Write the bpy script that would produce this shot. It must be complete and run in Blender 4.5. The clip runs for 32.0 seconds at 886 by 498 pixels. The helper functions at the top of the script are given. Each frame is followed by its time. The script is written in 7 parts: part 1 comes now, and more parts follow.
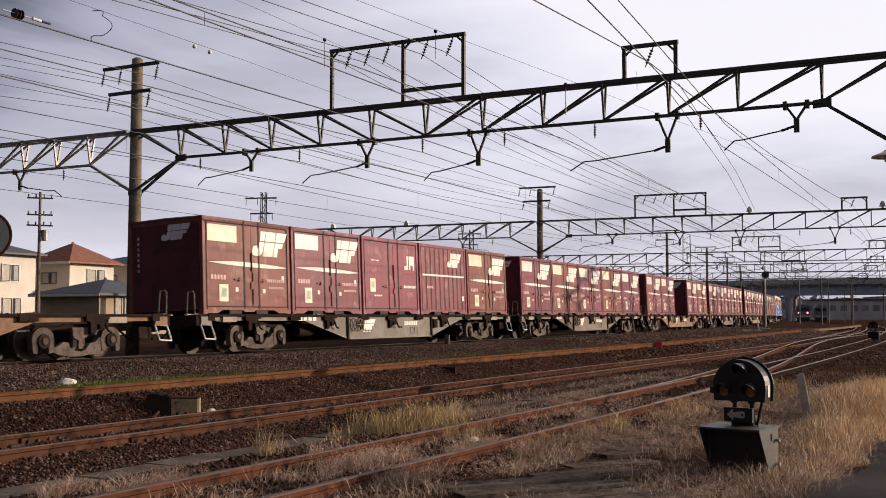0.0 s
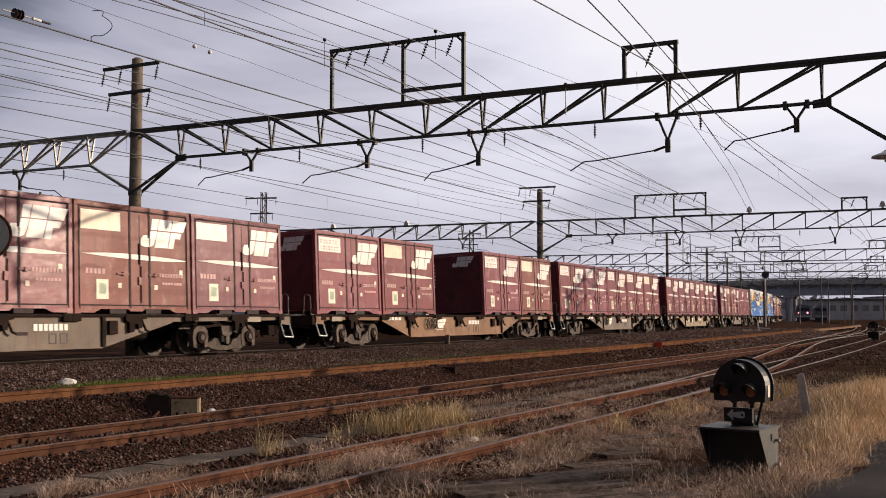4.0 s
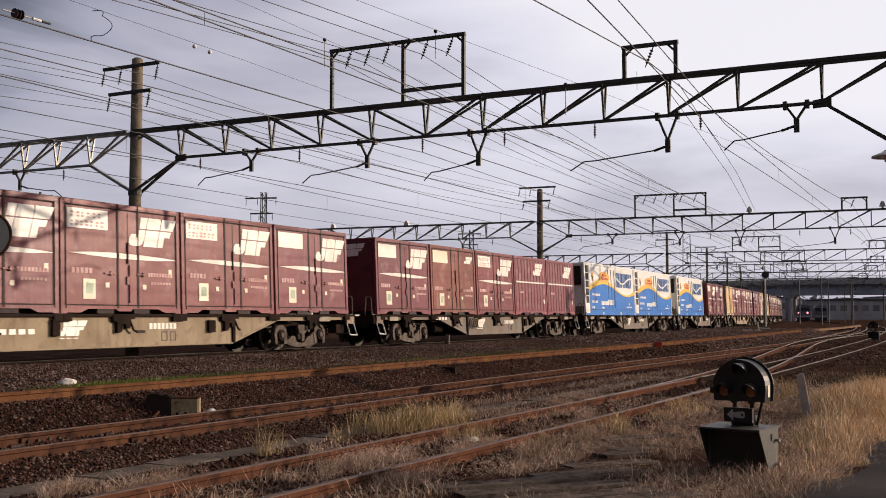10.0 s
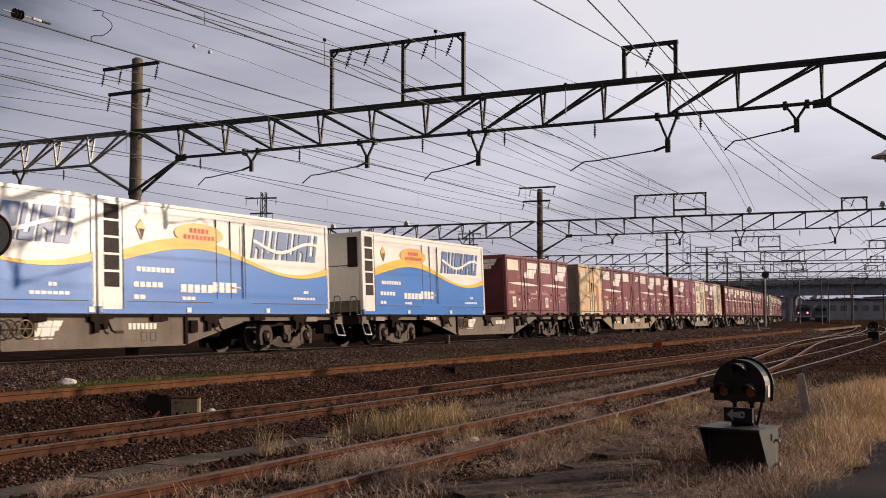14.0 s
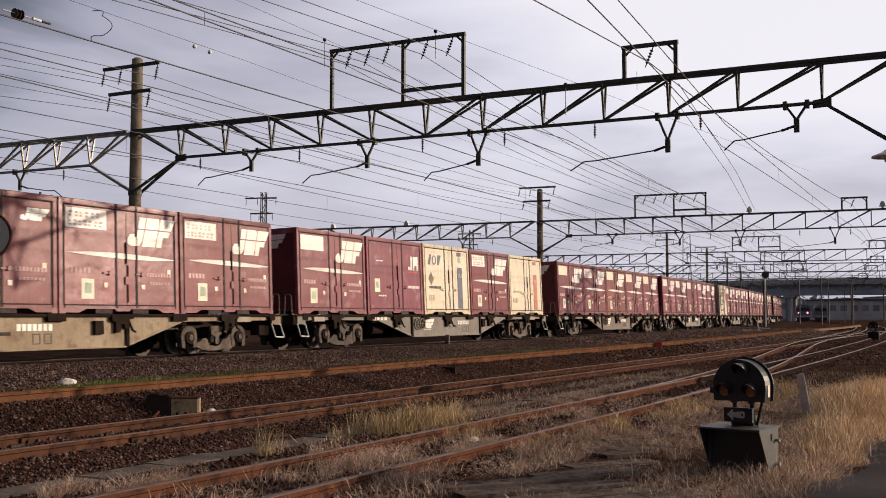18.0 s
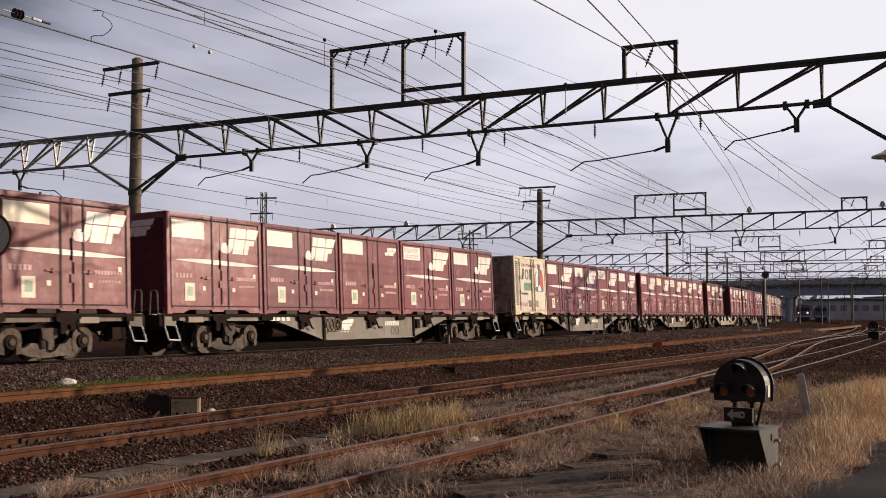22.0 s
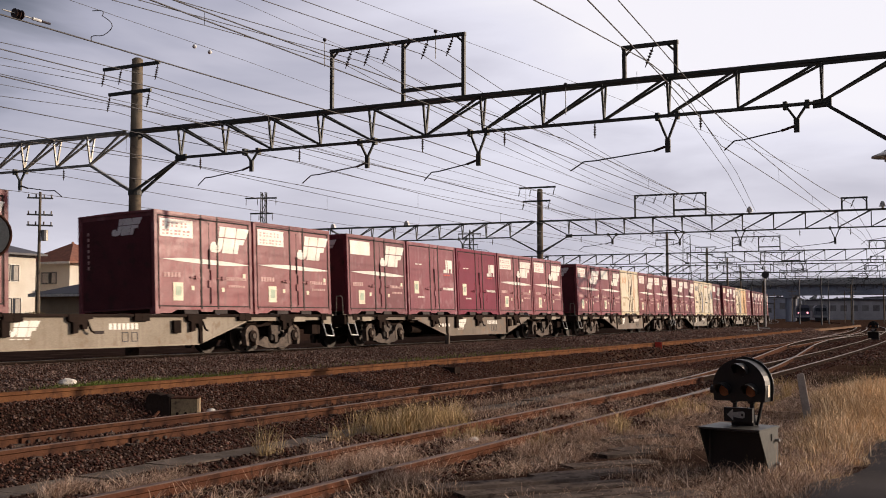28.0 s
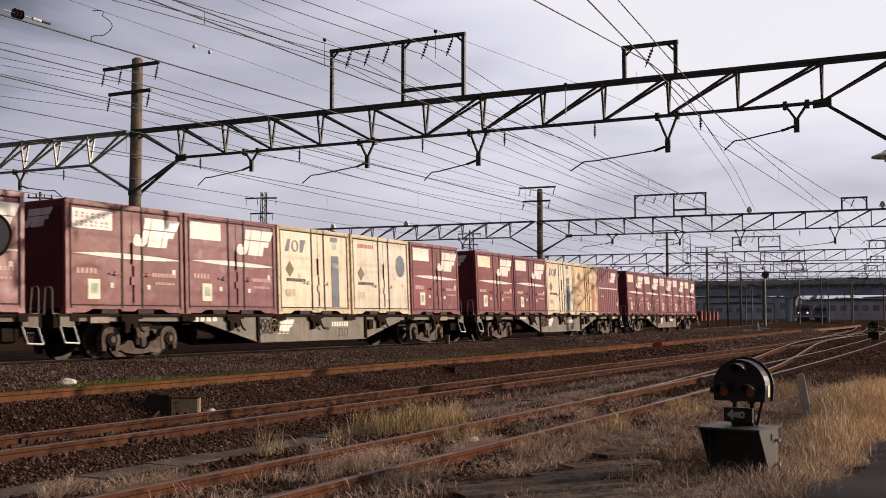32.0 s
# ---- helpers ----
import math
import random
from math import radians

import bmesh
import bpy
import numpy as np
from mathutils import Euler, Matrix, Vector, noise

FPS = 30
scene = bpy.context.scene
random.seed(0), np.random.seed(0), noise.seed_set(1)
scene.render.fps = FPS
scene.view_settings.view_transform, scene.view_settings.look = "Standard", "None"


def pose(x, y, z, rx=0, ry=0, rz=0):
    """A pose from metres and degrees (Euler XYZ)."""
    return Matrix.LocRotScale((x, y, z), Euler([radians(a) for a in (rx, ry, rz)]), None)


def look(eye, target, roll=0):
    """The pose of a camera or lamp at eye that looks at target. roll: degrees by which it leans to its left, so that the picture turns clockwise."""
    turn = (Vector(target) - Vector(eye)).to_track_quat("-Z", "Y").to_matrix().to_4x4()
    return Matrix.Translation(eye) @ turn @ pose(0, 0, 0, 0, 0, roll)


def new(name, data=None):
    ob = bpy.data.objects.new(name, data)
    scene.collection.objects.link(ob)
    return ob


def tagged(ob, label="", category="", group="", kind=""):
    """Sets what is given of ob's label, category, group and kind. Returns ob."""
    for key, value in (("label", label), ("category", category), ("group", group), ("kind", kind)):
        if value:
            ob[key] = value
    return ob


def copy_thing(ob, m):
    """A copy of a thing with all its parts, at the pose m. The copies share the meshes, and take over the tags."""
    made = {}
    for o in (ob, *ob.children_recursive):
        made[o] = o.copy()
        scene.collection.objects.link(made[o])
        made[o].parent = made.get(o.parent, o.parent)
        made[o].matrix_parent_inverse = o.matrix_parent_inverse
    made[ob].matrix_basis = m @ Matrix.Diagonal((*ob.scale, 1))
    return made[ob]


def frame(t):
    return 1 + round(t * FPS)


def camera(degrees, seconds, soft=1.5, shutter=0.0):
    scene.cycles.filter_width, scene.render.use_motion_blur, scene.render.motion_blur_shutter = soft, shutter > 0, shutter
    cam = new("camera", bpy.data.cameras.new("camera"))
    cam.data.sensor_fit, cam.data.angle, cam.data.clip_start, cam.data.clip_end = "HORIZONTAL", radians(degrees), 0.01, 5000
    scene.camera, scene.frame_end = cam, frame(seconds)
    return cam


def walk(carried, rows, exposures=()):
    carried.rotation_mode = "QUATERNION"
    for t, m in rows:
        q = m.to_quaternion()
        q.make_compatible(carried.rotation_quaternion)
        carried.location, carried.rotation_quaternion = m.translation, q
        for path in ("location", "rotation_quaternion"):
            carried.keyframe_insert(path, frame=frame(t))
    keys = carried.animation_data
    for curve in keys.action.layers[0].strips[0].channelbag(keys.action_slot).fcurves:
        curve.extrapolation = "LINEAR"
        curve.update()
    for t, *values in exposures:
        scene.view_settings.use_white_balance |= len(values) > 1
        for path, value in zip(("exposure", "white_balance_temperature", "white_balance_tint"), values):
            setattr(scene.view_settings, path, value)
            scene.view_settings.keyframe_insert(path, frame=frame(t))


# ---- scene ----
# ---------------------------------------------------------------- camera
cam = camera(44.86, 32.0, soft=0.95, shutter=0.12)
EYE = (0.0, 0.0, 0.97)
HELD = look(EYE, (0.0, 10.0, 0.97 + 10.0 * math.tan(radians(3.584))))
walk(cam, [(0.0, HELD), (32.0, HELD)], [(0.0, 0.09), (5.0, 0.04), (9.0, 0.0), (11.5, 0.0), (13.0, -0.05), (14.0, -0.17), (15.2, -0.12), (17.0, 0.0), (25.0, 0.0), (28.0, 0.07), (30.0, 0.02), (31.0, -0.02), (32.0, -0.02)])

# ---------------------------------------------------------------- world and sun
SUN_EL, SUN_AZ = radians(13.0), math.atan2(0.95, 0.25)
world = bpy.data.worlds.new("sky")
scene.world = world
world.use_nodes = True


def build_sky():
    nt = world.node_tree
    nt.nodes.clear()
    N, L = nt.nodes.new, nt.links.new
    out, bg = N("ShaderNodeOutputWorld"), N("ShaderNodeBackground")
    sky = N("ShaderNodeTexSky")
    sky.sky_type, sky.sun_disc = "NISHITA", False
    sky.sun_elevation, sky.sun_rotation = SUN_EL, SUN_AZ
    sky.air_density, sky.dust_density = 1.0, 2.0
    dim = N("ShaderNodeVectorMath")
    dim.operation = "SCALE"
    dim.inputs["Scale"].default_value = 0.07
    L(sky.outputs[0], dim.inputs[0])
    tc, mp = N("ShaderNodeTexCoord"), N("ShaderNodeMapping")
    mp.inputs["Scale"].default_value = (1.6, 1.6, 7.0)
    mp.inputs["Rotation"].default_value = (0.0, 0.10, 0.0)
    L(tc.outputs["Generated"], mp.inputs[0])
    cloud = N("ShaderNodeTexNoise")
    cloud.inputs["Scale"].default_value, cloud.inputs["Detail"].default_value = 1.7, 6.0
    cloud.inputs["Roughness"].default_value, cloud.inputs["Distortion"].default_value = 0.5, 0.3
    L(mp.outputs[0], cloud.inputs["Vector"])
    # the veil: even along the horizon, brighter high up on the sun's side, dull behind
    xyz = N("ShaderNodeSeparateXYZ")
    L(tc.outputs["Generated"], xyz.inputs[0])

    def op(kind, u, v, w=0.0):
        n = N("ShaderNodeMath")
        n.operation = kind
        for k, q in enumerate((u, v, w)):
            if isinstance(q, (int, float)):
                n.inputs[k].default_value = q
            else:
                L(q, n.inputs[k])
        return n.outputs[0]
    height = op("MINIMUM", op("SUBTRACT", xyz.outputs["Z"], 0.08), 0.27)
    slope = op("MULTIPLY_ADD", xyz.outputs["X"], 5.6, 1.1)
    front = op("MULTIPLY_ADD", height, slope, op("MULTIPLY_ADD", xyz.outputs["X"], 0.28, 0.565))
    back = op("MULTIPLY", op("MINIMUM", xyz.outputs["Y"], 0.0), 0.8)
    puff = op("MULTIPLY_ADD", cloud.outputs["Fac"], 0.95, -0.475)
    over = op("MULTIPLY", op("MAXIMUM", op("SUBTRACT", xyz.outputs["Z"], 0.34), 0.0), -0.85)
    bank = N("ShaderNodeValToRGB")
    be = bank.color_ramp.elements
    be[0].position, be[0].color = 0.0, (0.5, 0.5, 0.5, 1)
    be[1].position, be[1].color = 0.24, (0.5, 0.5, 0.5, 1)
    for p, v in ((0.05, 0.58), (0.075, 0.47), (0.105, 0.36), (0.15, 0.45), (0.19, 0.52)):
        be.new(p).color = (v, v, v, 1)
    L(op("MULTIPLY_ADD", cloud.outputs["Fac"], 0.05, op("SUBTRACT", xyz.outputs["Z"], 0.025)), bank.inputs[0])
    side = op("MINIMUM", op("MAXIMUM", op("MULTIPLY_ADD", xyz.outputs["X"], 6.0, 0.1), 0.0), 1.0)
    layer = op("MULTIPLY", op("SUBTRACT", bank.outputs[0], 0.5), side)
    total = op("ADD", op("ADD", op("ADD", op("ADD", front, over), back), puff), layer)
    ramp = N("ShaderNodeValToRGB")
    e = ramp.color_ramp.elements
    e[0].position, e[0].color = 0.0, (0.05, 0.055, 0.075, 1)
    e[1].position, e[1].color = 0.95, (1.01, 0.975, 1.04, 1)
    for p, c in ((0.18, (0.15, 0.16, 0.21, 1)), (0.36, (0.455, 0.45, 0.56, 1)), (0.52, (0.635, 0.615, 0.725, 1)), (0.72, (0.86, 0.84, 0.96, 1))):
        e.new(p).color = c
    L(total, ramp.inputs[0])
    mix = N("ShaderNodeMix")
    mix.data_type = "RGBA"
    mix.inputs["Factor"].default_value = 0.85
    L(dim.outputs[0], mix.inputs[6])
    L(ramp.outputs[0], mix.inputs[7])
    L(mix.outputs[2], bg.inputs["Color"])
    bg.inputs["Strength"].default_value = 1.0
    L(bg.outputs[0], out.inputs[0])


build_sky()
sun_data = bpy.data.lights.new("sun", "SUN")
sun_data.energy, sun_data.angle, sun_data.color = 4.5, radians(0.6), (1.0, 0.80, 0.62)
sun = new("sun", sun_data)
sun.matrix_world = look((60 * math.sin(SUN_AZ), 60 * math.cos(SUN_AZ), 60 * math.tan(SUN_EL)), (0, 0, 0))

# ---------------------------------------------------------------- materials


def material(name, a, b=None, scale=6.0, rough=0.6, metal=0.0, bump=0.15, fine=60.0, vary=0.12, dirt=None, dirt_at=0.62, coat=0.0, wavy=0.0, shine=0.3, streak=None, amount=0.5):
    """Two tones at a coarse scale, grain and relief at a fine one, stains, and run-down streaks."""
    m = bpy.data.materials.new(name)
    m.use_nodes = True
    nt = m.node_tree
    N, L = nt.nodes.new, nt.links.new
    bs = nt.nodes["Principled BSDF"]
    b = b or tuple(v * 0.72 for v in a)
    tc, info = N("ShaderNodeTexCoord"), N("ShaderNodeObjectInfo")
    far, where = N("ShaderNodeVectorMath"), N("ShaderNodeVectorMath")
    far.operation, where.operation = "SCALE", "ADD"
    far.inputs[0].default_value = (31.0, 17.0, 23.0)
    L(info.outputs["Random"], far.inputs["Scale"])
    L(tc.outputs["Object"], where.inputs[0])
    L(far.outputs[0], where.inputs[1])
    n1, n2 = N("ShaderNodeTexNoise"), N("ShaderNodeTexNoise")
    for n, s, d in ((n1, scale, 5.0), (n2, fine, 3.0)):
        n.inputs["Scale"].default_value, n.inputs["Detail"].default_value = s, d
        L(where.outputs[0], n.inputs["Vector"])
    r1 = N("ShaderNodeMapRange")
    r1.inputs[1].default_value, r1.inputs[2].default_value = 0.34, 0.66
    L(n1.outputs["Fac"], r1.inputs[0])
    mix = N("ShaderNodeMix")
    mix.data_type = "RGBA"
    mix.inputs[6].default_value, mix.inputs[7].default_value = (*a, 1), (*b, 1)
    L(r1.outputs[0], mix.inputs["Factor"])
    col = mix.outputs[2]
    if dirt:
        n3, r3, m3 = N("ShaderNodeTexNoise"), N("ShaderNodeMapRange"), N("ShaderNodeMix")
        n3.inputs["Scale"].default_value, n3.inputs["Detail"].default_value = scale * 2.7, 8.0
        L(where.outputs[0], n3.inputs["Vector"])
        r3.inputs[1].default_value, r3.inputs[2].default_value = dirt_at - 0.06, dirt_at + 0.1
        L(n3.outputs["Fac"], r3.inputs[0])
        m3.data_type = "RGBA"
        m3.inputs[7].default_value = (*dirt, 1)
        L(r3.outputs[0], m3.inputs["Factor"])
        L(col, m3.inputs[6])
        col = m3.outputs[2]
    if streak:
        squeeze, n5, r5, m5 = N("ShaderNodeMapping"), N("ShaderNodeTexNoise"), N("ShaderNodeMapRange"), N("ShaderNodeMix")
        squeeze.inputs["Scale"].default_value = (9.0, 9.0, 0.55)
        L(where.outputs[0], squeeze.inputs[0])
        n5.inputs["Scale"].default_value, n5.inputs["Detail"].default_value, n5.inputs["Roughness"].default_value = 1.0, 6.0, 0.62
        L(squeeze.outputs[0], n5.inputs["Vector"])
        r5.inputs[1].default_value, r5.inputs[2].default_value, r5.inputs[4].default_value = 0.50, 0.74, amount
        L(n5.outputs["Fac"], r5.inputs[0])
        m5.data_type = "RGBA"
        m5.inputs[7].default_value = (*streak, 1)
        L(r5.outputs[0], m5.inputs["Factor"])
        L(col, m5.inputs[6])
        col = m5.outputs[2]
    hsv, mul = N("ShaderNodeHueSaturation"), N("ShaderNodeMapRange")
    mul.inputs[3].default_value, mul.inputs[4].default_value = 1 - vary, 1 + vary
    L(info.outputs["Random"], mul.inputs[0])
    L(mul.outputs[0], hsv.inputs["Value"])
    L(col, hsv.inputs["Color"])
    grain, gmix = N("ShaderNodeMapRange"), N("ShaderNodeMix")
    grain.inputs[1].default_value, grain.inputs[2].default_value = 0.3, 0.7
    grain.inputs[3].default_value, grain.inputs[4].default_value = 0.82, 1.14
    L(n2.outputs["Fac"], grain.inputs[0])
    gmix.data_type, gmix.blend_type = "RGBA", "MULTIPLY"
    gmix.inputs["Factor"].default_value = 1.0
    L(hsv.outputs[0], gmix.inputs[6])
    L(grain.outputs[0], gmix.inputs[7])
    L(gmix.outputs[2], bs.inputs["Base Color"])
    rr = N("ShaderNodeMapRange")
    rr.inputs[3].default_value, rr.inputs[4].default_value = max(0.05, rough - 0.1), min(1.0, rough + 0.12)
    L(n1.outputs["Fac"], rr.inputs[0])
    L(rr.outputs[0], bs.inputs["Roughness"])
    bs.inputs["Metallic"].default_value = metal
    bs.inputs["Specular IOR Level"].default_value = shine if rough < 0.8 else 0.0
    bs.inputs["Coat Weight"].default_value = coat
    if bump:
        bp = N("ShaderNodeBump")
        bp.inputs["Strength"].default_value, bp.inputs["Distance"].default_value = bump, 0.01
        L(n2.outputs["Fac"], bp.inputs["Height"])
        L(bp.outputs[0], bs.inputs["Normal"])
        if wavy:
            n4, b4 = N("ShaderNodeTexNoise"), N("ShaderNodeBump")
            n4.inputs["Scale"].default_value, n4.inputs["Detail"].default_value = 2.6, 2.0
            b4.inputs["Strength"].default_value, b4.inputs["Distance"].default_value = 1.0, wavy
            L(where.outputs[0], n4.inputs["Vector"])
            L(n4.outputs["Fac"], b4.inputs["Height"])
            L(b4.outputs[0], bp.inputs["Normal"])
    return m


def island_material(name, ramp, rough=0.9):
    """Loose small pieces: a tone of its own for each."""
    m = bpy.data.materials.new(name)
    m.use_nodes = True
    nt = m.node_tree
    N, L = nt.nodes.new, nt.links.new
    bs = nt.nodes["Principled BSDF"]
    geo, cr = N("ShaderNodeNewGeometry"), N("ShaderNodeValToRGB")
    L(geo.outputs["Random Per Island"], cr.inputs[0])
    el = cr.color_ramp.elements
    el[0].position, el[0].color = 0.0, (*ramp[0], 1)
    el[1].position, el[1].color = 1.0, (*ramp[-1], 1)
    for i, c in enumerate(ramp[1:-1]):
        el.new((i + 1) / (len(ramp) - 1)).color = (*c, 1)
    tc, nz = N("ShaderNodeTexCoord"), N("ShaderNodeTexNoise")
    nz.inputs["Scale"].default_value = 0.35
    L(tc.outputs["Object"], nz.inputs["Vector"])
    mr, mx = N("ShaderNodeMapRange"), N("ShaderNodeMix")
    mr.inputs[1].default_value, mr.inputs[2].default_value, mr.inputs[3].default_value, mr.inputs[4].default_value = 0.35, 0.65, 0.75, 1.2
    L(nz.outputs["Fac"], mr.inputs[0])
    mx.data_type, mx.blend_type = "RGBA", "MULTIPLY"
    mx.inputs["Factor"].default_value = 1.0
    L(cr.outputs[0], mx.inputs[6])
    L(mr.outputs[0], mx.inputs[7])
    L(mx.outputs[2], bs.inputs["Base Color"])
    bs.inputs["Roughness"].default_value = rough
    bs.inputs["Specular IOR Level"].default_value = 0.0
    return m


PAINT = [material("red_brown_paint", (0.216, 0.053, 0.057), (0.176, 0.041, 0.045), 0.9, 0.40, 0, 0.05, 45, 0.10, (0.27, 0.115, 0.12), 0.62, wavy=0.010, shine=0.18, streak=(0.085, 0.035, 0.036), amount=0.55),
         material("faded_red_paint", (0.249, 0.068, 0.077), (0.204, 0.053, 0.061), 0.8, 0.34, 0, 0.05, 45, 0.10, (0.33, 0.15, 0.155), 0.60, wavy=0.012, shine=0.20, streak=(0.10, 0.042, 0.044), amount=0.5),
         material("brown_paint", (0.220, 0.067, 0.053), (0.179, 0.051, 0.041), 0.9, 0.44, 0, 0.06, 45, 0.10, (0.28, 0.14, 0.105), 0.60, wavy=0.010, shine=0.16, streak=(0.09, 0.042, 0.032), amount=0.6),
         material("purple_maroon_paint", (0.180, 0.039, 0.052), (0.149, 0.031, 0.042), 0.9, 0.38, 0, 0.05, 45, 0.12, (0.26, 0.12, 0.135), 0.64, wavy=0.011, shine=0.20, streak=(0.25, 0.13, 0.14), amount=0.35)]
# red end walls: shade mixed into the paint, with dark stains over it
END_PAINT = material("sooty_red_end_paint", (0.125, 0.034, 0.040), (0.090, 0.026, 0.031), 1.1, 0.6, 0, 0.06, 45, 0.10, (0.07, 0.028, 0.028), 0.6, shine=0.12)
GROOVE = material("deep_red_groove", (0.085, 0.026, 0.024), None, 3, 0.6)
PINK = material("rose_red_paint", (0.25, 0.064, 0.082), (0.205, 0.050, 0.065), 0.8, 0.33, 0, 0.05, 45, 0.05, (0.36, 0.19, 0.20), 0.64, wavy=0.010, shine=0.20, streak=(0.36, 0.18, 0.20), amount=0.3)
MAGENTA = material("fresh_magenta_red_paint", (0.210, 0.030, 0.052), (0.180, 0.025, 0.044), 0.8, 0.30, 0, 0.03, 45, 0.05, (0.25, 0.06, 0.08), 0.68, wavy=0.008, shine=0.12)
DARK = material("dark_gasket", (0.028, 0.014, 0.013), None, 8, 0.7, 0, 0.1)
CREAM = material("pale_cream_paint", (0.76, 0.66, 0.50), (0.70, 0.59, 0.43), 1.2, 0.36, 0, 0.05, 45, 0.04, (0.52, 0.40, 0.24), 0.64, wavy=0.005, shine=0.28, streak=(0.42, 0.29, 0.15), amount=0.5)
# cream with the sun's orange glow and pale sheen put into its tones
YELLOW_CREAM = material("yellowed_cream_paint", (0.76, 0.50, 0.25), (0.70, 0.42, 0.18), 1.0, 0.34, 0, 0.05, 45, 0.04, (0.80, 0.68, 0.48), 0.58, wavy=0.008, shine=0.3, streak=(0.48, 0.26, 0.09), amount=0.6)
GRIMY_CREAM = material("grimy_white_paint", (0.72, 0.66, 0.54), (0.62, 0.55, 0.43), 1.4, 0.42, 0, 0.07, 45, 0.05, (0.40, 0.26, 0.14), 0.66, wavy=0.006, shine=0.25, streak=(0.30, 0.17, 0.08), amount=0.5)
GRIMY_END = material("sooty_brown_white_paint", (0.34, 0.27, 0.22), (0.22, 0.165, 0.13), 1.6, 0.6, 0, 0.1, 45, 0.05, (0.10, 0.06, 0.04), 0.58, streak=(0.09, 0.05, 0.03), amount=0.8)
CREAM_FRAME = material("cream_frame_paint", (0.64, 0.55, 0.37), (0.52, 0.41, 0.24), 3, 0.5, 0, 0.08, 45, 0.04, (0.30, 0.17, 0.08), 0.60)
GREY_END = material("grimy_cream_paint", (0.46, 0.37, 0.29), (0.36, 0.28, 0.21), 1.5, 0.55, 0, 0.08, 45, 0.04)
WHITE_MARK = material("white_marking", (0.82, 0.78, 0.70), (0.72, 0.66, 0.58), 3, 0.4, 0, 0.02, 60, 0.06, (0.55, 0.42, 0.36), 0.72)
CREAM_MARK = material("cream_label", (0.80, 0.71, 0.54), (0.72, 0.60, 0.44), 3, 0.45, 0, 0.02, 60, 0.06, (0.5, 0.38, 0.25), 0.72)
PINK_MARK = material("faded_marking", (0.60, 0.38, 0.36), (0.48, 0.27, 0.25), 5, 0.55, 0, 0.02)
GREEN_MARK = material("green_label", (0.40, 0.49, 0.36), None, 5, 0.5, 0, 0.02)
BLUE_MARK = material("slate_blue_marking", (0.10, 0.115, 0.155), (0.08, 0.09, 0.12), 4, 0.42, 0, 0.02)
ORANGE_MARK = material("brick_orange_marking", (0.50, 0.17, 0.11), (0.42, 0.135, 0.085), 4, 0.45, 0, 0.02)
RED_MARK = material("red_marking", (0.55, 0.05, 0.03), None, 4, 0.45, 0, 0.02)
INK = material("dark_ink_marking", (0.045, 0.035, 0.04), None, 4, 0.5, 0, 0.02)
RUN_WHITE = material("white_van_panel", (0.86, 0.83, 0.77), (0.80, 0.76, 0.69), 1.0, 0.3, 0, 0.02, 40, 0.02, (0.62, 0.55, 0.46), 0.74)
RUN_BLUE = material("bright_blue_film", (0.010, 0.165, 0.56), (0.009, 0.14, 0.48), 1.0, 0.34, 0, 0.02, 40, 0.02, (0.05, 0.22, 0.55), 0.74)
RUN_YELLOW = material("golden_yellow_film", (0.86, 0.52, 0.035), (0.80, 0.46, 0.03), 1.0, 0.34, 0, 0.02, 40, 0.02)
RUN_ORANGE = material("orange_film", (0.90, 0.42, 0.05), (0.85, 0.36, 0.04), 2.0, 0.34, 0, 0.02, 40, 0.02)
RUN_LETTER = material("grey_blue_film", (0.10, 0.17, 0.36), (0.09, 0.15, 0.31), 2.0, 0.34, 0, 0.02, 40, 0.02)
GREY_SILL = material("grey_green_wagon_paint", (0.178, 0.158, 0.124), (0.132, 0.114, 0.088), 1.3, 0.55, 0, 0.1, 50, 0.06, (0.14, 0.09, 0.06), 0.6, streak=(0.09, 0.06, 0.045), amount=0.6)
TAN_SILL = material("dusty_brown_wagon_paint", (0.150, 0.114, 0.084), (0.108, 0.078, 0.056), 1.3, 0.6, 0, 0.1, 50, 0.06, (0.16, 0.09, 0.05), 0.6, streak=(0.07, 0.045, 0.03), amount=0.6)
SAND_SILL = material("sandy_tan_wagon_paint", (0.275, 0.205, 0.120), (0.210, 0.150, 0.085), 1.3, 0.6, 0, 0.1, 50, 0.06, (0.15, 0.09, 0.05), 0.6, streak=(0.12, 0.075, 0.04), amount=0.6)
PALE_SILL = material("pale_tan_grey_wagon_paint", (0.29, 0.24, 0.178), (0.24, 0.195, 0.142), 1.3, 0.6, 0, 0.1, 50, 0.06, (0.20, 0.14, 0.09), 0.62, streak=(0.18, 0.13, 0.09), amount=0.5)
RUST_SILL = material("rusty_orange_wagon_paint", (0.235, 0.112, 0.042), (0.175, 0.076, 0.028), 1.3, 0.6, 0, 0.12, 50, 0.06, (0.12, 0.055, 0.025), 0.58, streak=(0.10, 0.05, 0.025), amount=0.7)
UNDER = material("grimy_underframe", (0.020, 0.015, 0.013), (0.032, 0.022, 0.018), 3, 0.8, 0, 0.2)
BOGIE = material("dusty_bogie_steel", (0.055, 0.041, 0.032), (0.028, 0.021, 0.017), 4, 0.7, 0.1, 0.25, 50, 0.1, (0.05, 0.035, 0.028), 0.6)
WHEEL = material("worn_wheel_steel", (0.042, 0.031, 0.025), (0.025, 0.019, 0.015), 5, 0.55, 0.3, 0.1)
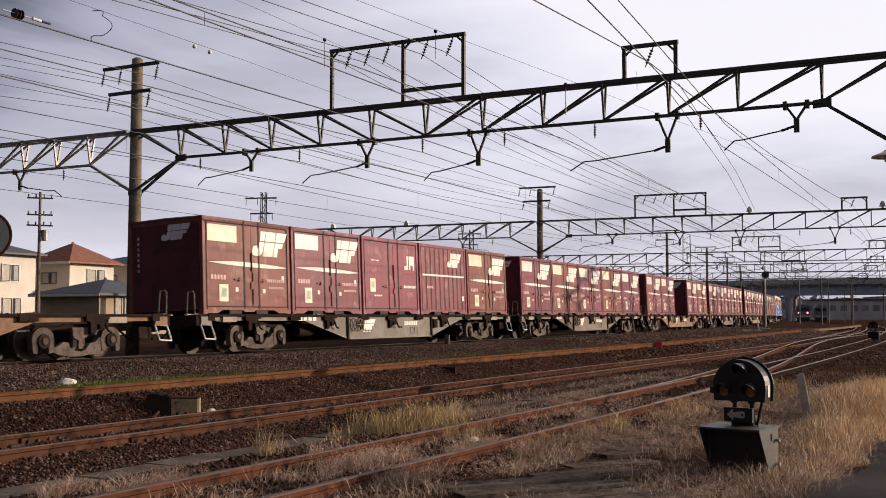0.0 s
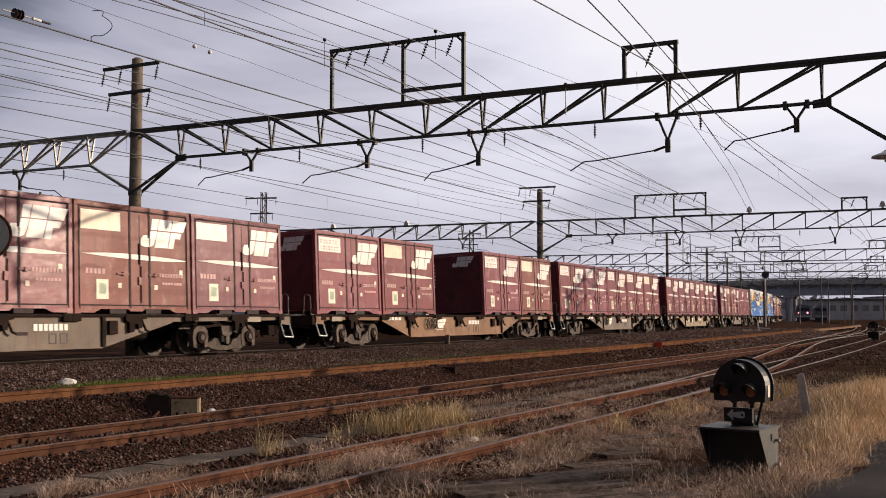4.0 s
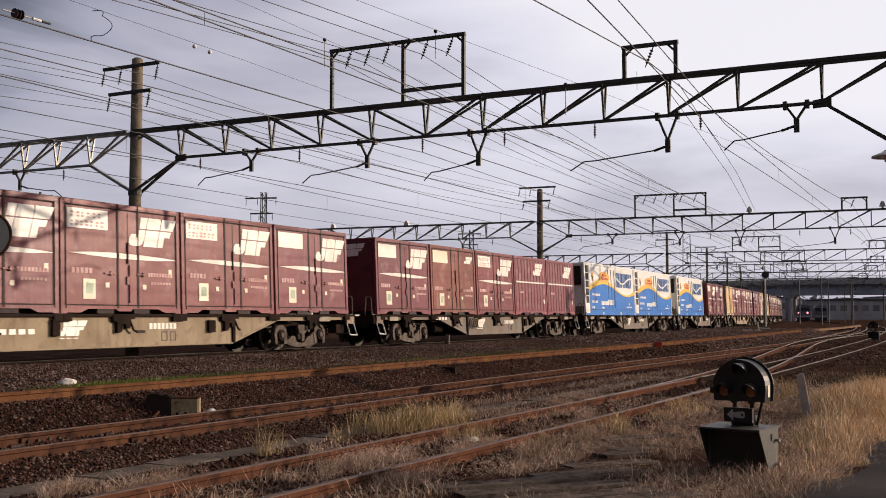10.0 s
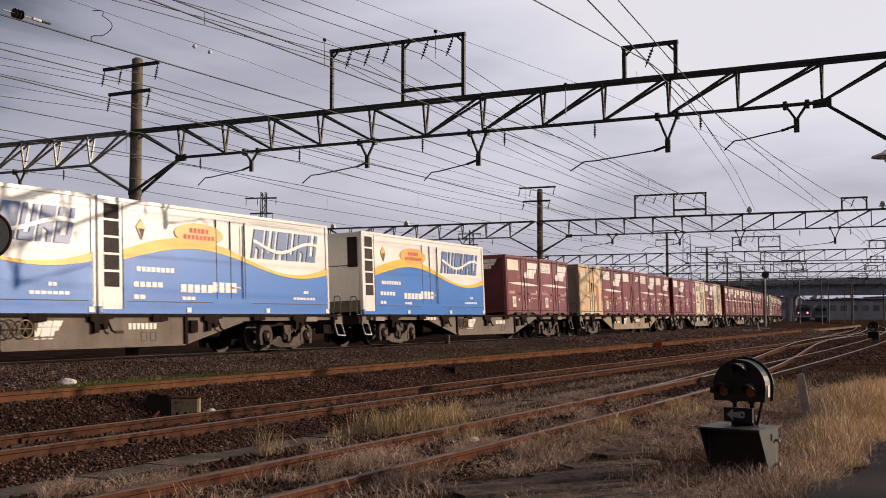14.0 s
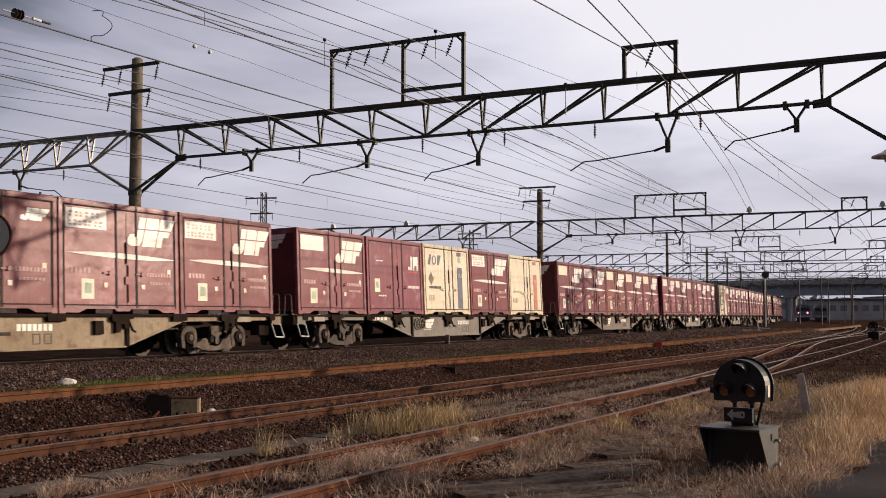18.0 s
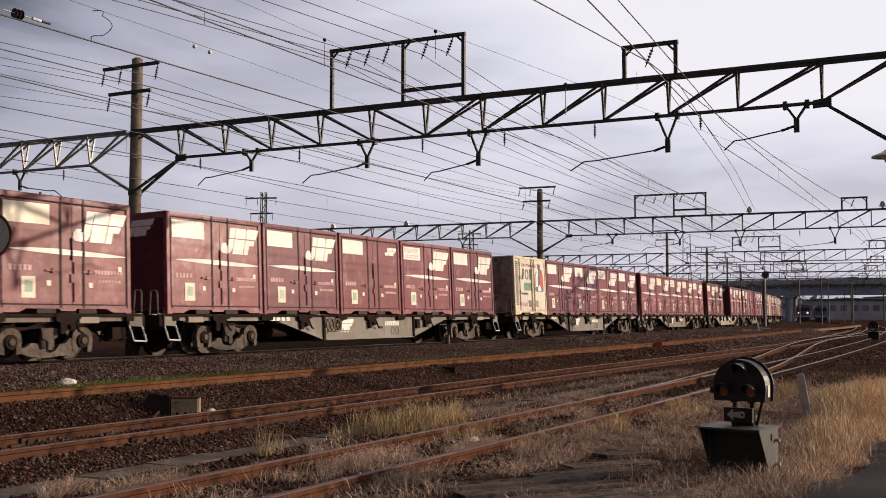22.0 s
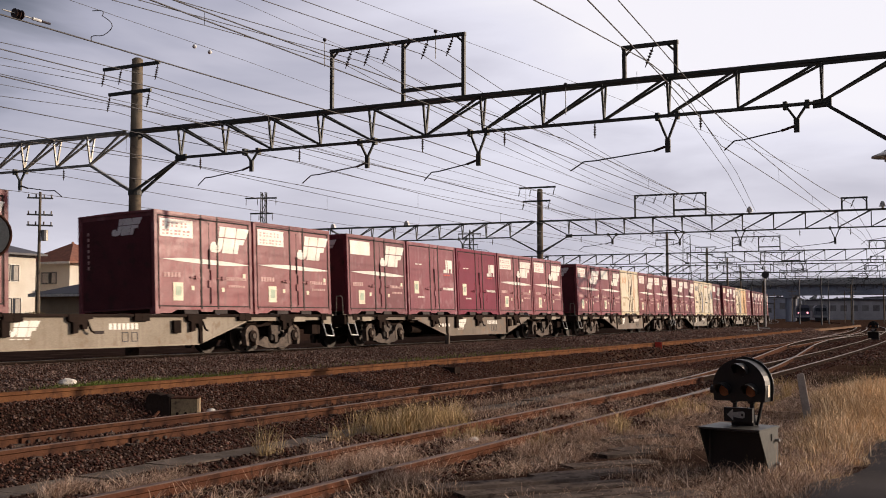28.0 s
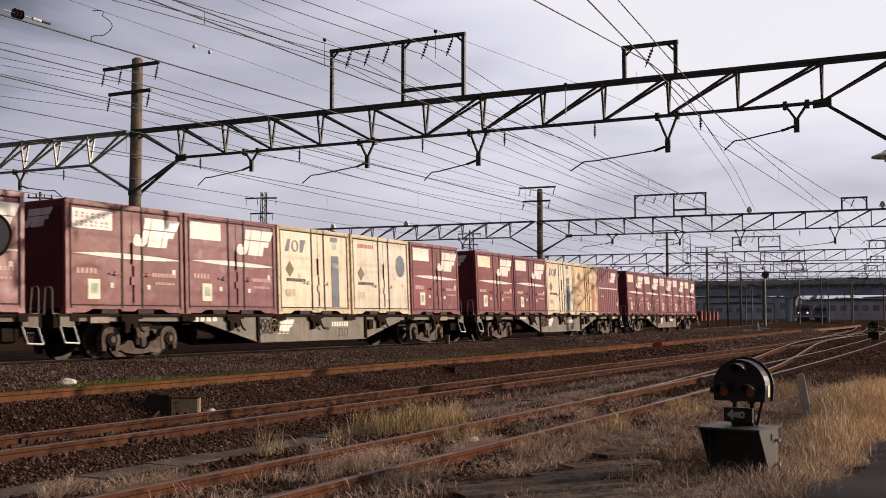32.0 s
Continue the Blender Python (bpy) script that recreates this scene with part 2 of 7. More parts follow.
DUSTY = material("pale_dusty_casting", (0.125, 0.092, 0.070), (0.064, 0.046, 0.036), 3.5, 0.75, 0.1, 0.25, 50, 0.22, (0.05, 0.036, 0.028), 0.55)
WHITE_RAIL = material("white_handrail_paint", (0.72, 0.70, 0.66), None, 8, 0.45, 0, 0.05)
STEEL_GREEN = material("weathered_dark_green_steel", (0.052, 0.056, 0.050), (0.075, 0.070, 0.060), 3, 0.55, 0.2, 0.12, 70, 0.1)
STEEL_PALE = material("galvanised_steel", (0.34, 0.33, 0.31), (0.24, 0.22, 0.19), 3, 0.5, 0.5, 0.1)
POLE = material("weathered_concrete_pole", (0.20, 0.16, 0.115), (0.13, 0.105, 0.08), 2, 0.85, 0, 0.3, 40, 0.08, (0.07, 0.055, 0.045), 0.62)
INSULATOR = material("brown_porcelain", (0.06, 0.035, 0.03), None, 8, 0.25, 0, 0.0)
WIRE = material("dark_wire", (0.085, 0.080, 0.082), None, 8, 0.6, 0.3, 0.0)
RUST_YELLOW = material("ochre_brown_rail", (0.150, 0.070, 0.034), (0.098, 0.045, 0.024), 2.5, 0.85, 0.1, 0.3, 60, 0.08, (0.070, 0.034, 0.022), 0.57)
RAIL_GREY = material("greyed_rail_head", (0.165, 0.12, 0.10), (0.11, 0.08, 0.068), 5, 0.6, 0.2, 0.05)
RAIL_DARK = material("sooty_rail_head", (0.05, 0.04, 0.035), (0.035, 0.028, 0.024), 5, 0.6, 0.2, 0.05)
RUST = material("rusty_rail_web", (0.125, 0.054, 0.033), (0.074, 0.034, 0.022), 2.5, 0.85, 0.1, 0.3, 60, 0.08, (0.040, 0.021, 0.016), 0.56)
RUST_DULL = material("dull_brown_rail_web", (0.100, 0.047, 0.028), (0.058, 0.028, 0.020), 2.5, 0.85, 0.1, 0.3, 60, 0.08, (0.030, 0.017, 0.014), 0.55)
RAIL_TOP = material("dull_rail_head", (0.115, 0.068, 0.050), (0.08, 0.048, 0.036), 5, 0.68, 0.1, 0.05, 60, 0.08, (0.13, 0.06, 0.035), 0.6)
RAIL_BRIGHT = material("polished_rail_head", (0.22, 0.175, 0.15), (0.15, 0.12, 0.10), 5, 0.5, 0.5, 0.02)
TIMBER = material("greyed_flush_timber", (0.135, 0.105, 0.086), (0.085, 0.066, 0.056), 4, 0.9, 0, 0.5, 40, 0.2, (0.05, 0.038, 0.032), 0.56)
SLEEPER = material("weathered_sleeper", (0.090, 0.070, 0.058), (0.055, 0.043, 0.038), 5, 0.9, 0, 0.4, 60, 0.2, (0.035, 0.028, 0.025), 0.57)
CONCRETE = material("old_concrete", (0.145, 0.118, 0.098), (0.090, 0.073, 0.062), 3, 0.9, 0, 0.3, 50, 0.1, (0.08, 0.065, 0.05), 0.6)
BLACK_PAINT = material("matt_black_paint", (0.014, 0.014, 0.015), (0.022, 0.02, 0.02), 6, 0.42, 0, 0.06)
GREY_BOX = material("dark_grey_box_paint", (0.060, 0.056, 0.050), (0.042, 0.04, 0.036), 4, 0.5, 0, 0.1, 50, 0.05, (0.09, 0.065, 0.045), 0.64)
AMBER = material("dim_amber_lens", (0.42, 0.16, 0.07), None, 8, 0.2, 0, 0.0)
ASPHALT = material("worn_asphalt", (0.125, 0.106, 0.094), (0.092, 0.079, 0.069), 1.2, 0.9, 0, 0.5, 90, 0.0)
STONES = island_material("ballast_stone", [(0.022, 0.012, 0.010), (0.056, 0.028, 0.021), (0.094, 0.044, 0.032), (0.055, 0.037, 0.031), (0.175, 0.118, 0.096)])
STONES_MAIN = island_material("pale_ballast_stone", [(0.030, 0.019, 0.016), (0.072, 0.042, 0.033), (0.110, 0.064, 0.050), (0.072, 0.054, 0.047), (0.20, 0.145, 0.122)])
STRAW = island_material("dry_grass", [(0.30, 0.195, 0.11), (0.66, 0.46, 0.27), (0.84, 0.63, 0.40), (0.46, 0.31, 0.175), (0.95, 0.80, 0.57)])
STRAW_DULL = island_material("matted_dead_grass", [(0.14, 0.088, 0.065), (0.54, 0.37, 0.265), (0.34, 0.225, 0.16), (0.86, 0.67, 0.51)])
GREENISH = island_material("fading_green_grass", [(0.26, 0.19, 0.085), (0.48, 0.34, 0.18), (0.66, 0.49, 0.30), (0.36, 0.28, 0.12)])
GREEN = island_material("fresh_green_grass", [(0.075, 0.115, 0.026), (0.12, 0.16, 0.036), (0.19, 0.19, 0.06)])

# ---------------------------------------------------------------- mesh helpers


def box(bm, x0, x1, y0, y1, z0, z1):
    vs = [bm.verts.new((x, y, z)) for x in (x0, x1) for y in (y0, y1) for z in (z0, z1)]
    for f in ((0, 1, 3, 2), (4, 6, 7, 5), (0, 4, 5, 1), (2, 3, 7, 6), (0, 2, 6, 4), (1, 5, 7, 3)):
        bm.faces.new([vs[i] for i in f])
    return bm


def prism(bm, pts, axis, lo, hi):
    """A flat outline pushed out along an axis; pts are in the two other axes, in x, y, z order."""
    def put(a, b, c):
        return ((c, a, b), (a, c, b), (a, b, c))[axis]
    A = [bm.verts.new(put(a, b, lo)) for a, b in pts]
    B = [bm.verts.new(put(a, b, hi)) for a, b in pts]
    n = len(pts)
    bm.faces.new(A[::-1])
    bm.faces.new(B)
    for i in range(n):
        bm.faces.new((A[i], A[(i + 1) % n], B[(i + 1) % n], B[i]))
    return bm


def tube(bm, p, q, r, n=8, r2=None):
    p, q = Vector(p), Vector(q)
    d = (q - p).normalized()
    u = d.orthogonal().normalized()
    v = d.cross(u)
    r2 = r if r2 is None else r2
    A, B = [], []
    for i in range(n):
        a = 2 * math.pi * i / n
        k = u * math.cos(a) + v * math.sin(a)
        A.append(bm.verts.new(p + k * r))
        B.append(bm.verts.new(q + k * r2))
    bm.faces.new(A[::-1])
    bm.faces.new(B)
    for i in range(n):
        bm.faces.new((A[i], A[(i + 1) % n], B[(i + 1) % n], B[i]))
    return bm


def rod(bm, p, q, w, h=None):
    """A square bar from p to q."""
    return tube(bm, p, q, w * 0.7071, 4)


def bent(bm, pts, r, n=6):
    for a, b in zip(pts[:-1], pts[1:]):
        tube(bm, a, b, r, n)
    return bm


def ring(bm, c, axis, R, r, n=20, m=6):
    """A torus round c; axis 0, 1 or 2."""
    rows = []
    for i in range(n):
        a = 2 * math.pi * i / n
        row = []
        for j in range(m):
            b = 2 * math.pi * j / m
            p = [(R + r * math.cos(b)) * math.cos(a), (R + r * math.cos(b)) * math.sin(a)]
            p.insert(axis, r * math.sin(b))
            row.append(bm.verts.new(Vector(p) + Vector(c)))
        rows.append(row)
    for i in range(n):
        for j in range(m):
            bm.faces.new((rows[i][j], rows[(i + 1) % n][j], rows[(i + 1) % n][(j + 1) % m], rows[i][(j + 1) % m]))
    return bm


def B():
    return bmesh.new()


def mesh_of(name, bm, mat, bevel=0.0, smooth=False):
    if bevel:
        bmesh.ops.bevel(bm, geom=[e for e in bm.edges if len(e.link_faces) == 2 and e.calc_face_angle(0) > 0.5], offset=bevel, segments=1, affect="EDGES", clamp_overlap=True)
    bmesh.ops.recalc_face_normals(bm, faces=bm.faces)
    me = bpy.data.meshes.new(name)
    bm.to_mesh(me)
    bm.free()
    me.materials.append(mat)
    if smooth:
        for p in me.polygons:
            p.use_smooth = True
    return me


def part(name, bm, mat, parent, label="", bevel=0.0, smooth=False, at=None):
    ob = new(name, mesh_of(name, bm, mat, bevel, smooth))
    ob.parent = parent
    if at is not None:
        ob.matrix_basis = at
    if label:
        ob["label"] = label
    return ob


def again(ob, m, parent=None):
    """Another piece on the same mesh."""
    c = new(ob.name.split(".")[0], ob.data)
    c.parent = parent or ob.parent
    c.matrix_basis = m
    return c


def thing(name, m, label, category, group="", kind=""):
    ob = new(name)
    ob.empty_display_size = 0.1
    ob.matrix_basis = m
    return tagged(ob, label, category, group, kind)


def cloud_mesh(name, verts, tris, mat, kind="stuff", label="", category="", parent=None):
    me = bpy.data.meshes.new(name)
    me.vertices.add(len(verts))
    me.vertices.foreach_set("co", verts.astype(np.float32).ravel())
    k = tris.shape[1]
    me.loops.add(tris.size)
    me.loops.foreach_set("vertex_index", tris.astype(np.int32).ravel())
    me.polygons.add(len(tris))
    me.polygons.foreach_set("loop_start", np.arange(0, tris.size, k, dtype=np.int32))
    me.update(calc_edges=True)
    me.validate()
    me.materials.append(mat)
    ob = new(name, me)
    ob.parent = parent
    return tagged(ob, label, category, "", kind)


# ---------------------------------------------------------------- the plan: one curve for all tracks
R, TH0, X0, Y0, S_END = 940.0, 0.477, -5.92, 26.57, 170.0
CANT = 2.4


def heading(s):
    return TH0 - min(s, S_END) / R


def spot(s, o=0.0):
    """The place s metres along the line and o metres to its right."""
    h = heading(s)
    x = X0 + R * (math.cos(h) - math.cos(TH0))
    y = Y0 - R * (math.sin(h) - math.sin(TH0))
    if s > S_END:
        x, y = x + (s - S_END) * math.sin(h), y + (s - S_END) * math.cos(h)
    return x + o * math.cos(h), y - o * math.sin(h)


def place(s, o=0.0, z=0.0, cant=0.0, turn=0.0):
    x, y = spot(s, o)
    return pose(x, y, z, 0, 0, -math.degrees(heading(s)) + turn) @ pose(0, 0, 0, 0, -cant, 0)


def smooth_step(a, b, x):
    k = np.clip((x - a) / (b - a), 0, 1)
    return k * k * (3 - 2 * k)


def ground_z(o):
    """The ground's height across the tracks."""
    o = np.asarray(o, float)
    z = -0.30 + 0.16 * smooth_step(-6.5, -3.6, o)
    z = z + 0.085 * smooth_step(-4.2, -2.8, o) - 0.085 * smooth_step(0.5, 2.6, o)
    z = z - 0.32 * smooth_step(6.5, 7.4, o)
    z = z + 0.10 * smooth_step(9.6, 11.4, o)
    return z


def across(x, y):
    """s and o of a place, near the arc."""
    cx, cy = X0 - R * math.cos(TH0), Y0 + R * math.sin(TH0)
    r = np.hypot(x - cx, y - cy)
    ang = np.arctan2(cy - y, x - cx)
    return (TH0 - ang) * R, r - R

# ---------------------------------------------------------------- ground


def build_ground():
    def steps(parts):
        out = []
        for a, b, st in parts:
            out += list(np.arange(a, b, st))
        return np.array(out + [parts[-1][1]], float)
    us = steps([(-3000, -300, 300), (-300, -40, 20), (-40, 60, 0.5), (60, 140, 2), (140, 400, 10), (400, 4400, 400)])
    ws = steps([(-3000, -200, 280), (-200, -20, 12), (-20, -6, 1), (-6, 20, 0.25), (20, 60, 2), (60, 300, 12), (300, 3000, 300)])
    U, W = np.meshgrid(us, ws, indexing="ij")
    x = X0 + U * math.sin(TH0) + W * math.cos(TH0)
    y = Y0 + U * math.cos(TH0) - W * math.sin(TH0)
    s, o = across(x, y)
    near = smooth_step(260, 150, np.abs(s)) * smooth_step(90, 40, np.abs(o))
    z = ground_z(o) * near + -0.33 * (1 - near)
    lump = np.array([noise.noise(Vector((a * 1.1, b * 1.1, 0))) + 0.6 * noise.noise(Vector((a * 3.1, b * 3.1, 4))) for a, b in zip(x.ravel(), y.ravel())]).reshape(x.shape)
    z = z + lump * 0.022 * near
    # a worn bank rises towards the line
    V = np.stack([x.ravel(), y.ravel(), z.ravel()], 1)
    a, b = U.shape
    i = np.arange(a * b).reshape(a, b)
    F = np.stack([i[:-1, :-1].ravel(), i[1:, :-1].ravel(), i[1:, 1:].ravel(), i[:-1, 1:].ravel()], 1)
    ob = cloud_mesh("ground", V, F[:, ::-1], GROUND, "structure", "brown stony yard ground with ballast dirt and dead grass", "ground")
    for p in ob.data.polygons:
        p.use_smooth = True
    return ob


GROUND = material("stony_brown_earth", (0.052, 0.029, 0.021), (0.031, 0.018, 0.013), 0.7, 0.95, 0, 0.8, 22.0, 0.0, (0.075, 0.046, 0.031), 0.58)
build_ground()


def sweep(bm, outline, s0, s1, step, side, top):
    """An outline across the line carried along it."""
    n = max(2, int((s1 - s0) / step) + 1)
    rows = []
    for i in range(n):
        s = s0 + (s1 - s0) * i / (n - 1)
        rows.append([bm.verts.new((*spot(s, side(s) + a), top + b)) for a, b in outline])
    k = len(outline)
    for p, q in zip(rows[:-1], rows[1:]):
        for j in range(k):
            bm.faces.new((p[j], p[(j + 1) % k], q[(j + 1) % k], q[j]))
    bm.faces.new(rows[0][::-1])
    bm.faces.new(rows[-1])
    return bm


WEB = [(-0.063, -0.153), (0.063, -0.153), (0.063, -0.142), (0.012, -0.122), (0.009, -0.05), (0.031, -0.04), (0.0325, -0.004), (-0.0325, -0.004), (-0.031, -0.04), (-0.009, -0.05), (-0.012, -0.122), (-0.063, -0.142)]
HEAD = [(-0.0325, -0.006), (0.0325, -0.006), (0.031, -0.001), (0.024, 0.0), (-0.024, 0.0), (-0.031, -0.001)]


def rail(s0, s1, side, top, web, head, label, step=2.0):
    fn = side if callable(side) else (lambda s: side)
    ob = new("rail", mesh_of("rail", sweep(B(), WEB, s0, s1, step, fn, top), web))
    tagged(ob, label, "rail", "rails in the yard")
    part("rail_head", sweep(B(), [(a * 1.06, b + 0.002) for a, b in HEAD], s0, s1, step, fn, top), head, ob)
    return ob


LINE_O = -1.33
# near main-line rails are near black, web and head alike
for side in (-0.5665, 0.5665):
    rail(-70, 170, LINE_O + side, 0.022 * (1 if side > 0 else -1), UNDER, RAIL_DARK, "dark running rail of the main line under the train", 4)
    rail(170, 330, LINE_O + side, 0.022 * (1 if side > 0 else -1), RUST_DULL, RAIL_BRIGHT, "far running rail of the main line", 20)
rail(-40, 60, lambda s: 6.42 + 0.004 * max(0, s), 0.015, RUST_YELLOW, RUST_YELLOW, "ochre-brown rail lying along the ballast beside the main line")


def fan(s):
    return -2.75 * float(smooth_step(-7, 38, s))


for side in (0.0, 1.04):
    rail(-40, 90, lambda s, k=side: 7.88 + k + 0.9 * float(smooth_step(2, 34, s)), -0.33, RUST_DULL, RAIL_TOP, "dull brown siding rail half sunk in ballast")
for side in (0.0, 1.067):
    rail(-40, 1, 12.08 + side, -0.25, RUST, RAIL_TOP, "rusty siding rail among dead grass")
    rail(1, 120, 12.08 + side, -0.25, UNDER, RAIL_GREY, "dark siding rail with a greyed head in the far yard")
    rail(-6.0, 26, lambda s, k=side: 12.09 + k + fan(s), -0.247, RUST_DULL, RAIL_GREY, "dull turnout rail branching from the siding")
    rail(26, 110, lambda s, k=side: 12.09 + k + fan(s), -0.247, UNDER, RAIL_BRIGHT, "turnout rail with a bright worn head among the far tracks")
for side in (0.0, 1.067):
    rail(36, 110, lambda s, k=side: 9.4 + k + 4.2 * float(smooth_step(38, 95, s)), -0.235, UNDER, RAIL_BRIGHT, "crossover rail with a bright head between the far tracks")
    rail(60, 190, 18.2 + side, -0.24, RUST_DULL, RAIL_TOP, "dull brown rail of a far siding")


# ---------------------------------------------------------------- gantries over the tracks
TOP, LOW = 6.72, 5.755


def insulator(bm, p, length, r=0.05, lean=0.0):
    """A string of porcelain sheds hanging from p."""
    x, y, z = p
    n = max(3, int(length / 0.09))
    tube(bm, (x, y, z), (x - lean * length, y, z - length), 0.014, 5)
    for i in range(n):
        k = length * (0.2 + 0.7 * i / n)
        tube(bm, (x - lean * k, y, z - k), (x - lean * (k + 0.035), y, z - k - 0.035), r, 8, r * 0.45)


def truss(g, x0, x1, panels, mat, n0, n1, fine=True):
    """A beam of triangular section: two upper chords, one lower, laced in pairs."""
    d = 0.165
    for y in (-d, d):
        part("top_chord", box(B(), x0, x1, y - 0.045, y + 0.045, TOP - 0.075, TOP), mat, g, bevel=0.008)
    part("bottom_chord", box(B(), n0, n1, -0.045, 0.045, LOW - 0.035, LOW + 0.035), mat, g, bevel=0.008)
    k = panels
    lace = None if fine else B()
    crowd = {8: -0.07, 9: -0.13, 10: -0.18} if fine and panels == 11 else {}

    def node(i):
        return n0 + (n1 - n0) * i / k + crowd.get(i, 0.0)
    for i in range(k + 1):
        x = node(i)
        for y in (-d, d):
            bm = rod(lace or B(), (x, 0, LOW + 0.02), (x, y, TOP - 0.06), 0.05)
            if fine:
                part("lacing_post", bm, mat, g)
    for i in range(-1, k + 1):
        xa, xb = node(i), node(i + 1)
        up_left = i < k // 2
        xa, xb = max(xa, x0 + 0.1), min(xb, x1 - 0.1)
        if i == -1:
            up_left = True
        if i == k:
            up_left = False
        for y in (-d, d):
            p, q = ((xa, y, TOP - 0.06), (xb, 0, LOW + 0.02)) if up_left else ((xa, 0, LOW + 0.02), (xb, y, TOP - 0.06))
            bm = rod(lace or B(), p, q, 0.055)
            if fine:
                part("diagonal", bm, mat, g)
    if not fine:
        tagged(part("lacing", lace, mat, g), kind="stuff")
    return n0, n1


def feeder_frame(g, xs, z, mat, rail_z=None, hang=()):
    for x in xs:
        part("frame_post", box(B(), x - 0.045, x + 0.045, -0.045, 0.045, TOP - 0.02, z - 0.03), mat, g, bevel=0.006)
        s = 1 if x < xs[-1] else -1
        part("corner_brace", rod(B(), (x, 0, z - 0.25), (x + 0.22 * s, 0, z - 0.04), 0.045), mat, g)
    part("frame_bar", box(B(), xs[0] - 0.06, xs[-1] + 0.06, -0.05, 0.05, z - 0.07, z + 0.02), mat, g, bevel=0.006)
    if rail_z:
        part("frame_bar", box(B(), xs[-2], xs[-1], -0.04, 0.04, rail_z - 0.05, rail_z + 0.05), mat, g, bevel=0.006)
    for x in hang:
        b = B()
        insulator(b, (x + 0.1, 0, z - 0.06), 0.5, 0.055, 0.42)
        part("insulator", b, INSULATOR, g)


def hanger(g, x, z, mat, arm):
    """A V-shaped drop bracket with its plate and pull-off rod."""
    for dx in (-0.24, 0.24):
        part("drop_bracket", rod(B(), (x + dx, 0, LOW), (x, 0, z + 0.2), 0.05), mat, g)
        part("clip", box(B(), x + dx - 0.045, x + dx + 0.045, -0.08, 0.08, LOW - 0.1, LOW + 0.08), mat, g)
    part("bracket_plate", box(B(), x - 0.06, x + 0.06, -0.03, 0.03, z - 0.08, z + 0.24), mat, g, bevel=0.006)
    if arm:
        b = B()
        s = 1 if arm > 0 else -1
        tube(b, (x, 0, z + 0.08), (x + 0.34 * s, 0, z - 0.02), 0.03, 6)
        part("rod_insulator", b, INSULATOR, g)
        part("pull_off_rod", bent(B(), [(x + 0.3 * s, 0, z - 0.01), (x + arm * 0.72, 0, z - 0.16), (x + arm * 0.85, 0.05, z - 0.16), (x + arm, 0.1, z - 0.36)], 0.016), WIRE, g)


def pole(g, x, z1, arms, mat, arm_mat, slim=1.0):
    part("pole", tube(B(), (x, 0, -0.3), (x, 0, z1), 0.21 * slim, 14, 0.165 * slim), mat, g, "tapered weathered concrete pole", smooth=True)
    part("pole_cap", tube(B(), (x, 0, z1), (x, 0, z1 + 0.05), 0.168 * slim, 12, 0.10 * slim), mat, g)
    for z in (4.7, 6.5):
        part("pole_band", tube(B(), (x, 0, z), (x, 0, z + 0.16), 0.212 * slim, 14, 0.208 * slim), arm_mat, g)
    for z, a, b, hang in arms:
        part("crossarm", box(B(), x + a, x + b, -0.2, -0.13, z - 0.05, z + 0.05), arm_mat, g, bevel=0.006)
        for h in hang:
            bm = B()
            insulator(bm, (x + h, -0.165, z - 0.05), 0.48, 0.05, 0.22)
            part("insulator", bm, INSULATOR, g)


def gantry(s, near, turn=0.0, slim=1.0):
    d = STEEL_GREEN
    g = thing("catenary_gantry", place(s, turn=turn), "dark green steel lattice gantry on concrete poles over the tracks", "gantry", "catenary gantries")
    pole(g, -6.15, 8.95 if near else 8.6, ((8.72, -1.25, 1.05, (-1.2, -0.5, 0.98)), (7.9, -1.0, 0.72, (-0.95, 0.66))), POLE, d, slim)
    pole(g, 15.95, 7.1, (), POLE, d, slim)
    n0, n1 = truss(g, -6.15, 15.95, 11, d, -4.35, 14.09, near)
    for x, n in ((-6.15, n0), (15.95, n1)):
        for y in (-0.17, 0.17):
            part("knee_brace", rod(B(), (x, y, 4.75 if x < 0 else 4.45), (n, 0, LOW), 0.07), d, g)
        part("gusset", prism(B(), [(n - 0.2, LOW + 0.06), (n + 0.2, LOW + 0.1), (n + 0.2, LOW - 0.1), (n - 0.2, LOW - 0.12)], 1, -0.03, 0.03), d, g)
    # the neighbouring span; pale steel on the near one paints in the light
    far_x = -17.0 if near else -30.0
    m1 = truss(g, far_x, -6.45, 5 if near else 13, STEEL_PALE if near else d, far_x + 1.6, -8.05, near)[1]
    part("knee_brace", rod(B(), (-6.15, 0, 4.75), (m1, 0, LOW), 0.08), STEEL_PALE if near else d, g)
    pole(g, far_x - 0.2, 7.1, (), POLE, d, slim)
    feeder_frame(g, (1.05, 3.34, 5.15) if near else (-0.35, 1.9, 3.7), 8.42 if near else 8.0, d, 7.05, (1.6, 2.2, 2.8, 4.0, 4.75) if near else (0.2, 0.8, 1.4, 2.3, 3.1))
    feeder_frame(g, (9.52, 10.79) if near else (10.95, 12.2), 7.54 if near else 7.38, d, None, (10.15,) if near else (11.5,))
    for x, z, arm in ((-11.17, 5.2, 1.8), (-1.71, 5.25, -2.05), (2.21, 5.1, -2.2), (5.58, 4.95, -1.65), (10.57, 4.95, -2.5), (13.53, 5.2, -1.65)):
        hanger(g, x, z, d, arm)
    for x in (-9.2, -3.6, -0.03, 3.93, 6.32, 8.75, 11.36):
        b = B()
        insulator(b, (x, 0, LOW - 0.05), 0.36, 0.04)
        part("insulator", b, INSULATOR, g)
    return g


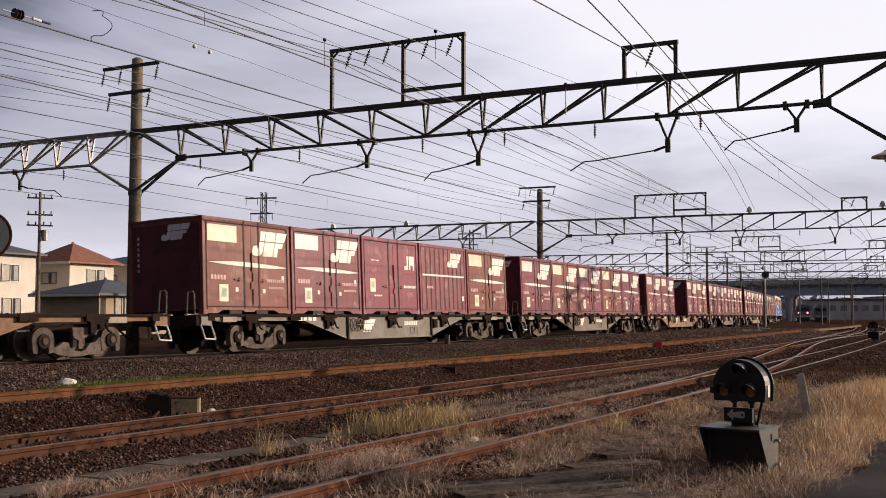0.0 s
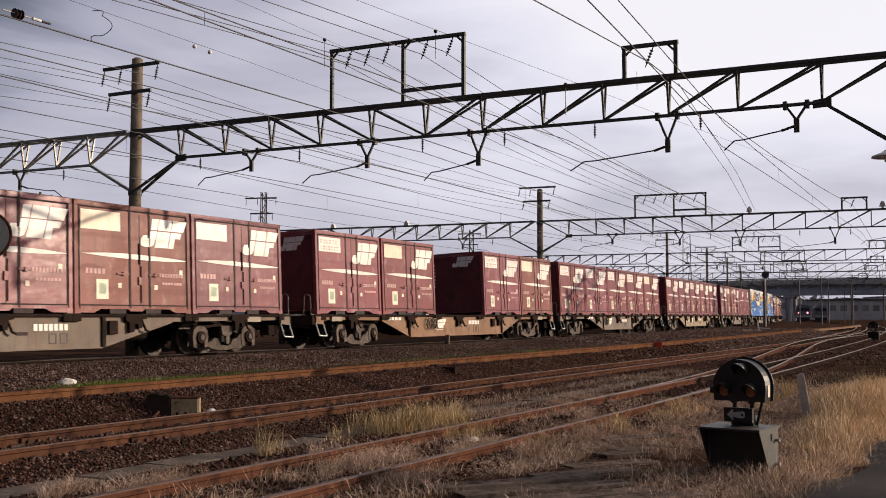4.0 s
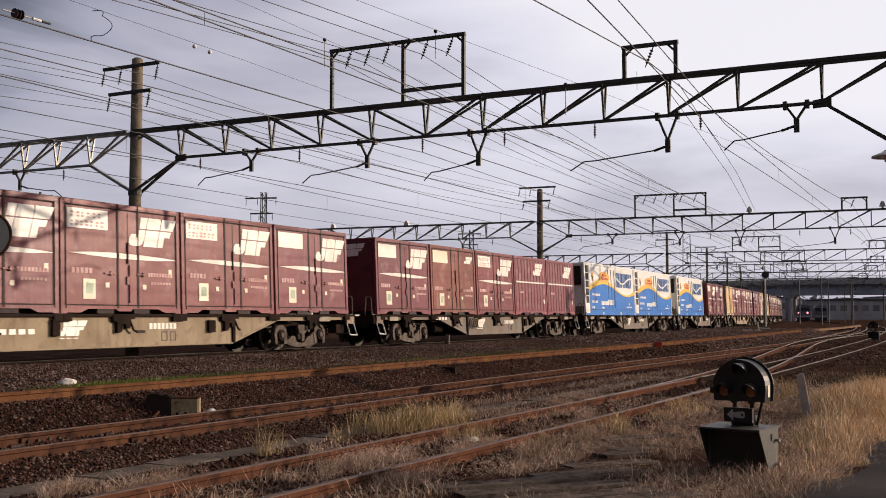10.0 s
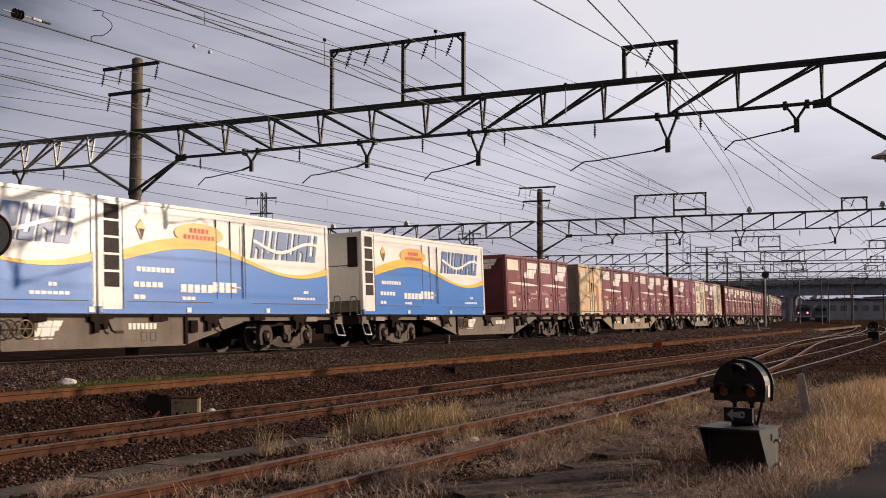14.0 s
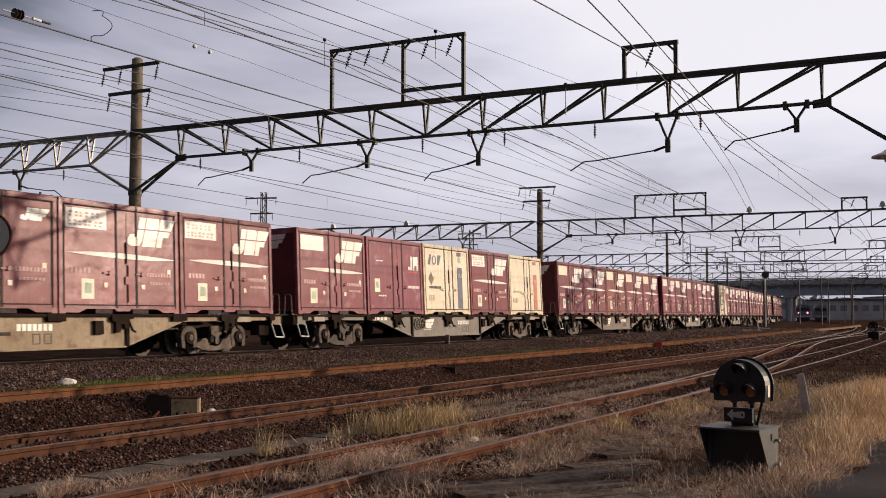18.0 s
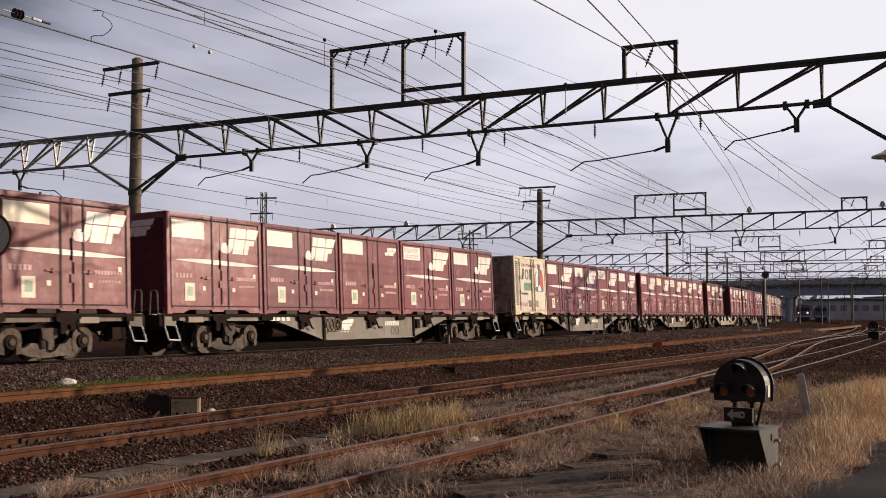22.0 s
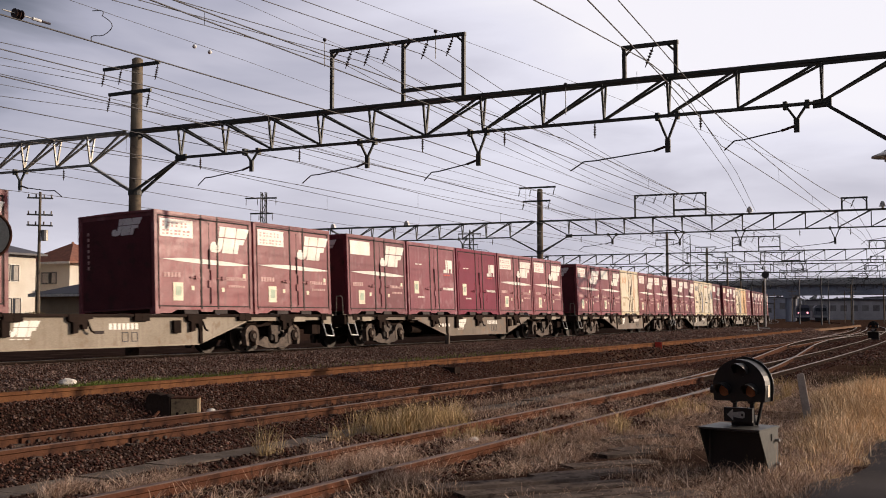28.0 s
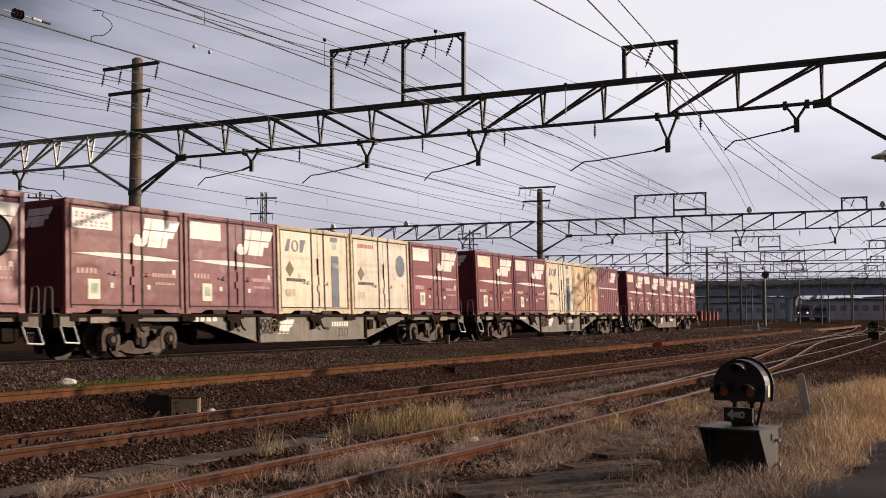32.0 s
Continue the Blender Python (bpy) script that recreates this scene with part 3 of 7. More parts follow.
GANTRIES = (4.1, 39.6, 75.6, 100.6, 123.0, 150.0)
for i, s in enumerate(GANTRIES):
    gantry(s, i == 0, 2.0 if i == 1 else 0.0, 1.0 if i < 2 else 0.7)


def wire(name, pts, r, label):
    cu = bpy.data.curves.new(name, "CURVE")
    cu.dimensions, cu.bevel_depth, cu.bevel_resolution = "3D", r, 1
    sp = cu.splines.new("POLY")
    sp.points.add(len(pts) - 1)
    for p, c in zip(sp.points, pts):
        p.co = (*c, 1)
    cu.materials.append(WIRE)
    return tagged(new(name, cu), label, "wire", "overhead wires")


SUPPORTS = (-64.0, -30.0) + GANTRIES + (186.0,)


def line_wire(o, z, sag, r, label, stagger=0.0, o_far=None, z_far=None, name="overhead_wire", fall=None, swing=0.0):
    """fall, swing: how a wire drops and drifts sideways, metre by metre, on its way back from the near gantry."""
    pts = []
    for k, (a, b) in enumerate(zip(SUPPORTS[:-1], SUPPORTS[1:])):
        for i in range(8):
            f = i / 8
            s = a + (b - a) * f
            off = stagger * (1 if k % 2 else -1) * (1 - 2 * f)
            go = float(np.clip((s - 4.1) / 35.5, 0, 1))
            far = 0.0 if o_far is None else (o_far - o) * go
            low = 0.0 if z_far is None else (z_far - z) * go
            back = max(0.0, 4.1 - s)
            if back and (fall is not None or swing):
                pts.append((*spot(s, o - swing * min(back, 30)), z - (fall or 0.0) * min(back, 30)))
            else:
                pts.append((*spot(s, o + off + far), z + low - sag * 4 * f * (1 - f)))
    return wire(name, pts, r, label)


TRACK_WIRES = ((-9.3, 4.83, 5.5), (-3.7, 4.8, 5.43), (-0.02, 4.7, 5.34), (3.95, 4.7, 5.33), (8.04, 4.92, 5.35), (11.93, 4.94, 5.44))
for o, zc, zm in TRACK_WIRES:
    drift = -0.085 if o > 11 else 0.0
    if 8 < o < 9:
        line_wire(o, zc, 0.03, 0.0095, "contact wire of the overhead line", 0.0, name="contact_wire", fall=0.008, swing=-0.03)
    else:
        line_wire(o, zc, 0.03, 0.0095, "contact wire of the overhead line", 0.1, name="contact_wire", fall=0.02 if drift else None, swing=drift * 1.25)
    line_wire(o, zm, 0.26, 0.0095, "carrier wire of the overhead line", 0.0, name="messenger_wire", swing=drift)
for o, fall in ((1.43, 0.060), (2.02, 0.066), (2.6, 0.065), (3.88, 0.0553), (4.56, 0.0548)):
    line_wire(o, 8.0, 0.42, 0.0095, "feeder wire on the gantry's top frame", 0, o - 1.35, 7.55, "feeder_wire", fall)
line_wire(10.13, 7.1, 0.4, 0.013, "thick feeder wire on a small top frame", 0, 11.5, 6.95, "feeder_wire", 0.0555)
for o, z, fall in ((-7.46, 8.29, 0.0525), (-6.74, 8.28, 0.0431), (-5.27, 8.29, 0.0417), (-7.12, 7.41, 0.0705), (-5.66, 7.41, 0.0154)):
    line_wire(o, z, 0.4, 0.0095, "high wire on the pole's crossarms", 0, name="distribution_wire", fall=fall)
line_wire(2.96, 6.05, 0.1, 0.014, "thick anchored wire high over the tracks", 0, name="anchor_wire")
for o, z, fall in ((-2.0, 8.47, -0.0036), (-1.86, 10.1, -0.0001), (-1.9, 6.44, 0.0433)):
    line_wire(o, z, 0.15, 0.006, "thin high wire along the tracks", 0, name="thin_wire", fall=fall)
wire("thin_wire", [(-2.1 - 10.72 * f, 25.5 - 15.36 * f, 8.6) for f in (0.9, 0.5, 0.0, -0.5, -1.0, -2.0)], 0.006, "thin high wire crossing over the gantry")
for k in (0.0, 0.35):
    wire("cross_wire", [(*spot(4.1 + (39.6 - 4.1) * f, 10.5 + k + (6.1 - 10.5) * f), 6.5 + 0.3 * f) for f in (0.0, 0.5, 1.0)], 0.010, "slanting wire from gantry to gantry")


def droppers():
    for o, zc, zm in TRACK_WIRES[1:]:
        for a, b in zip(SUPPORTS[1:4], SUPPORTS[2:5]):
            for f in (0.2, 0.4, 0.6, 0.8):
                s = a + (b - a) * f
                x, y = spot(s, o)
                wire("dropper", [(x, y, zm - 0.26 * 4 * f * (1 - f)), (x, y, zc)], 0.004, "thin dropper between carrier and contact wire")


droppers()

# ---------------------------------------------------------------- containers
CL, CW, CH = 3.715, 2.45, 2.5
PITCH = 3.77


def decal(name, pts, mat, parent, y0, label="", x=CW / 2, t=0.006):
    """A thin painted or stuck-on shape on the near side: pts are (along, up) from the front lower corner."""
    return part(name, prism(B(), [(a - CL / 2 + y0, b) for a, b in pts], 0, x - 0.002, x + t), mat, parent, label)


def rect(a, b, c, d):
    return [(a, c), (b, c), (b, d), (a, d)]


def mark_three(parent, a, b, w, h, mat, x=CW / 2, y0=0.0, t=0.006, name="logo_shape"):
    """Three slanted blocks side by side, as a plain shape."""
    k = h * 0.28
    u = w / 3.2
    def sl(pts):
        return [(a + p + k * q / h, b + q) for p, q in pts]
    hook = [(u * -0.06, 0.26 * h), (u * -0.02, 0.10 * h), (u * 0.12, 0.02 * h), (u * 0.34, 0), (u * 0.72, 0.0), (u * 0.92, 0.07 * h), (u * 1.02, 0.20 * h), (u * 1.02, 0.57 * h), (u * 0.56, 0.57 * h), (u * 0.56, 0.30 * h), (u * 0.40, 0.30 * h), (u * 0.38, 0.40 * h), (u * 0.06, 0.40 * h)]
    mid = [(u * 1.07, 0.0), (u * 2.06, 0.0), (u * 2.06, 0.57 * h), (u * 1.07, 0.57 * h)]
    flag = [(u * 2.11, 0.0), (u * 2.52, 0.0), (u * 2.52, 0.36 * h), (u * 2.92, 0.36 * h), (u * 2.96, 0.57 * h), (u * 2.11, 0.57 * h)]
    caps = [[(u * 0.56, 0.61 * h), (u * 1.02, 0.61 * h), (u * 1.02, h), (u * 0.50, h)], [(u * 1.07, 0.61 * h), (u * 2.06, 0.61 * h), (u * 2.06, 0.90 * h), (u * 1.96, h), (u * 1.07, h)]]
    caps.append([(u * 2.11, 0.61 * h), (u * 3.06, 0.61 * h), (u * 3.2, h), (u * 2.11, h)])
    bm = B()
    for pts in (hook, mid, flag, *caps):
        prism(bm, [(p - CL / 2 + y0, q) for p, q in sl(pts)], 0, x - 0.002, x + t)
    return part(name, bm, mat, parent, "slanted pale blocks of a company mark")


def bars(parent, a, b, w, h, n, mat, x=CW / 2, y0=0.0):
    """Writing too small to read: short bars."""
    bm = B()
    u = w / n
    for i in range(n):
        prism(bm, [(p - CL / 2 + y0, q) for p, q in rect(a + u * i, a + u * (i + 0.72), b, b + h)], 0, x - 0.002, x + 0.005)
    return part("lettering", bm, mat, parent, "small pale writing")


def container_shell(c, paint, frame, roof, doors=True, ribbed=False):
    w, l, h = CW / 2, CL / 2, CH
    part("body", box(B(), -w + 0.02, w - 0.02, -l + 0.03, l - 0.03, 0.12, h - 0.06), paint, c, bevel=0.01)
    for y in (-1, 1):
        for x in (-1, 1):
            post = box(B(), *sorted((x * (w - 0.09), x * w)), *sorted((y * (l - 0.1), y * l)), 0.1, h - 0.03)
            box(post, *sorted((x * (w - 0.16), x * (w + 0.004))), *sorted((y * (l - 0.16), y * (l + 0.004))), 0.0, 0.12)
            part("corner_post", post, frame, c, bevel=0.012)
    part("roof", prism(B(), [(-w, h - 0.06), (w, h - 0.06), (w, h - 0.02), (0.0, h), (-w, h - 0.02)], 1, -l, l), roof, c)
    for x in (-1, 1):
        part("top_rail", box(B(), *sorted((x * (w - 0.06), x * (w + 0.003))), -l + 0.1, l - 0.1, h - 0.13, h - 0.03), frame, c, bevel=0.008)
        sill = [(-l + 0.16, 0.02), (-l + 0.55, 0.02), (-l + 0.75, 0.10), (-0.25, 0.10), (-0.2, 0.05), (0.2, 0.05), (0.25, 0.10), (l - 0.75, 0.10), (l - 0.55, 0.02), (l - 0.16, 0.02), (l - 0.16, 0.17), (-l + 0.16, 0.17)]
        part("bottom_sill", prism(B(), sill, 0, *sorted((x * (w - 0.07), x * (w + 0.003)))), frame, c)
        for a in ((-0.82, 0.32) if x > 0 else ()):
            part("fork_pocket", box(B(), *sorted((x * (w - 0.10), x * (w - 0.012))), a, a + 0.5, 0.0, 0.10), DARK, c)
    # end wall pressings; the red ones carry their shade as darker paint
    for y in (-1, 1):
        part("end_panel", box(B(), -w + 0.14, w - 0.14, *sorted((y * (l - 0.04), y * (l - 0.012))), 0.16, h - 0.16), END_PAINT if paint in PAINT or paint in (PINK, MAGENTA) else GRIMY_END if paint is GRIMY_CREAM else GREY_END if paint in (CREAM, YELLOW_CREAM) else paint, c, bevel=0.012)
    if doors:
        ya, yb = -l + 1.66, -l + 2.30
        part("door_seal", box(B(), w - 0.045, w - 0.018, -l + 0.085, l - 0.085, 0.17, h - 0.12), DARK, c, "dark rubber seal round the doors")
        for a, b in ((-l + 0.155, ya - 0.04), (ya + 0.04, yb - 0.04), (yb + 0.04, l - 0.17)):
            part("door_leaf", box(B(), w - 0.03, w - 0.004, a, b, 0.20, h - 0.165), paint, c, bevel=0.006)
        for y in (ya, yb):
            part("door_gasket", box(B(), w - 0.025, w + 0.006, y - 0.030, y + 0.030, 0.12, h - 0.025), DARK, c)
        part("door_seam", box(B(), w - 0.006, w - 0.001, (ya + yb) / 2 - 0.01, (ya + yb) / 2 + 0.01, 0.2, h - 0.2), DARK, c)
        part("locking_bar", tube(B(), (w + 0.012, (ya + yb) / 2 - 0.02, 1.14), (w + 0.012, (ya + yb) / 2 - 0.02, 1.62), 0.024, 8), DARK, c)
        part("locking_bar", tube(B(), (w + 0.008, (ya + yb) / 2 + 0.04, 0.25), (w + 0.008, (ya + yb) / 2 + 0.04, 1.1), 0.016, 8), frame, c)
        part("lock_case", box(B(), w - 0.004, w + 0.03, (ya + yb) / 2 - 0.06, (ya + yb) / 2 + 0.03, 0.66, 0.84), frame, c, bevel=0.012)
        for y in (ya - 0.22, yb + 0.16):
            hd = box(B(), w - 0.002, w + 0.03, y - 0.2, y + 0.16, 0.88, 0.915)
            part("door_handle", tube(hd, (w, y, 0.9), (w + 0.045, y, 0.9), 0.05, 8), frame, c)
    if ribbed:
        me = None
        for i in range(10):
            y = -l + 0.27 + i * (2 * l - 0.54) / 9
            if me is None:
                me = part("rib", prism(B(), [(w - 0.03, -0.155), (w + 0.0, -0.125), (w + 0.0, 0.125), (w - 0.03, 0.155)], 2, 0.18, h - 0.15), frame, c, at=pose(0, y, 0))
                first = me
            else:
                again(first, pose(0, y, 0), c)
        # strips between the ribs: groove shade painted in as darker red
        mg = None
        for i in range(9):
            y = -l + 0.27 + (i + 0.5) * (2 * l - 0.54) / 9
            if mg is None:
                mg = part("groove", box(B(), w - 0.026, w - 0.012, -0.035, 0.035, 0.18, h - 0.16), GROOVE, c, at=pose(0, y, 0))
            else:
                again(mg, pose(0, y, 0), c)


END_MARK = material("greyed_white_marking", (0.80, 0.76, 0.74), (0.68, 0.64, 0.62), 3, 0.6, 0, 0.02)


def end_mark(c, mat, big=False):
    """The pale company mark and a column of bars on the end that leads."""
    q = mark_three(c, 0.0, 0.0, 0.86, 0.40, mat)
    turn = pose(-0.12, -CL / 2, 0) @ pose(0, 0, 0, 0, 0, -90) @ pose(-CW / 2, CL / 2, 1.92)
    q.matrix_basis = turn
    bm = B()
    for i in range(7):
        box(bm, -0.92, -0.87, -CL / 2 - 0.004, -CL / 2 + 0.02, 1.15 + i * 0.14, 1.23 + i * 0.14)
    part("lettering", bm, PINK_MARK, c, "small faded writing up the end")


def jrf(paint, label_mat, pattern=False, stripe=True, small_logo=False, rib=False, words="", roof=None):
    c = thing("freight_container", pose(0, 0, -50), words or "red-brown steel freight container with white marks on a flat wagon", "container", "freight containers")
    container_shell(c, paint, paint, roof or paint, not rib, rib)
    if rib:
        mark_three(c, 2.15, 1.72, 1.05, 0.52, WHITE_MARK, x=CW / 2 + 0.003)
        decal("stripe", rect(0.2, 3.5, 1.36, 1.42), WHITE_MARK, c, 0, x=CW / 2 + 0.002)
        bars(c, 0.5, 0.92, 0.5, 0.09, 4, PINK_MARK, x=CW / 2 + 0.002)
        decal("tag", rect(3.3, 3.46, 0.5, 0.68), WHITE_MARK, c, 0, x=CW / 2 + 0.002)
    else:
        lab = decal("destination_label", rect(0.18, 1.36, 1.86, 2.29), label_mat, c, 0, "blank pale rectangle")
        if pattern:
            bm = B()
            rnd = random.Random(4)
            for r in range(2):
                x0 = 0.27
                while x0 < 1.2:
                    for k in range(2):
                        dx, z0 = rnd.uniform(0.05, 0.11), 1.91 + r * 0.19 + k * 0.075
                        prism(bm, [(p - CL / 2, q) for p, q in rect(x0, x0 + dx, z0, z0 + rnd.uniform(0.03, 0.055))], 0, CW / 2 + 0.003, CW / 2 + 0.008)
                    x0 += rnd.uniform(0.13, 0.18)
            part("lettering", bm, PINK_MARK, lab, "rows of unreadable block writing")
        if small_logo:
            mark_three(c, 2.75, 1.92, 0.7, 0.26, WHITE_MARK)
        else:
            mark_three(c, 2.0, 1.56, 1.42, 0.68, WHITE_MARK)
        if stripe:
            bm = B()
            for pts in ([(0.2, 1.32), (0.9, 1.275), (1.62, 1.25), (1.62, 1.37), (0.9, 1.36)], [(1.70, 1.248), (2.26, 1.238), (2.26, 1.355), (1.70, 1.368)], [(2.34, 1.236), (3.0, 1.242), (3.55, 1.272), (3.55, 1.285), (3.0, 1.325), (2.34, 1.352)]):
                prism(bm, [(p - CL / 2, q) for p, q in pts], 0, CW / 2 - 0.002, CW / 2 + 0.006)
            part("stripe", bm, WHITE_MARK, c, "tapering white stripe")
        card = decal("data_plate", rect(0.62, 0.98, 0.32, 0.76), CREAM_MARK, c, 0, "pale data plate with a green blot")
        decal("green_blot", [(0.70, 0.44), (0.9, 0.44), (0.92, 0.66), (0.72, 0.68)], GREEN_MARK, card, 0, "", CW / 2 + 0.004)
        bars(c, 0.3, 0.88, 0.62, 0.12, 5, PINK_MARK)
        bars(c, 2.62, 0.86, 0.85, 0.09, 9, PINK_MARK)
        bars(c, 2.72, 0.68, 0.7, 0.06, 7, PINK_MARK)
        for a, b in ((1.28, 0.58), (2.45, 0.56), (3.32, 0.94)):
            decal("tag", rect(a, a + 0.11, b, b + 0.11), CREAM_MARK, c, 0)
    end_mark(c, END_MARK)
    return c


def jr_plain(paint=None, words="plain rose-red steel freight container with a small white letter mark"):
    paint = paint or PINK
    c = thing("freight_container", pose(0, 0, -50), words, "container", "freight containers")
    container_shell(c, paint, paint, paint)
    k = decal("logo_shape", [(2.72, 1.50), (3.0, 1.50), (3.0, 1.97), (2.90, 1.97), (2.90, 1.62), (2.72, 1.62)], WHITE_MARK, c, 0, "small white company mark")
    decal("logo_shape", [(3.06, 1.50), (3.16, 1.50), (3.16, 1.66), (3.32, 1.66), (3.32, 1.50), (3.42, 1.50), (3.42, 1.97), (3.06, 1.97)], WHITE_MARK, k, 0)
    decal("data_plate", rect(0.45, 0.78, 0.72, 1.15), CREAM_MARK, c, 0, "pale data plate")
    decal("green_blot", rect(0.52, 0.70, 0.85, 1.05), GREEN_MARK, c, 0, "", CW / 2 + 0.004)
    bars(c, 2.65, 0.88, 0.85, 0.09, 9, WHITE_MARK)
    bars(c, 0.55, 1.72, 0.55, 0.03, 2, WHITE_MARK)
    bars(c, 2.75, 1.4, 0.5, 0.04, 3, RED_MARK)
    bars(c, 0.7, 0.58, 0.5, 0.05, 4, WHITE_MARK)
    end_mark(c, PINK_MARK)
    return c


def three_shapes(c, a, b, h, mat):
    """A slanted bar, a ring and a tapered bar: a plain company mark."""
    u = h * 1.1
    k = decal("logo_shape", [(a + 0.05 * u, b), (a + 0.50 * u, b), (a + 0.74 * u, b + h), (a + 0.42 * u, b + h)], mat, c, 0, "dark company mark of three plain shapes")
    pts_o = [(a + 1.3 * u + 0.42 * u * math.cos(t), b + 0.48 * h + 0.46 * h * math.sin(t)) for t in np.linspace(0.02, 2 * math.pi, 22)]
    pts_i = [(a + 1.3 * u + 0.26 * u * math.cos(t), b + 0.48 * h + 0.36 * h * math.sin(t)) for t in np.linspace(2 * math.pi, 0.02, 22)]
    decal("logo_shape", pts_o + pts_i, mat, k, 0)
    decal("logo_shape", [(a + 1.92 * u, b), (a + 2.2 * u, b), (a + 2.66 * u, b + h), (a + 1.96 * u, b + h)], mat, k, 0)
    return k


def words_on(c, text, size, a, b, mat, label):
    """Readable words on the near side, in the built-in font."""
    cu = bpy.data.curves.new("words", "FONT")
    cu.body, cu.size, cu.extrude = text, size, 0.003
    tmp = new("words", cu)
    dg = bpy.context.evaluated_depsgraph_get()
    me = bpy.data.meshes.new_from_object(tmp.evaluated_get(dg))
    bpy.data.objects.remove(tmp)
    me.materials.clear()
    me.materials.append(mat)
    ob = new("lettering", me)
    ob.parent = c
    ob.matrix_basis = Matrix.Translation((CW / 2 + 0.003, a - CL / 2, b)) @ Matrix(((0, 0, 1, 0), (1, 0, 0, 0), (0, 1, 0, 0), (0, 0, 0, 1)))
    ob["label"] = label
    return ob


OLIVE_MARK = material("dark_olive_marking", (0.20, 0.13, 0.05), (0.15, 0.10, 0.04), 4, 0.5, 0, 0.02)
PALE_RED = material("sun_bleached_red_marking", (0.66, 0.36, 0.20), (0.70, 0.48, 0.28), 4, 0.5, 0, 0.02)
PALE_INK = material("worn_grey_marking", (0.56, 0.45, 0.28), (0.50, 0.38, 0.24), 4, 0.5, 0, 0.02)


def jot(kind):
    c = thing("freight_container", pose(0, 0, -50), {"blue": "cream freight container with a dark mark and slate-blue band", "red": "cream freight container with a dark mark and orange band", "round": "weathered cream container with an olive diamond and grey round mark", "old": "faded cream freight container, orange sun glow in its colour, with worn orange band", "thin": "yellow-cream freight container with faded red marks and thin stripes"}[kind], "container", "freight containers")
    container_shell(c, YELLOW_CREAM if kind == "old" else GRIMY_CREAM if kind == "round" else CREAM, CREAM_FRAME, CREAM_FRAME)
    if kind in ("blue", "red"):
        if kind == "blue":
            three_shapes(c, 0.32, 1.76, 0.36, BLUE_MARK)
        band = BLUE_MARK if kind == "blue" else ORANGE_MARK
        decal("colour_band", rect(2.70, 3.10, 0.22, 1.74), band, c, 0, "upright colour band")
        decal("colour_patch", rect(2.68, 3.05, 2.16, 2.30), band, c, 0)
        if kind == "blue":
            decal("green_blot", [(2.78, 1.92), (2.98, 1.92), (3.02, 2.06), (2.88, 2.16), (2.76, 2.06)], GREEN_MARK, c, 0)
        words_on(c, "19A", 0.235, 2.705, 1.36, WHITE_MARK, "pale figures 19A on the band")
    if kind in ("blue", "round"):
        decal("diamond_mark", [(0.36, 1.26), (0.56, 1.04), (0.76, 1.26), (0.56, 1.50)], OLIVE_MARK, c, 0, "dark diamond mark")
    if kind == "round":
        decal("round_mark", [(3.1 + 0.30 * math.cos(t), 1.60 + 0.36 * math.sin(t)) for t in np.linspace(0, 2 * math.pi, 18)[:-1]], BLUE_MARK, c, 0)
        bars(c, 0.4, 2.08, 1.0, 0.12, 8, ORANGE_MARK)
    if kind == "old":
        decal("colour_band", rect(2.72, 3.08, 0.2, 1.5), ORANGE_MARK, c, 0, "worn orange band")
        bars(c, 0.3, 1.9, 1.0, 0.2, 4, CREAM_MARK)
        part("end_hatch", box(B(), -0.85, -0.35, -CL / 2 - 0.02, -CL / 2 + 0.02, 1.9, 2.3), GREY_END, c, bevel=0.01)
    if kind == "thin":
        three_shapes(c, 0.3, 1.76, 0.34, PALE_RED)
        for a in (2.62, 2.80):
            decal("stripe", rect(a, a + 0.07, 0.2, 2.3), PALE_RED, c, 0, "thin faded red stripe")
    bars(c, 0.4, 0.92, 0.95, 0.09, 9, INK if kind in ("blue", "round") else PALE_INK)
    bars(c, 0.35, 0.5, 0.5, 0.2, 3, PALE_INK)
    return c


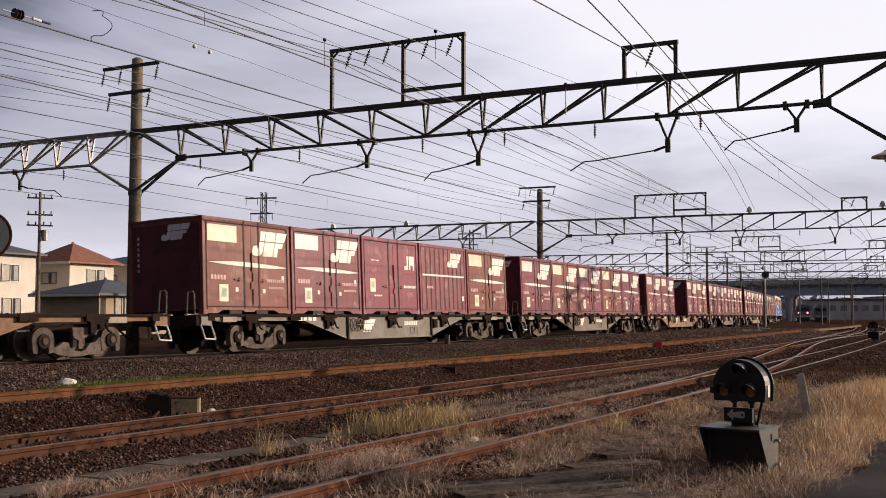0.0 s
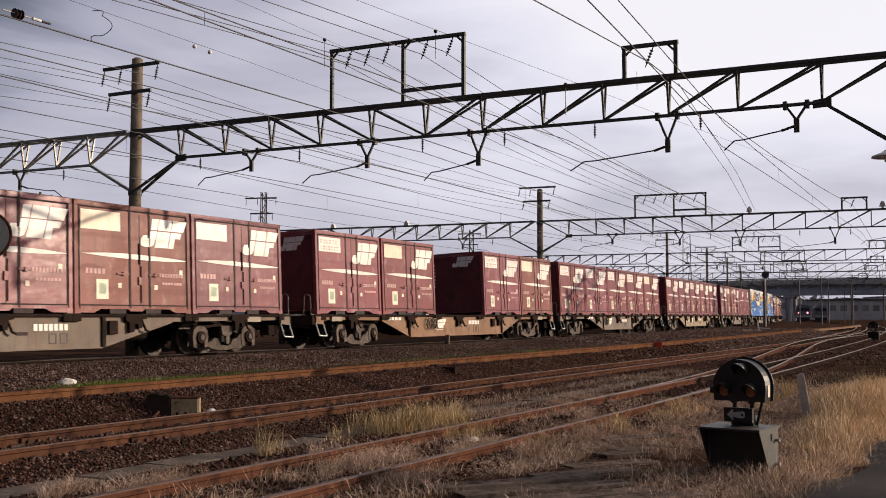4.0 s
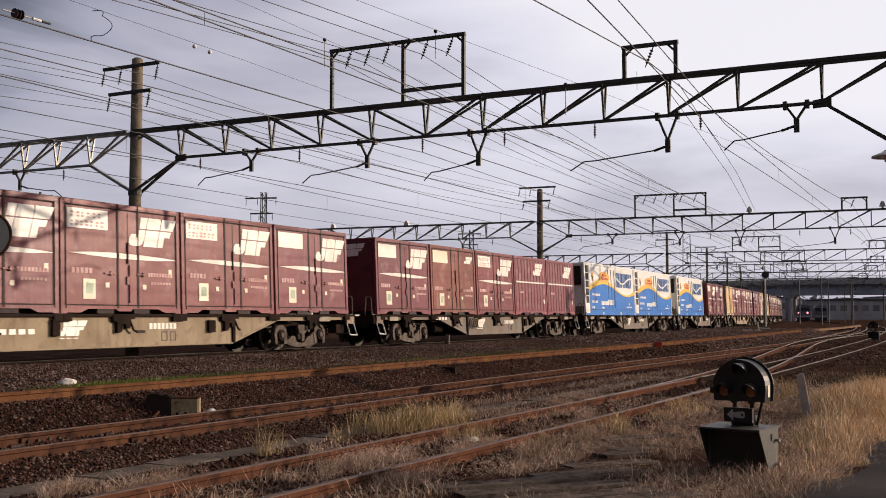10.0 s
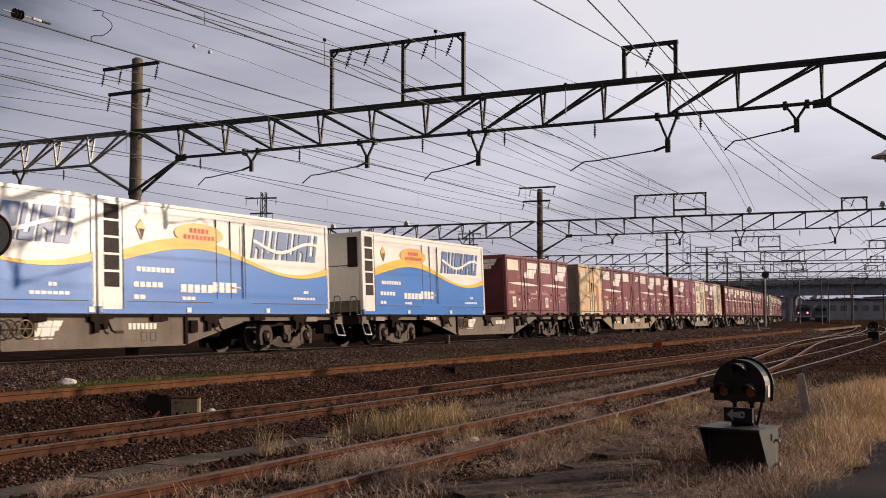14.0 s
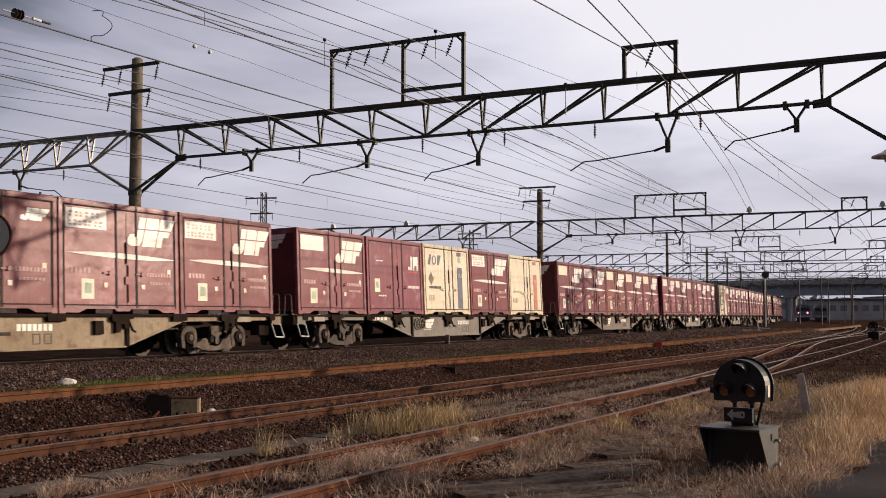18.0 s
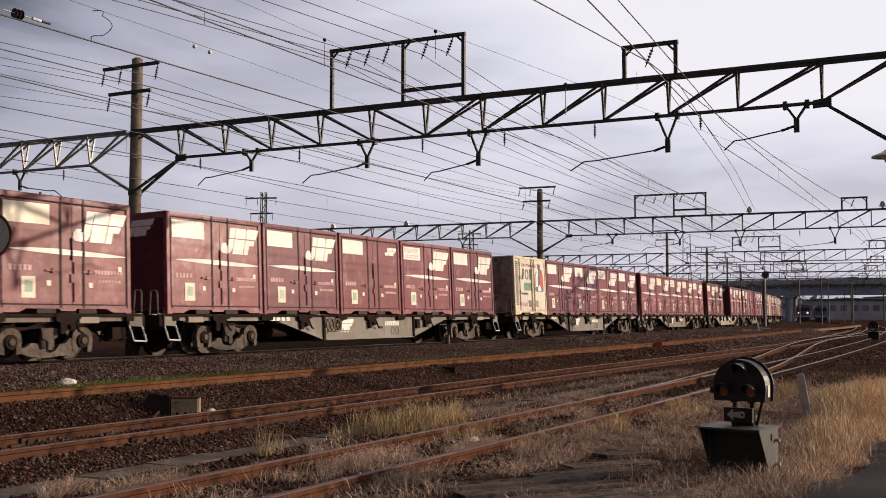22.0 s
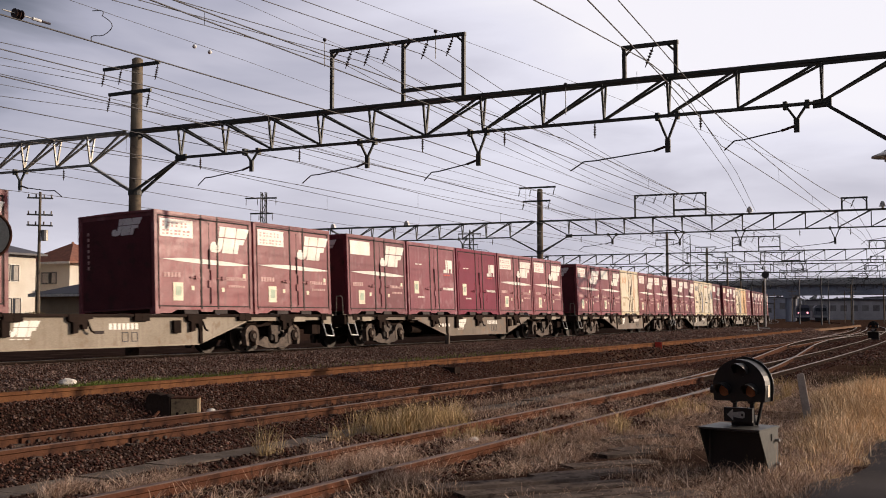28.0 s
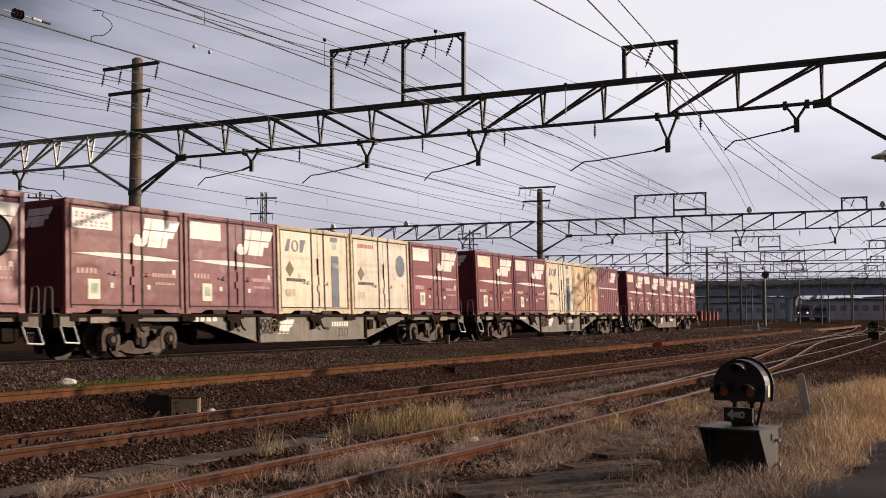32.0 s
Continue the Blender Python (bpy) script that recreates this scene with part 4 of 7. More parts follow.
def cool_box():
    c = thing("freight_container", pose(0, 0, -50), "cream insulated cool container with louvres and double doors", "container", "freight containers")
    w, l, h = CW / 2, CL / 2, CH + 0.05
    container_shell(c, GRIMY_CREAM, CREAM_FRAME, CREAM_FRAME, doors=False)
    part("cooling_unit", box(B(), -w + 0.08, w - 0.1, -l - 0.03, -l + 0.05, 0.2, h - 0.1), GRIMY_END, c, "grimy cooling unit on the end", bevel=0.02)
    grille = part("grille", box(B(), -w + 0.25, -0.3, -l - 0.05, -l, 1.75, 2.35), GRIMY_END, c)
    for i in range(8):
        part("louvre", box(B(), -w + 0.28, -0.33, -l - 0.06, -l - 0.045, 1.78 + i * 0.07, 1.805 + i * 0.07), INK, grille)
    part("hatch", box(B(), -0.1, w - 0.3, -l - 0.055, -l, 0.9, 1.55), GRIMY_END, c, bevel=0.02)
    lv = None
    for i in range(22):
        z = 0.42 + i * 0.085
        if lv is None:
            lv = part("louvre", box(B(), w - 0.01, w + 0.004, -0.12, 0.12, 0, 0.045), INK, c, at=pose(0, -l + 0.32, z))
        else:
            again(lv, pose(0, -l + 0.32, z), c)
    for a, b in ((0.62, 2.02), (2.06, 3.5)):
        part("door_leaf", box(B(), w - 0.02, w + 0.012, a - l, b - l, 0.2, h - 0.18), GRIMY_CREAM, c, bevel=0.012)
    for y in (1.9, 2.2):
        bar = part("locking_bar", tube(B(), (w + 0.04, y - l, 0.14), (w + 0.04, y - l, h - 0.14), 0.022, 8), CREAM_FRAME, c)
        for z in (0.3, 1.2, 2.2):
            part("bar_guide", box(B(), w, w + 0.06, y - l - 0.05, y - l + 0.05, z - 0.05, z + 0.05), CREAM_FRAME, bar)
    for a in (1.5, 2.25):
        part("lock_case", box(B(), w, w + 0.03, a - l, a - l + 0.36, 0.34, 0.62), GRIMY_END, c, bevel=0.01)
    for y in (0.6, 3.52):
        for z in (0.4, 0.9, 1.5, 2.1):
            part("hinge", tube(B(), (w + 0.02, y - l, z), (w + 0.02, y - l, z + 0.14), 0.025, 6), CREAM_FRAME, c)
    X = w + 0.012
    words_on(c, "COOL CONTAINER", 0.19, 0.8, 2.05, RED_MARK, "red words COOL CONTAINER").matrix_basis.translation.x = X + 0.004
    three_shapes(c, 0.72, 1.5, 0.46, INK).matrix_basis = pose(0.014, 0, 0)
    decal("green_label", rect(1.05, 1.92, 1.04, 1.36), material("deep_green_plate", (0.05, 0.17, 0.11), (0.12, 0.25, 0.17), 6, 0.4), c, 0, "deep green plate", X)
    def round_top(a, b, c, d):
        """A bottle-like outline, wide below and narrow above."""
        m, w2 = (a + b) / 2, (b - a) / 2
        return [(m - w2, c), (m + w2, c), (m + w2, c + 0.5 * (d - c)), (m + 0.8 * w2, c + 0.68 * (d - c)), (m + 0.4 * w2, c + 0.78 * (d - c)), (m + 0.35 * w2, d), (m - 0.35 * w2, d), (m - 0.4 * w2, c + 0.78 * (d - c)), (m - 0.8 * w2, c + 0.68 * (d - c)), (m - w2, c + 0.5 * (d - c))]
    for pts, m in ((round_top(2.36, 3.34, 1.02, 2.22), BLUE_MARK), (round_top(2.40, 2.86, 1.22, 2.02), WHITE_MARK), (round_top(2.68, 3.04, 1.06, 2.2), BLUE_MARK), (round_top(2.88, 3.30, 1.22, 1.98), RED_MARK), (round_top(2.62, 3.0, 1.04, 1.3), WHITE_MARK)):
        decal("picture_shape", pts, m, c, 0, "plain patch of a painted picture", X)
        X += 0.006
    bars(c, 0.7, 0.86, 0.8, 0.08, 9, INK, w + 0.014)
    bars(c, 0.7, 0.36, 0.7, 0.16, 5, PINK_MARK, w + 0.014)
    return c


def wave(a):
    """The height of the blue film's edge along the reefer's side."""
    return 1.30 + 0.30 * math.sin((a - 0.6) / 8.6 * 2 * math.pi * 0.98 - 0.35)


def reefer():
    c = thing("refrigerated_container", pose(0, 0, -50), "long white and blue refrigerated container with a yellow wave", "container", "long refrigerated containers")
    L, w, h = 9.22, CW / 2, 2.62
    l = L / 2
    part("body", box(B(), -w + 0.02, w - 0.02, -l + 0.1, l, 0.16, h), RUN_WHITE, c, bevel=0.02)
    part("base_rail", box(B(), w - 0.06, w + 0.004, -l, l, 0.0, 0.16), RUN_BLUE, c, bevel=0.01)
    part("base_rail", box(B(), -w, -w + 0.06, -l, l, 0.0, 0.16), RUN_BLUE, c, bevel=0.01)
    part("roof_edge", box(B(), w - 0.05, w + 0.006, -l, l, h - 0.07, h + 0.01), RUN_WHITE, c, bevel=0.008)
    for y in (-l, l - 0.12):
        for x in (-w, w - 0.1):
            part("corner_post", box(B(), x, x + 0.104, y, y + 0.12, 0.0, h), RUN_WHITE, c, bevel=0.01)
    # the cooling unit on the leading end
    unit = part("cooling_unit", box(B(), -w + 0.1, w - 0.12, -l + 0.0, -l + 0.12, 0.45, h - 0.08), RUN_WHITE, c, "white cooling unit with panel joints", bevel=0.02)
    part("unit_joint", box(B(), -w + 0.12, w - 0.14, -l - 0.006, -l + 0.02, 1.55, 1.575), INK, unit)
    part("unit_fan", box(B(), w - 0.50, w - 0.16, -l - 0.05, -l + 0.02, 1.5, 2.45), DARK, unit, "black fan opening", bevel=0.06)
    part("unit_badge", box(B(), -0.25, 0.0, -l - 0.008, -l + 0.02, 1.25, 1.45), RUN_ORANGE, unit)
    part("unit_panel", box(B(), -0.9, -0.62, -l - 0.012, -l + 0.02, 1.95, 2.15), RUN_WHITE, unit, bevel=0.01)
    part("end_skirt", box(B(), -w + 0.1, w - 0.1, -l + 0.02, -l + 0.12, 0.1, 0.45), GREY_SILL, c)
    # service ladder with dark openings
    lad = part("ladder", box(B(), w - 0.01, w + 0.008, -l + 0.12, -l + 0.72, 0.1, h - 0.08), RUN_WHITE, c, "white ladder panel with dark openings")
    hole = None
    for i in range(5):
        z = 0.60 + i * 0.385
        if hole is None:
            hole = part("opening", box(B(), w + 0.004, w + 0.014, -l + 0.17, -l + 0.64, 0, 0.33), DARK, lad, at=pose(0, 0, z))
        else:
            again(hole, pose(0, 0, z), lad)
    part("post_gap", box(B(), w + 0.002, w + 0.010, -l + 0.74, -l + 0.765, 0.1, h - 0.1), INK, c)
    # film: white above, a yellow band, blue below
    n, a0, a1 = 40, 0.78, L - 0.06
    xs = [a0 + (a1 - a0) * i / n for i in range(n + 1)]
    part("blue_film", prism(B(), [(a0 - l, 0.16)] + [(a1 - l, 0.16)] + [(a - l, wave(a)) for a in xs[::-1]], 0, w - 0.012, w + 0.004), RUN_BLUE, c, "bright blue film with a wavy edge")
    wid = lambda a: 0.13 + 0.10 * math.cos((a - 2.2) / 9.0 * 2 * math.pi)
    part("yellow_band", prism(B(), [(a - l, wave(a) + 0.006) for a in xs] + [(a - l, wave(a) + 0.05 + abs(wid(a))) for a in xs[::-1]], 0, w - 0.012, w + 0.004), RUN_YELLOW, c, "golden yellow wave band")
    X = w
    oval = [(3.42 + 0.92 * math.cos(t) - l, 1.98 + 0.27 * math.sin(t)) for t in np.linspace(0, 2 * math.pi, 25)[:-1]]
    ov = part("oval_mark", prism(B(), oval, 0, X - 0.012, X + 0.007), RUN_ORANGE, c, "orange oval mark")
    bm = B()
    for r, k in ((0, 8), (1, 5)):
        for i in range(k):
            a = 3.42 - k * 0.075 + i * 0.15 - l
            prism(bm, rect(a, a + 0.11, 1.84 + r * 0.16, 1.95 + r * 0.17), 0, X + 0.004, X + 0.011)
    part("lettering", bm, RED_MARK, ov, "red unreadable writing")
    part("diamond_mark", prism(B(), [(1.2 - l, 2.02), (1.38 - l, 1.72), (1.5 - l, 2.02), (1.36 - l, 2.2)], 0, X - 0.012, X + 0.006), RUN_ORANGE, c)
    part("diamond_mark", prism(B(), [(1.28 - l, 1.98), (1.38 - l, 1.74), (1.48 - l, 1.98)], 0, X + 0.002, X + 0.012), INK, c)
    # six slanted blocks
    a, k = 5.5, None
    for i, wd in enumerate((0.42, 0.42, 0.44, 0.40, 0.40, 0.44)):
        p = a + (0, 0.54, 1.08, 1.60, 2.08, 2.56)[i]
        b0, b1, sl = 1.50, 2.28, 0.18
        def S(u, v):
            return (p + u + sl * v - l, b0 + (b1 - b0) * v)
        e = wd
        shapes = [[S(0, 0), S(.13, 0), S(.13, .4), S(e - .13, .3), S(e - .13, 0), S(e, 0), S(e, 1), S(0, 1)]] if i % 2 == 0 else [[S(0, 0), S(e, 0), S(e, 1), S(e - .13, 1), S(e - .13, .22), S(.13, .22), S(.13, 1), S(0, 1)]]
        for pts in shapes:
            q = part("logo_shape", prism(B(), pts, 0, X - 0.012, X + 0.007), RUN_LETTER, k or c, "" if k else "grey-blue slanted blocks of a company mark")
            k = k or q
    curl = [(5.6 + 3.1 * i / 16, 1.86 - 0.16 * math.sin(2 * math.pi * (i / 16 - 0.12))) for i in range(17)]
    part("logo_wave", prism(B(), [(p - l, q + 0.045) for p, q in curl] + [(p - l, q - 0.045) for p, q in curl[::-1]], 0, X + 0.002, X + 0.011), RUN_WHITE, c, "white wave across the company mark")
    # side doors
    for y in (4.05, 4.62, 5.22):
        part("door_seam", box(B(), X - 0.01, X + 0.012, y - l, y - l + 0.022, 0.38, h - 0.22), INK, c)
    dl = part("door_latch", box(B(), X, X + 0.04, 4.68 - l, 5.0 - l, 0.66, 0.7), STEEL_PALE, c)
    part("latch_rod", tube(B(), (X + 0.03, 5.1 - l, 0.4), (X + 0.03, 5.1 - l, h - 0.3), 0.014, 6), STEEL_PALE, dl)
    for p, q, ww, hh, n in ((1.2, 0.98, 1.3, 0.11, 8), (1.1, 0.62, 1.0, 0.12, 5), (2.7, 0.52, 1.25, 0.2, 5), (3.9, 0.54, 1.0, 0.26, 4), (2.75, 0.34, 0.5, 0.08, 3), (7.4, 0.40, 1.1, 0.07, 7), (7.9, 0.58, 0.25, 0.08, 2), (1.1, 0.34, 0.4, 0.1, 2)):
        bm = B()
        u = ww / n
        for i in range(n):
            prism(bm, rect(p + u * i - l, p + u * (i + 0.78) - l, q, q + hh), 0, X - 0.002, X + 0.009)
        part("lettering", bm, RUN_WHITE, c, "white unreadable writing")
    for y in (2.9, 6.1, 9.0):
        part("lock_case", box(B(), X, X + 0.02, y - l, y - l + 0.16, 0.03, 0.15), RUN_WHITE, c, bevel=0.01)
    part("recess_line", box(B(), X, X + 0.012, 0.9 - l, 3.9 - l, 0.27, 0.29), INK, c)
    part("recess_line", box(B(), X, X + 0.012, 5.5 - l, 9.0 - l, 0.27, 0.29), INK, c)
    return c


# ---------------------------------------------------------------- flat wagons
DECK = 0.98
WR = 0.405


def bogie():
    """One two-axle bogie, under its wagon."""
    b = B()
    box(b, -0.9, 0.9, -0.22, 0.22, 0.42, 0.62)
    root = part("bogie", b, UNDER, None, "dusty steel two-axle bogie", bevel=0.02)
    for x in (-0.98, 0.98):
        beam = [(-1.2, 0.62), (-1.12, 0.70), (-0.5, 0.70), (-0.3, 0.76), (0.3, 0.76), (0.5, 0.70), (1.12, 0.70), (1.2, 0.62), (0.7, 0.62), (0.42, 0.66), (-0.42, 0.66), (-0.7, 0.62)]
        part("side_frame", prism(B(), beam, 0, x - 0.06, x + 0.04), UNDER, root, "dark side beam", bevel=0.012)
        # the cast bowl slung between the axle guards, deep at its two ends and thin in the middle
        low = [(-0.80, 0.30), (-0.66, 0.26), (-0.52, 0.30), (-0.40, 0.38), (-0.26, 0.36), (-0.18, 0.20), (0.10, 0.16), (0.22, 0.20), (0.34, 0.33), (0.50, 0.36), (0.62, 0.46), (0.80, 0.46), (0.86, 0.30), (0.80, 0.16), (0.62, 0.08), (0.34, 0.09), (0.10, 0.06), (-0.20, 0.06), (-0.50, 0.10), (-0.72, 0.18)]
        part("lower_bar", prism(B(), low, 0, x - 0.05, x + 0.07), DUSTY, root, "pale dusty bowed casting", bevel=0.012)
        for y in (-0.95, 0.95):
            s = 1 if y > 0 else -1
            ear = [(y - 0.26, 0.16), (y - 0.15, 0.14), (y - 0.15, 0.38)] + [(y + 0.15 * math.cos(a), 0.42 + 0.13 * math.sin(a)) for a in (2.4, 1.57, 0.74)] + [(y + 0.15, 0.38), (y + 0.15, 0.14), (y + 0.26, 0.16), (y + 0.29, 0.42)] + [(y + 0.29 * math.cos(a), 0.46 + 0.23 * math.sin(a)) for a in (0.5, 0.85, 1.2, 1.57, 1.94, 2.29, 2.64)] + [(y - 0.29, 0.42)]
            part("pedestal", prism(B(), ear, 0, x - 0.07, x + 0.085), DUSTY, root, "pale dusty rounded axle guard", bevel=0.012)
            ab = part("axle_box", tube(B(), (x * 0.98, y, 0.40), (x * 1.13, y, 0.40), 0.155, 12), UNDER, root, bevel=0.012)
            part("axle_cap", tube(B(), (x * 1.13, y, 0.40), (x * 1.16, y, 0.40), 0.075, 10), DUSTY, ab)
        for y in (-0.13, 0.09):
            part("spring", tube(B(), (x * 1.07, y, 0.27), (x * 1.07, y, 0.62), 0.075, 8), BOGIE, root)
        part("spring_plank", prism(B(), [(-0.24, 0.68), (-0.20, 0.46), (-0.06, 0.40), (-0.06, 0.22), (0.06, 0.22), (0.06, 0.42), (0.18, 0.48), (0.20, 0.68)], 0, *sorted((x * 1.10, x * 1.17))), DUSTY, root, "pale bolster end over the springs", bevel=0.012)
    for y in (-0.95, 0.95):
        b = B()
        tube(b, (-0.72, 0, 0), (0.72, 0, 0), 0.075, 10)
        for x in (-0.56, 0.56):
            s = 1 if x > 0 else -1
            tube(b, (x - 0.065, 0, 0), (x + 0.065, 0, 0), WR, 28)
            tube(b, (x - s * 0.065, 0, 0), (x - s * 0.095, 0, 0), WR + 0.028, 28)
            tube(b, (x + s * 0.065, 0, 0), (x + s * 0.10, 0, 0), 0.13, 12)
            for k in range(4):
                a = k * math.pi / 2
                tube(b, (x + s * 0.06, 0.24 * math.cos(a), 0.24 * math.sin(a)), (x + s * 0.075, 0.24 * math.cos(a), 0.24 * math.sin(a)), 0.05, 6)
        ws = part("wheelset", b, WHEEL, root, "worn steel wheels on an axle")
        rim = B()
        for x in (-0.56, 0.56):
            s = 1 if x > 0 else -1
            ring(rim, (x + s * 0.066, 0, 0), 0, WR - 0.022, 0.016, 28, 4)
        part("rim", rim, DUSTY, ws, "pale worn rim")
        ws.matrix_parent_inverse = pose(0, y, WR)
    return root


def wagon(sill_mat, label, flat=2.7, end=5.0, wheels=True):
    """flat, end: where the deep middle of the side sill stops, and where its slope does."""
    g = thing("flat_wagon", pose(0, 0, -50), label, "wagon", "container wagons")
    hl = 9.75
    belly = [(-hl, DECK - 0.02), (hl, DECK - 0.02), (hl, DECK - 0.165), (end, DECK - 0.19), (flat, 0.24), (-flat, 0.24), (-end, DECK - 0.19), (-hl, DECK - 0.165)]
    for x in (-1, 1):
        part("side_sill", prism(B(), belly, 0, *sorted((x * 1.14, x * 1.17))), sill_mat, g, "fish-belly side sill")
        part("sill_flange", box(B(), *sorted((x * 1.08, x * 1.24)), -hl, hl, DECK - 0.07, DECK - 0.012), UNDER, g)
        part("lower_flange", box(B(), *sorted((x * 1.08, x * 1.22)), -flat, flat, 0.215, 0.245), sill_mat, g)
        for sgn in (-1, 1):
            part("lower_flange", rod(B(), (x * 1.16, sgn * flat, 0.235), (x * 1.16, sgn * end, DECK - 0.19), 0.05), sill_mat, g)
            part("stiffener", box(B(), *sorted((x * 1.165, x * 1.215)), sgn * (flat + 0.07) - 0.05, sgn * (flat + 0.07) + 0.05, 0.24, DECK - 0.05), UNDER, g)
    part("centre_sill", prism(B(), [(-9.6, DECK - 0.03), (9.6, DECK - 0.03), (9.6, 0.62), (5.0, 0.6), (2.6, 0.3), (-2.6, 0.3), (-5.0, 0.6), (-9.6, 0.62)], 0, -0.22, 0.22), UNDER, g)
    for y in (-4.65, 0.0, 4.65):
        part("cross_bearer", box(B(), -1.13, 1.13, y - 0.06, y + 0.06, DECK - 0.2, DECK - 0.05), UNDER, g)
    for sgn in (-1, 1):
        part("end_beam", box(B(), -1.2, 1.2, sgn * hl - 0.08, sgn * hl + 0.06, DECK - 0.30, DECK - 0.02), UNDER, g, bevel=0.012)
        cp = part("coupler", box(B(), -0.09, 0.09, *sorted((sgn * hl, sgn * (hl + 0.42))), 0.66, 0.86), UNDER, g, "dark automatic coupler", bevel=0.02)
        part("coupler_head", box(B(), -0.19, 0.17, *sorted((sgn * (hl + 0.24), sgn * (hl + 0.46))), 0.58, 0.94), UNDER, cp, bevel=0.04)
        for x in (-0.5, 0.45):
            part("air_hose", bent(B(), [(x, sgn * hl, 0.72), (x, sgn * (hl + 0.2), 0.6), (x * 0.8, sgn * (hl + 0.36), 0.42), (x * 0.6, sgn * (hl + 0.45), 0.4)], 0.026), UNDER, g)
        ya, yb = sorted((sgn * (hl - 0.46), sgn * (hl - 0.06)))
        st = part("step", bent(B(), [(1.22, ya, 0.72), (1.27, ya + 0.1, 0.36), (1.27, yb + 0.1, 0.34), (1.22, yb, 0.70), (1.22, ya, 0.72)], 0.019), WHITE_RAIL, g, "white step hoop")
        part("step_bracket", box(B(), 1.16, 1.24, ya, yb, 0.70, DECK - 0.07), sill_mat, st, bevel=0.01)
        part("handrail", bent(B(), [(1.12, sgn * (hl - 0.3), 0.95), (1.12, sgn * (hl + 0.04), 0.98), (1.12, sgn * (hl + 0.05), 1.48), (1.08, sgn * (hl + 0.05), 1.54), (0.92, sgn * (hl + 0.05), 1.54), (0.86, sgn * (hl + 0.04), 0.88)], 0.017), GREY_SILL, g)
        br = bogie()
        br.parent = g
        br.matrix_basis = pose(0, sgn * 7.1, 0)
    for y in (-8.55, 8.1):
        part("plate_box", box(B(), 1.16, 1.235, y - 0.28, y + 0.28, DECK - 0.21, DECK - 0.075), PALE_SILL, g, "pale boxed plate on the sill", bevel=0.01)
    for i, y in enumerate((-9.3, -5.75, -5.5, -1.95, -1.7, 1.7, 1.95, 5.5, 5.75, 9.3)):
        part("twist_lock", box(B(), 1.16, 1.26, y - 0.12, y + 0.12, DECK - 0.17, DECK + 0.0), UNDER, g, bevel=0.02)
    for i in range(5):
        y = -7.54 + i * PITCH
        shape = [(y - 0.38, DECK - 0.02), (y + 0.30, DECK - 0.02), (y + 0.30, DECK - 0.12), (y + 0.14, DECK - 0.14), (y + 0.14, DECK - 0.34), (y + 0.02, DECK - 0.34), (y + 0.0, DECK - 0.24), (y - 0.1, DECK - 0.24), (y - 0.12, DECK - 0.42), (y - 0.26, DECK - 0.44), (y - 0.26, DECK - 0.2), (y - 0.38, DECK - 0.16)]
        part("clamp", prism(B(), shape, 0, 1.17, 1.26), UNDER, g)
        part("clamp_lever", bent(B(), [(1.24, y + 0.14, DECK - 0.15), (1.28, y + 0.22, DECK - 0.38), (1.28, y + 0.32, DECK - 0.42)], 0.026), UNDER, g)
    for y, r, mat in ((-2.55, 0.19, BOGIE), (-2.14, 0.18, SAND_SILL)) if wheels else ():
        hw = part("handbrake_wheel", ring(B(), (1.26, y, 0.66), 0, r, 0.017), mat, g)
        bm = B()
        for k in range(3):
            a = k * math.pi / 3
            tube(bm, (1.26, y + r * math.cos(a), 0.66 + r * math.sin(a)), (1.26, y - r * math.cos(a), 0.66 - r * math.sin(a)), 0.011, 5)
        part("spokes", bm, mat, hw)
    part("brake_gear", box(B(), 1.16, 1.25, -2.1, -1.9, 0.5, 0.85), UNDER, g, bevel=0.03)
    part("brake_gear", box(B(), 1.16, 1.25, 2.9, 3.15, 0.52, 0.82), UNDER, g, bevel=0.03)
    part("brake_cylinder", tube(B(), (0.75, -4.9, 0.5), (0.75, -4.2, 0.5), 0.15, 12), UNDER, g)
    part("valve_box", box(B(), 0.8, 1.1, 8.9, 9.3, 0.42, 0.68), UNDER, g, bevel=0.03)
    part("air_tank", tube(B(), (0.6, 3.4, 0.55), (0.6, 4.6, 0.55), 0.17, 12), UNDER, g)
    ls = mark_three(g, 0.0, 0.0, 0.78, 0.33, WHITE_MARK)
    ls.matrix_basis = pose(1.176 - CW / 2, -1.95 + CL / 2, 0.50)
    for a, n, zz, w in ((0.85, 7, 0.62, 0.95), (-5.35 if wheels else -3.4, 4, 0.79 if wheels else 0.55, 0.95), (-1.85, 3, 0.44, 0.55)):
        bm = B()
        for i in range(n):
            u = w / n
            box(bm, 1.168, 1.178, a + u * i, a + u * (i + 0.7), zz, zz + ((0.14 if n > 4 else 0.11) if n > 3 else 0.02))
        part("lettering", bm, WHITE_MARK, g, "small pale wagon markings")
    for a in (1.25, 1.55):
        out = rect(a, a + 0.2, 0.34, 0.56)
        hole = rect(a + 0.02, a + 0.18, 0.36, 0.54)
        bm = B()
        P = [[bm.verts.new((x, u, v)) for u, v in pts] for pts in (out, hole) for x in (1.168, 1.178)]
        for i in range(4):
            j = (i + 1) % 4
            for q, r in ((0, 1), (3, 2), (1, 3), (2, 0)):
                bm.faces.new((P[q][i], P[q][j], P[r][j], P[r][i]))
        part("stencil_square", bm, INK, g)
    part("lifting_slot", box(B(), 1.168, 1.18, 0.42, 0.7, 0.53, 0.6), DARK, g, bevel=0.005)
    return g


# ---------------------------------------------------------------- the train
def travel(t):
    return 8.67 * t + 0.0719 * t * t


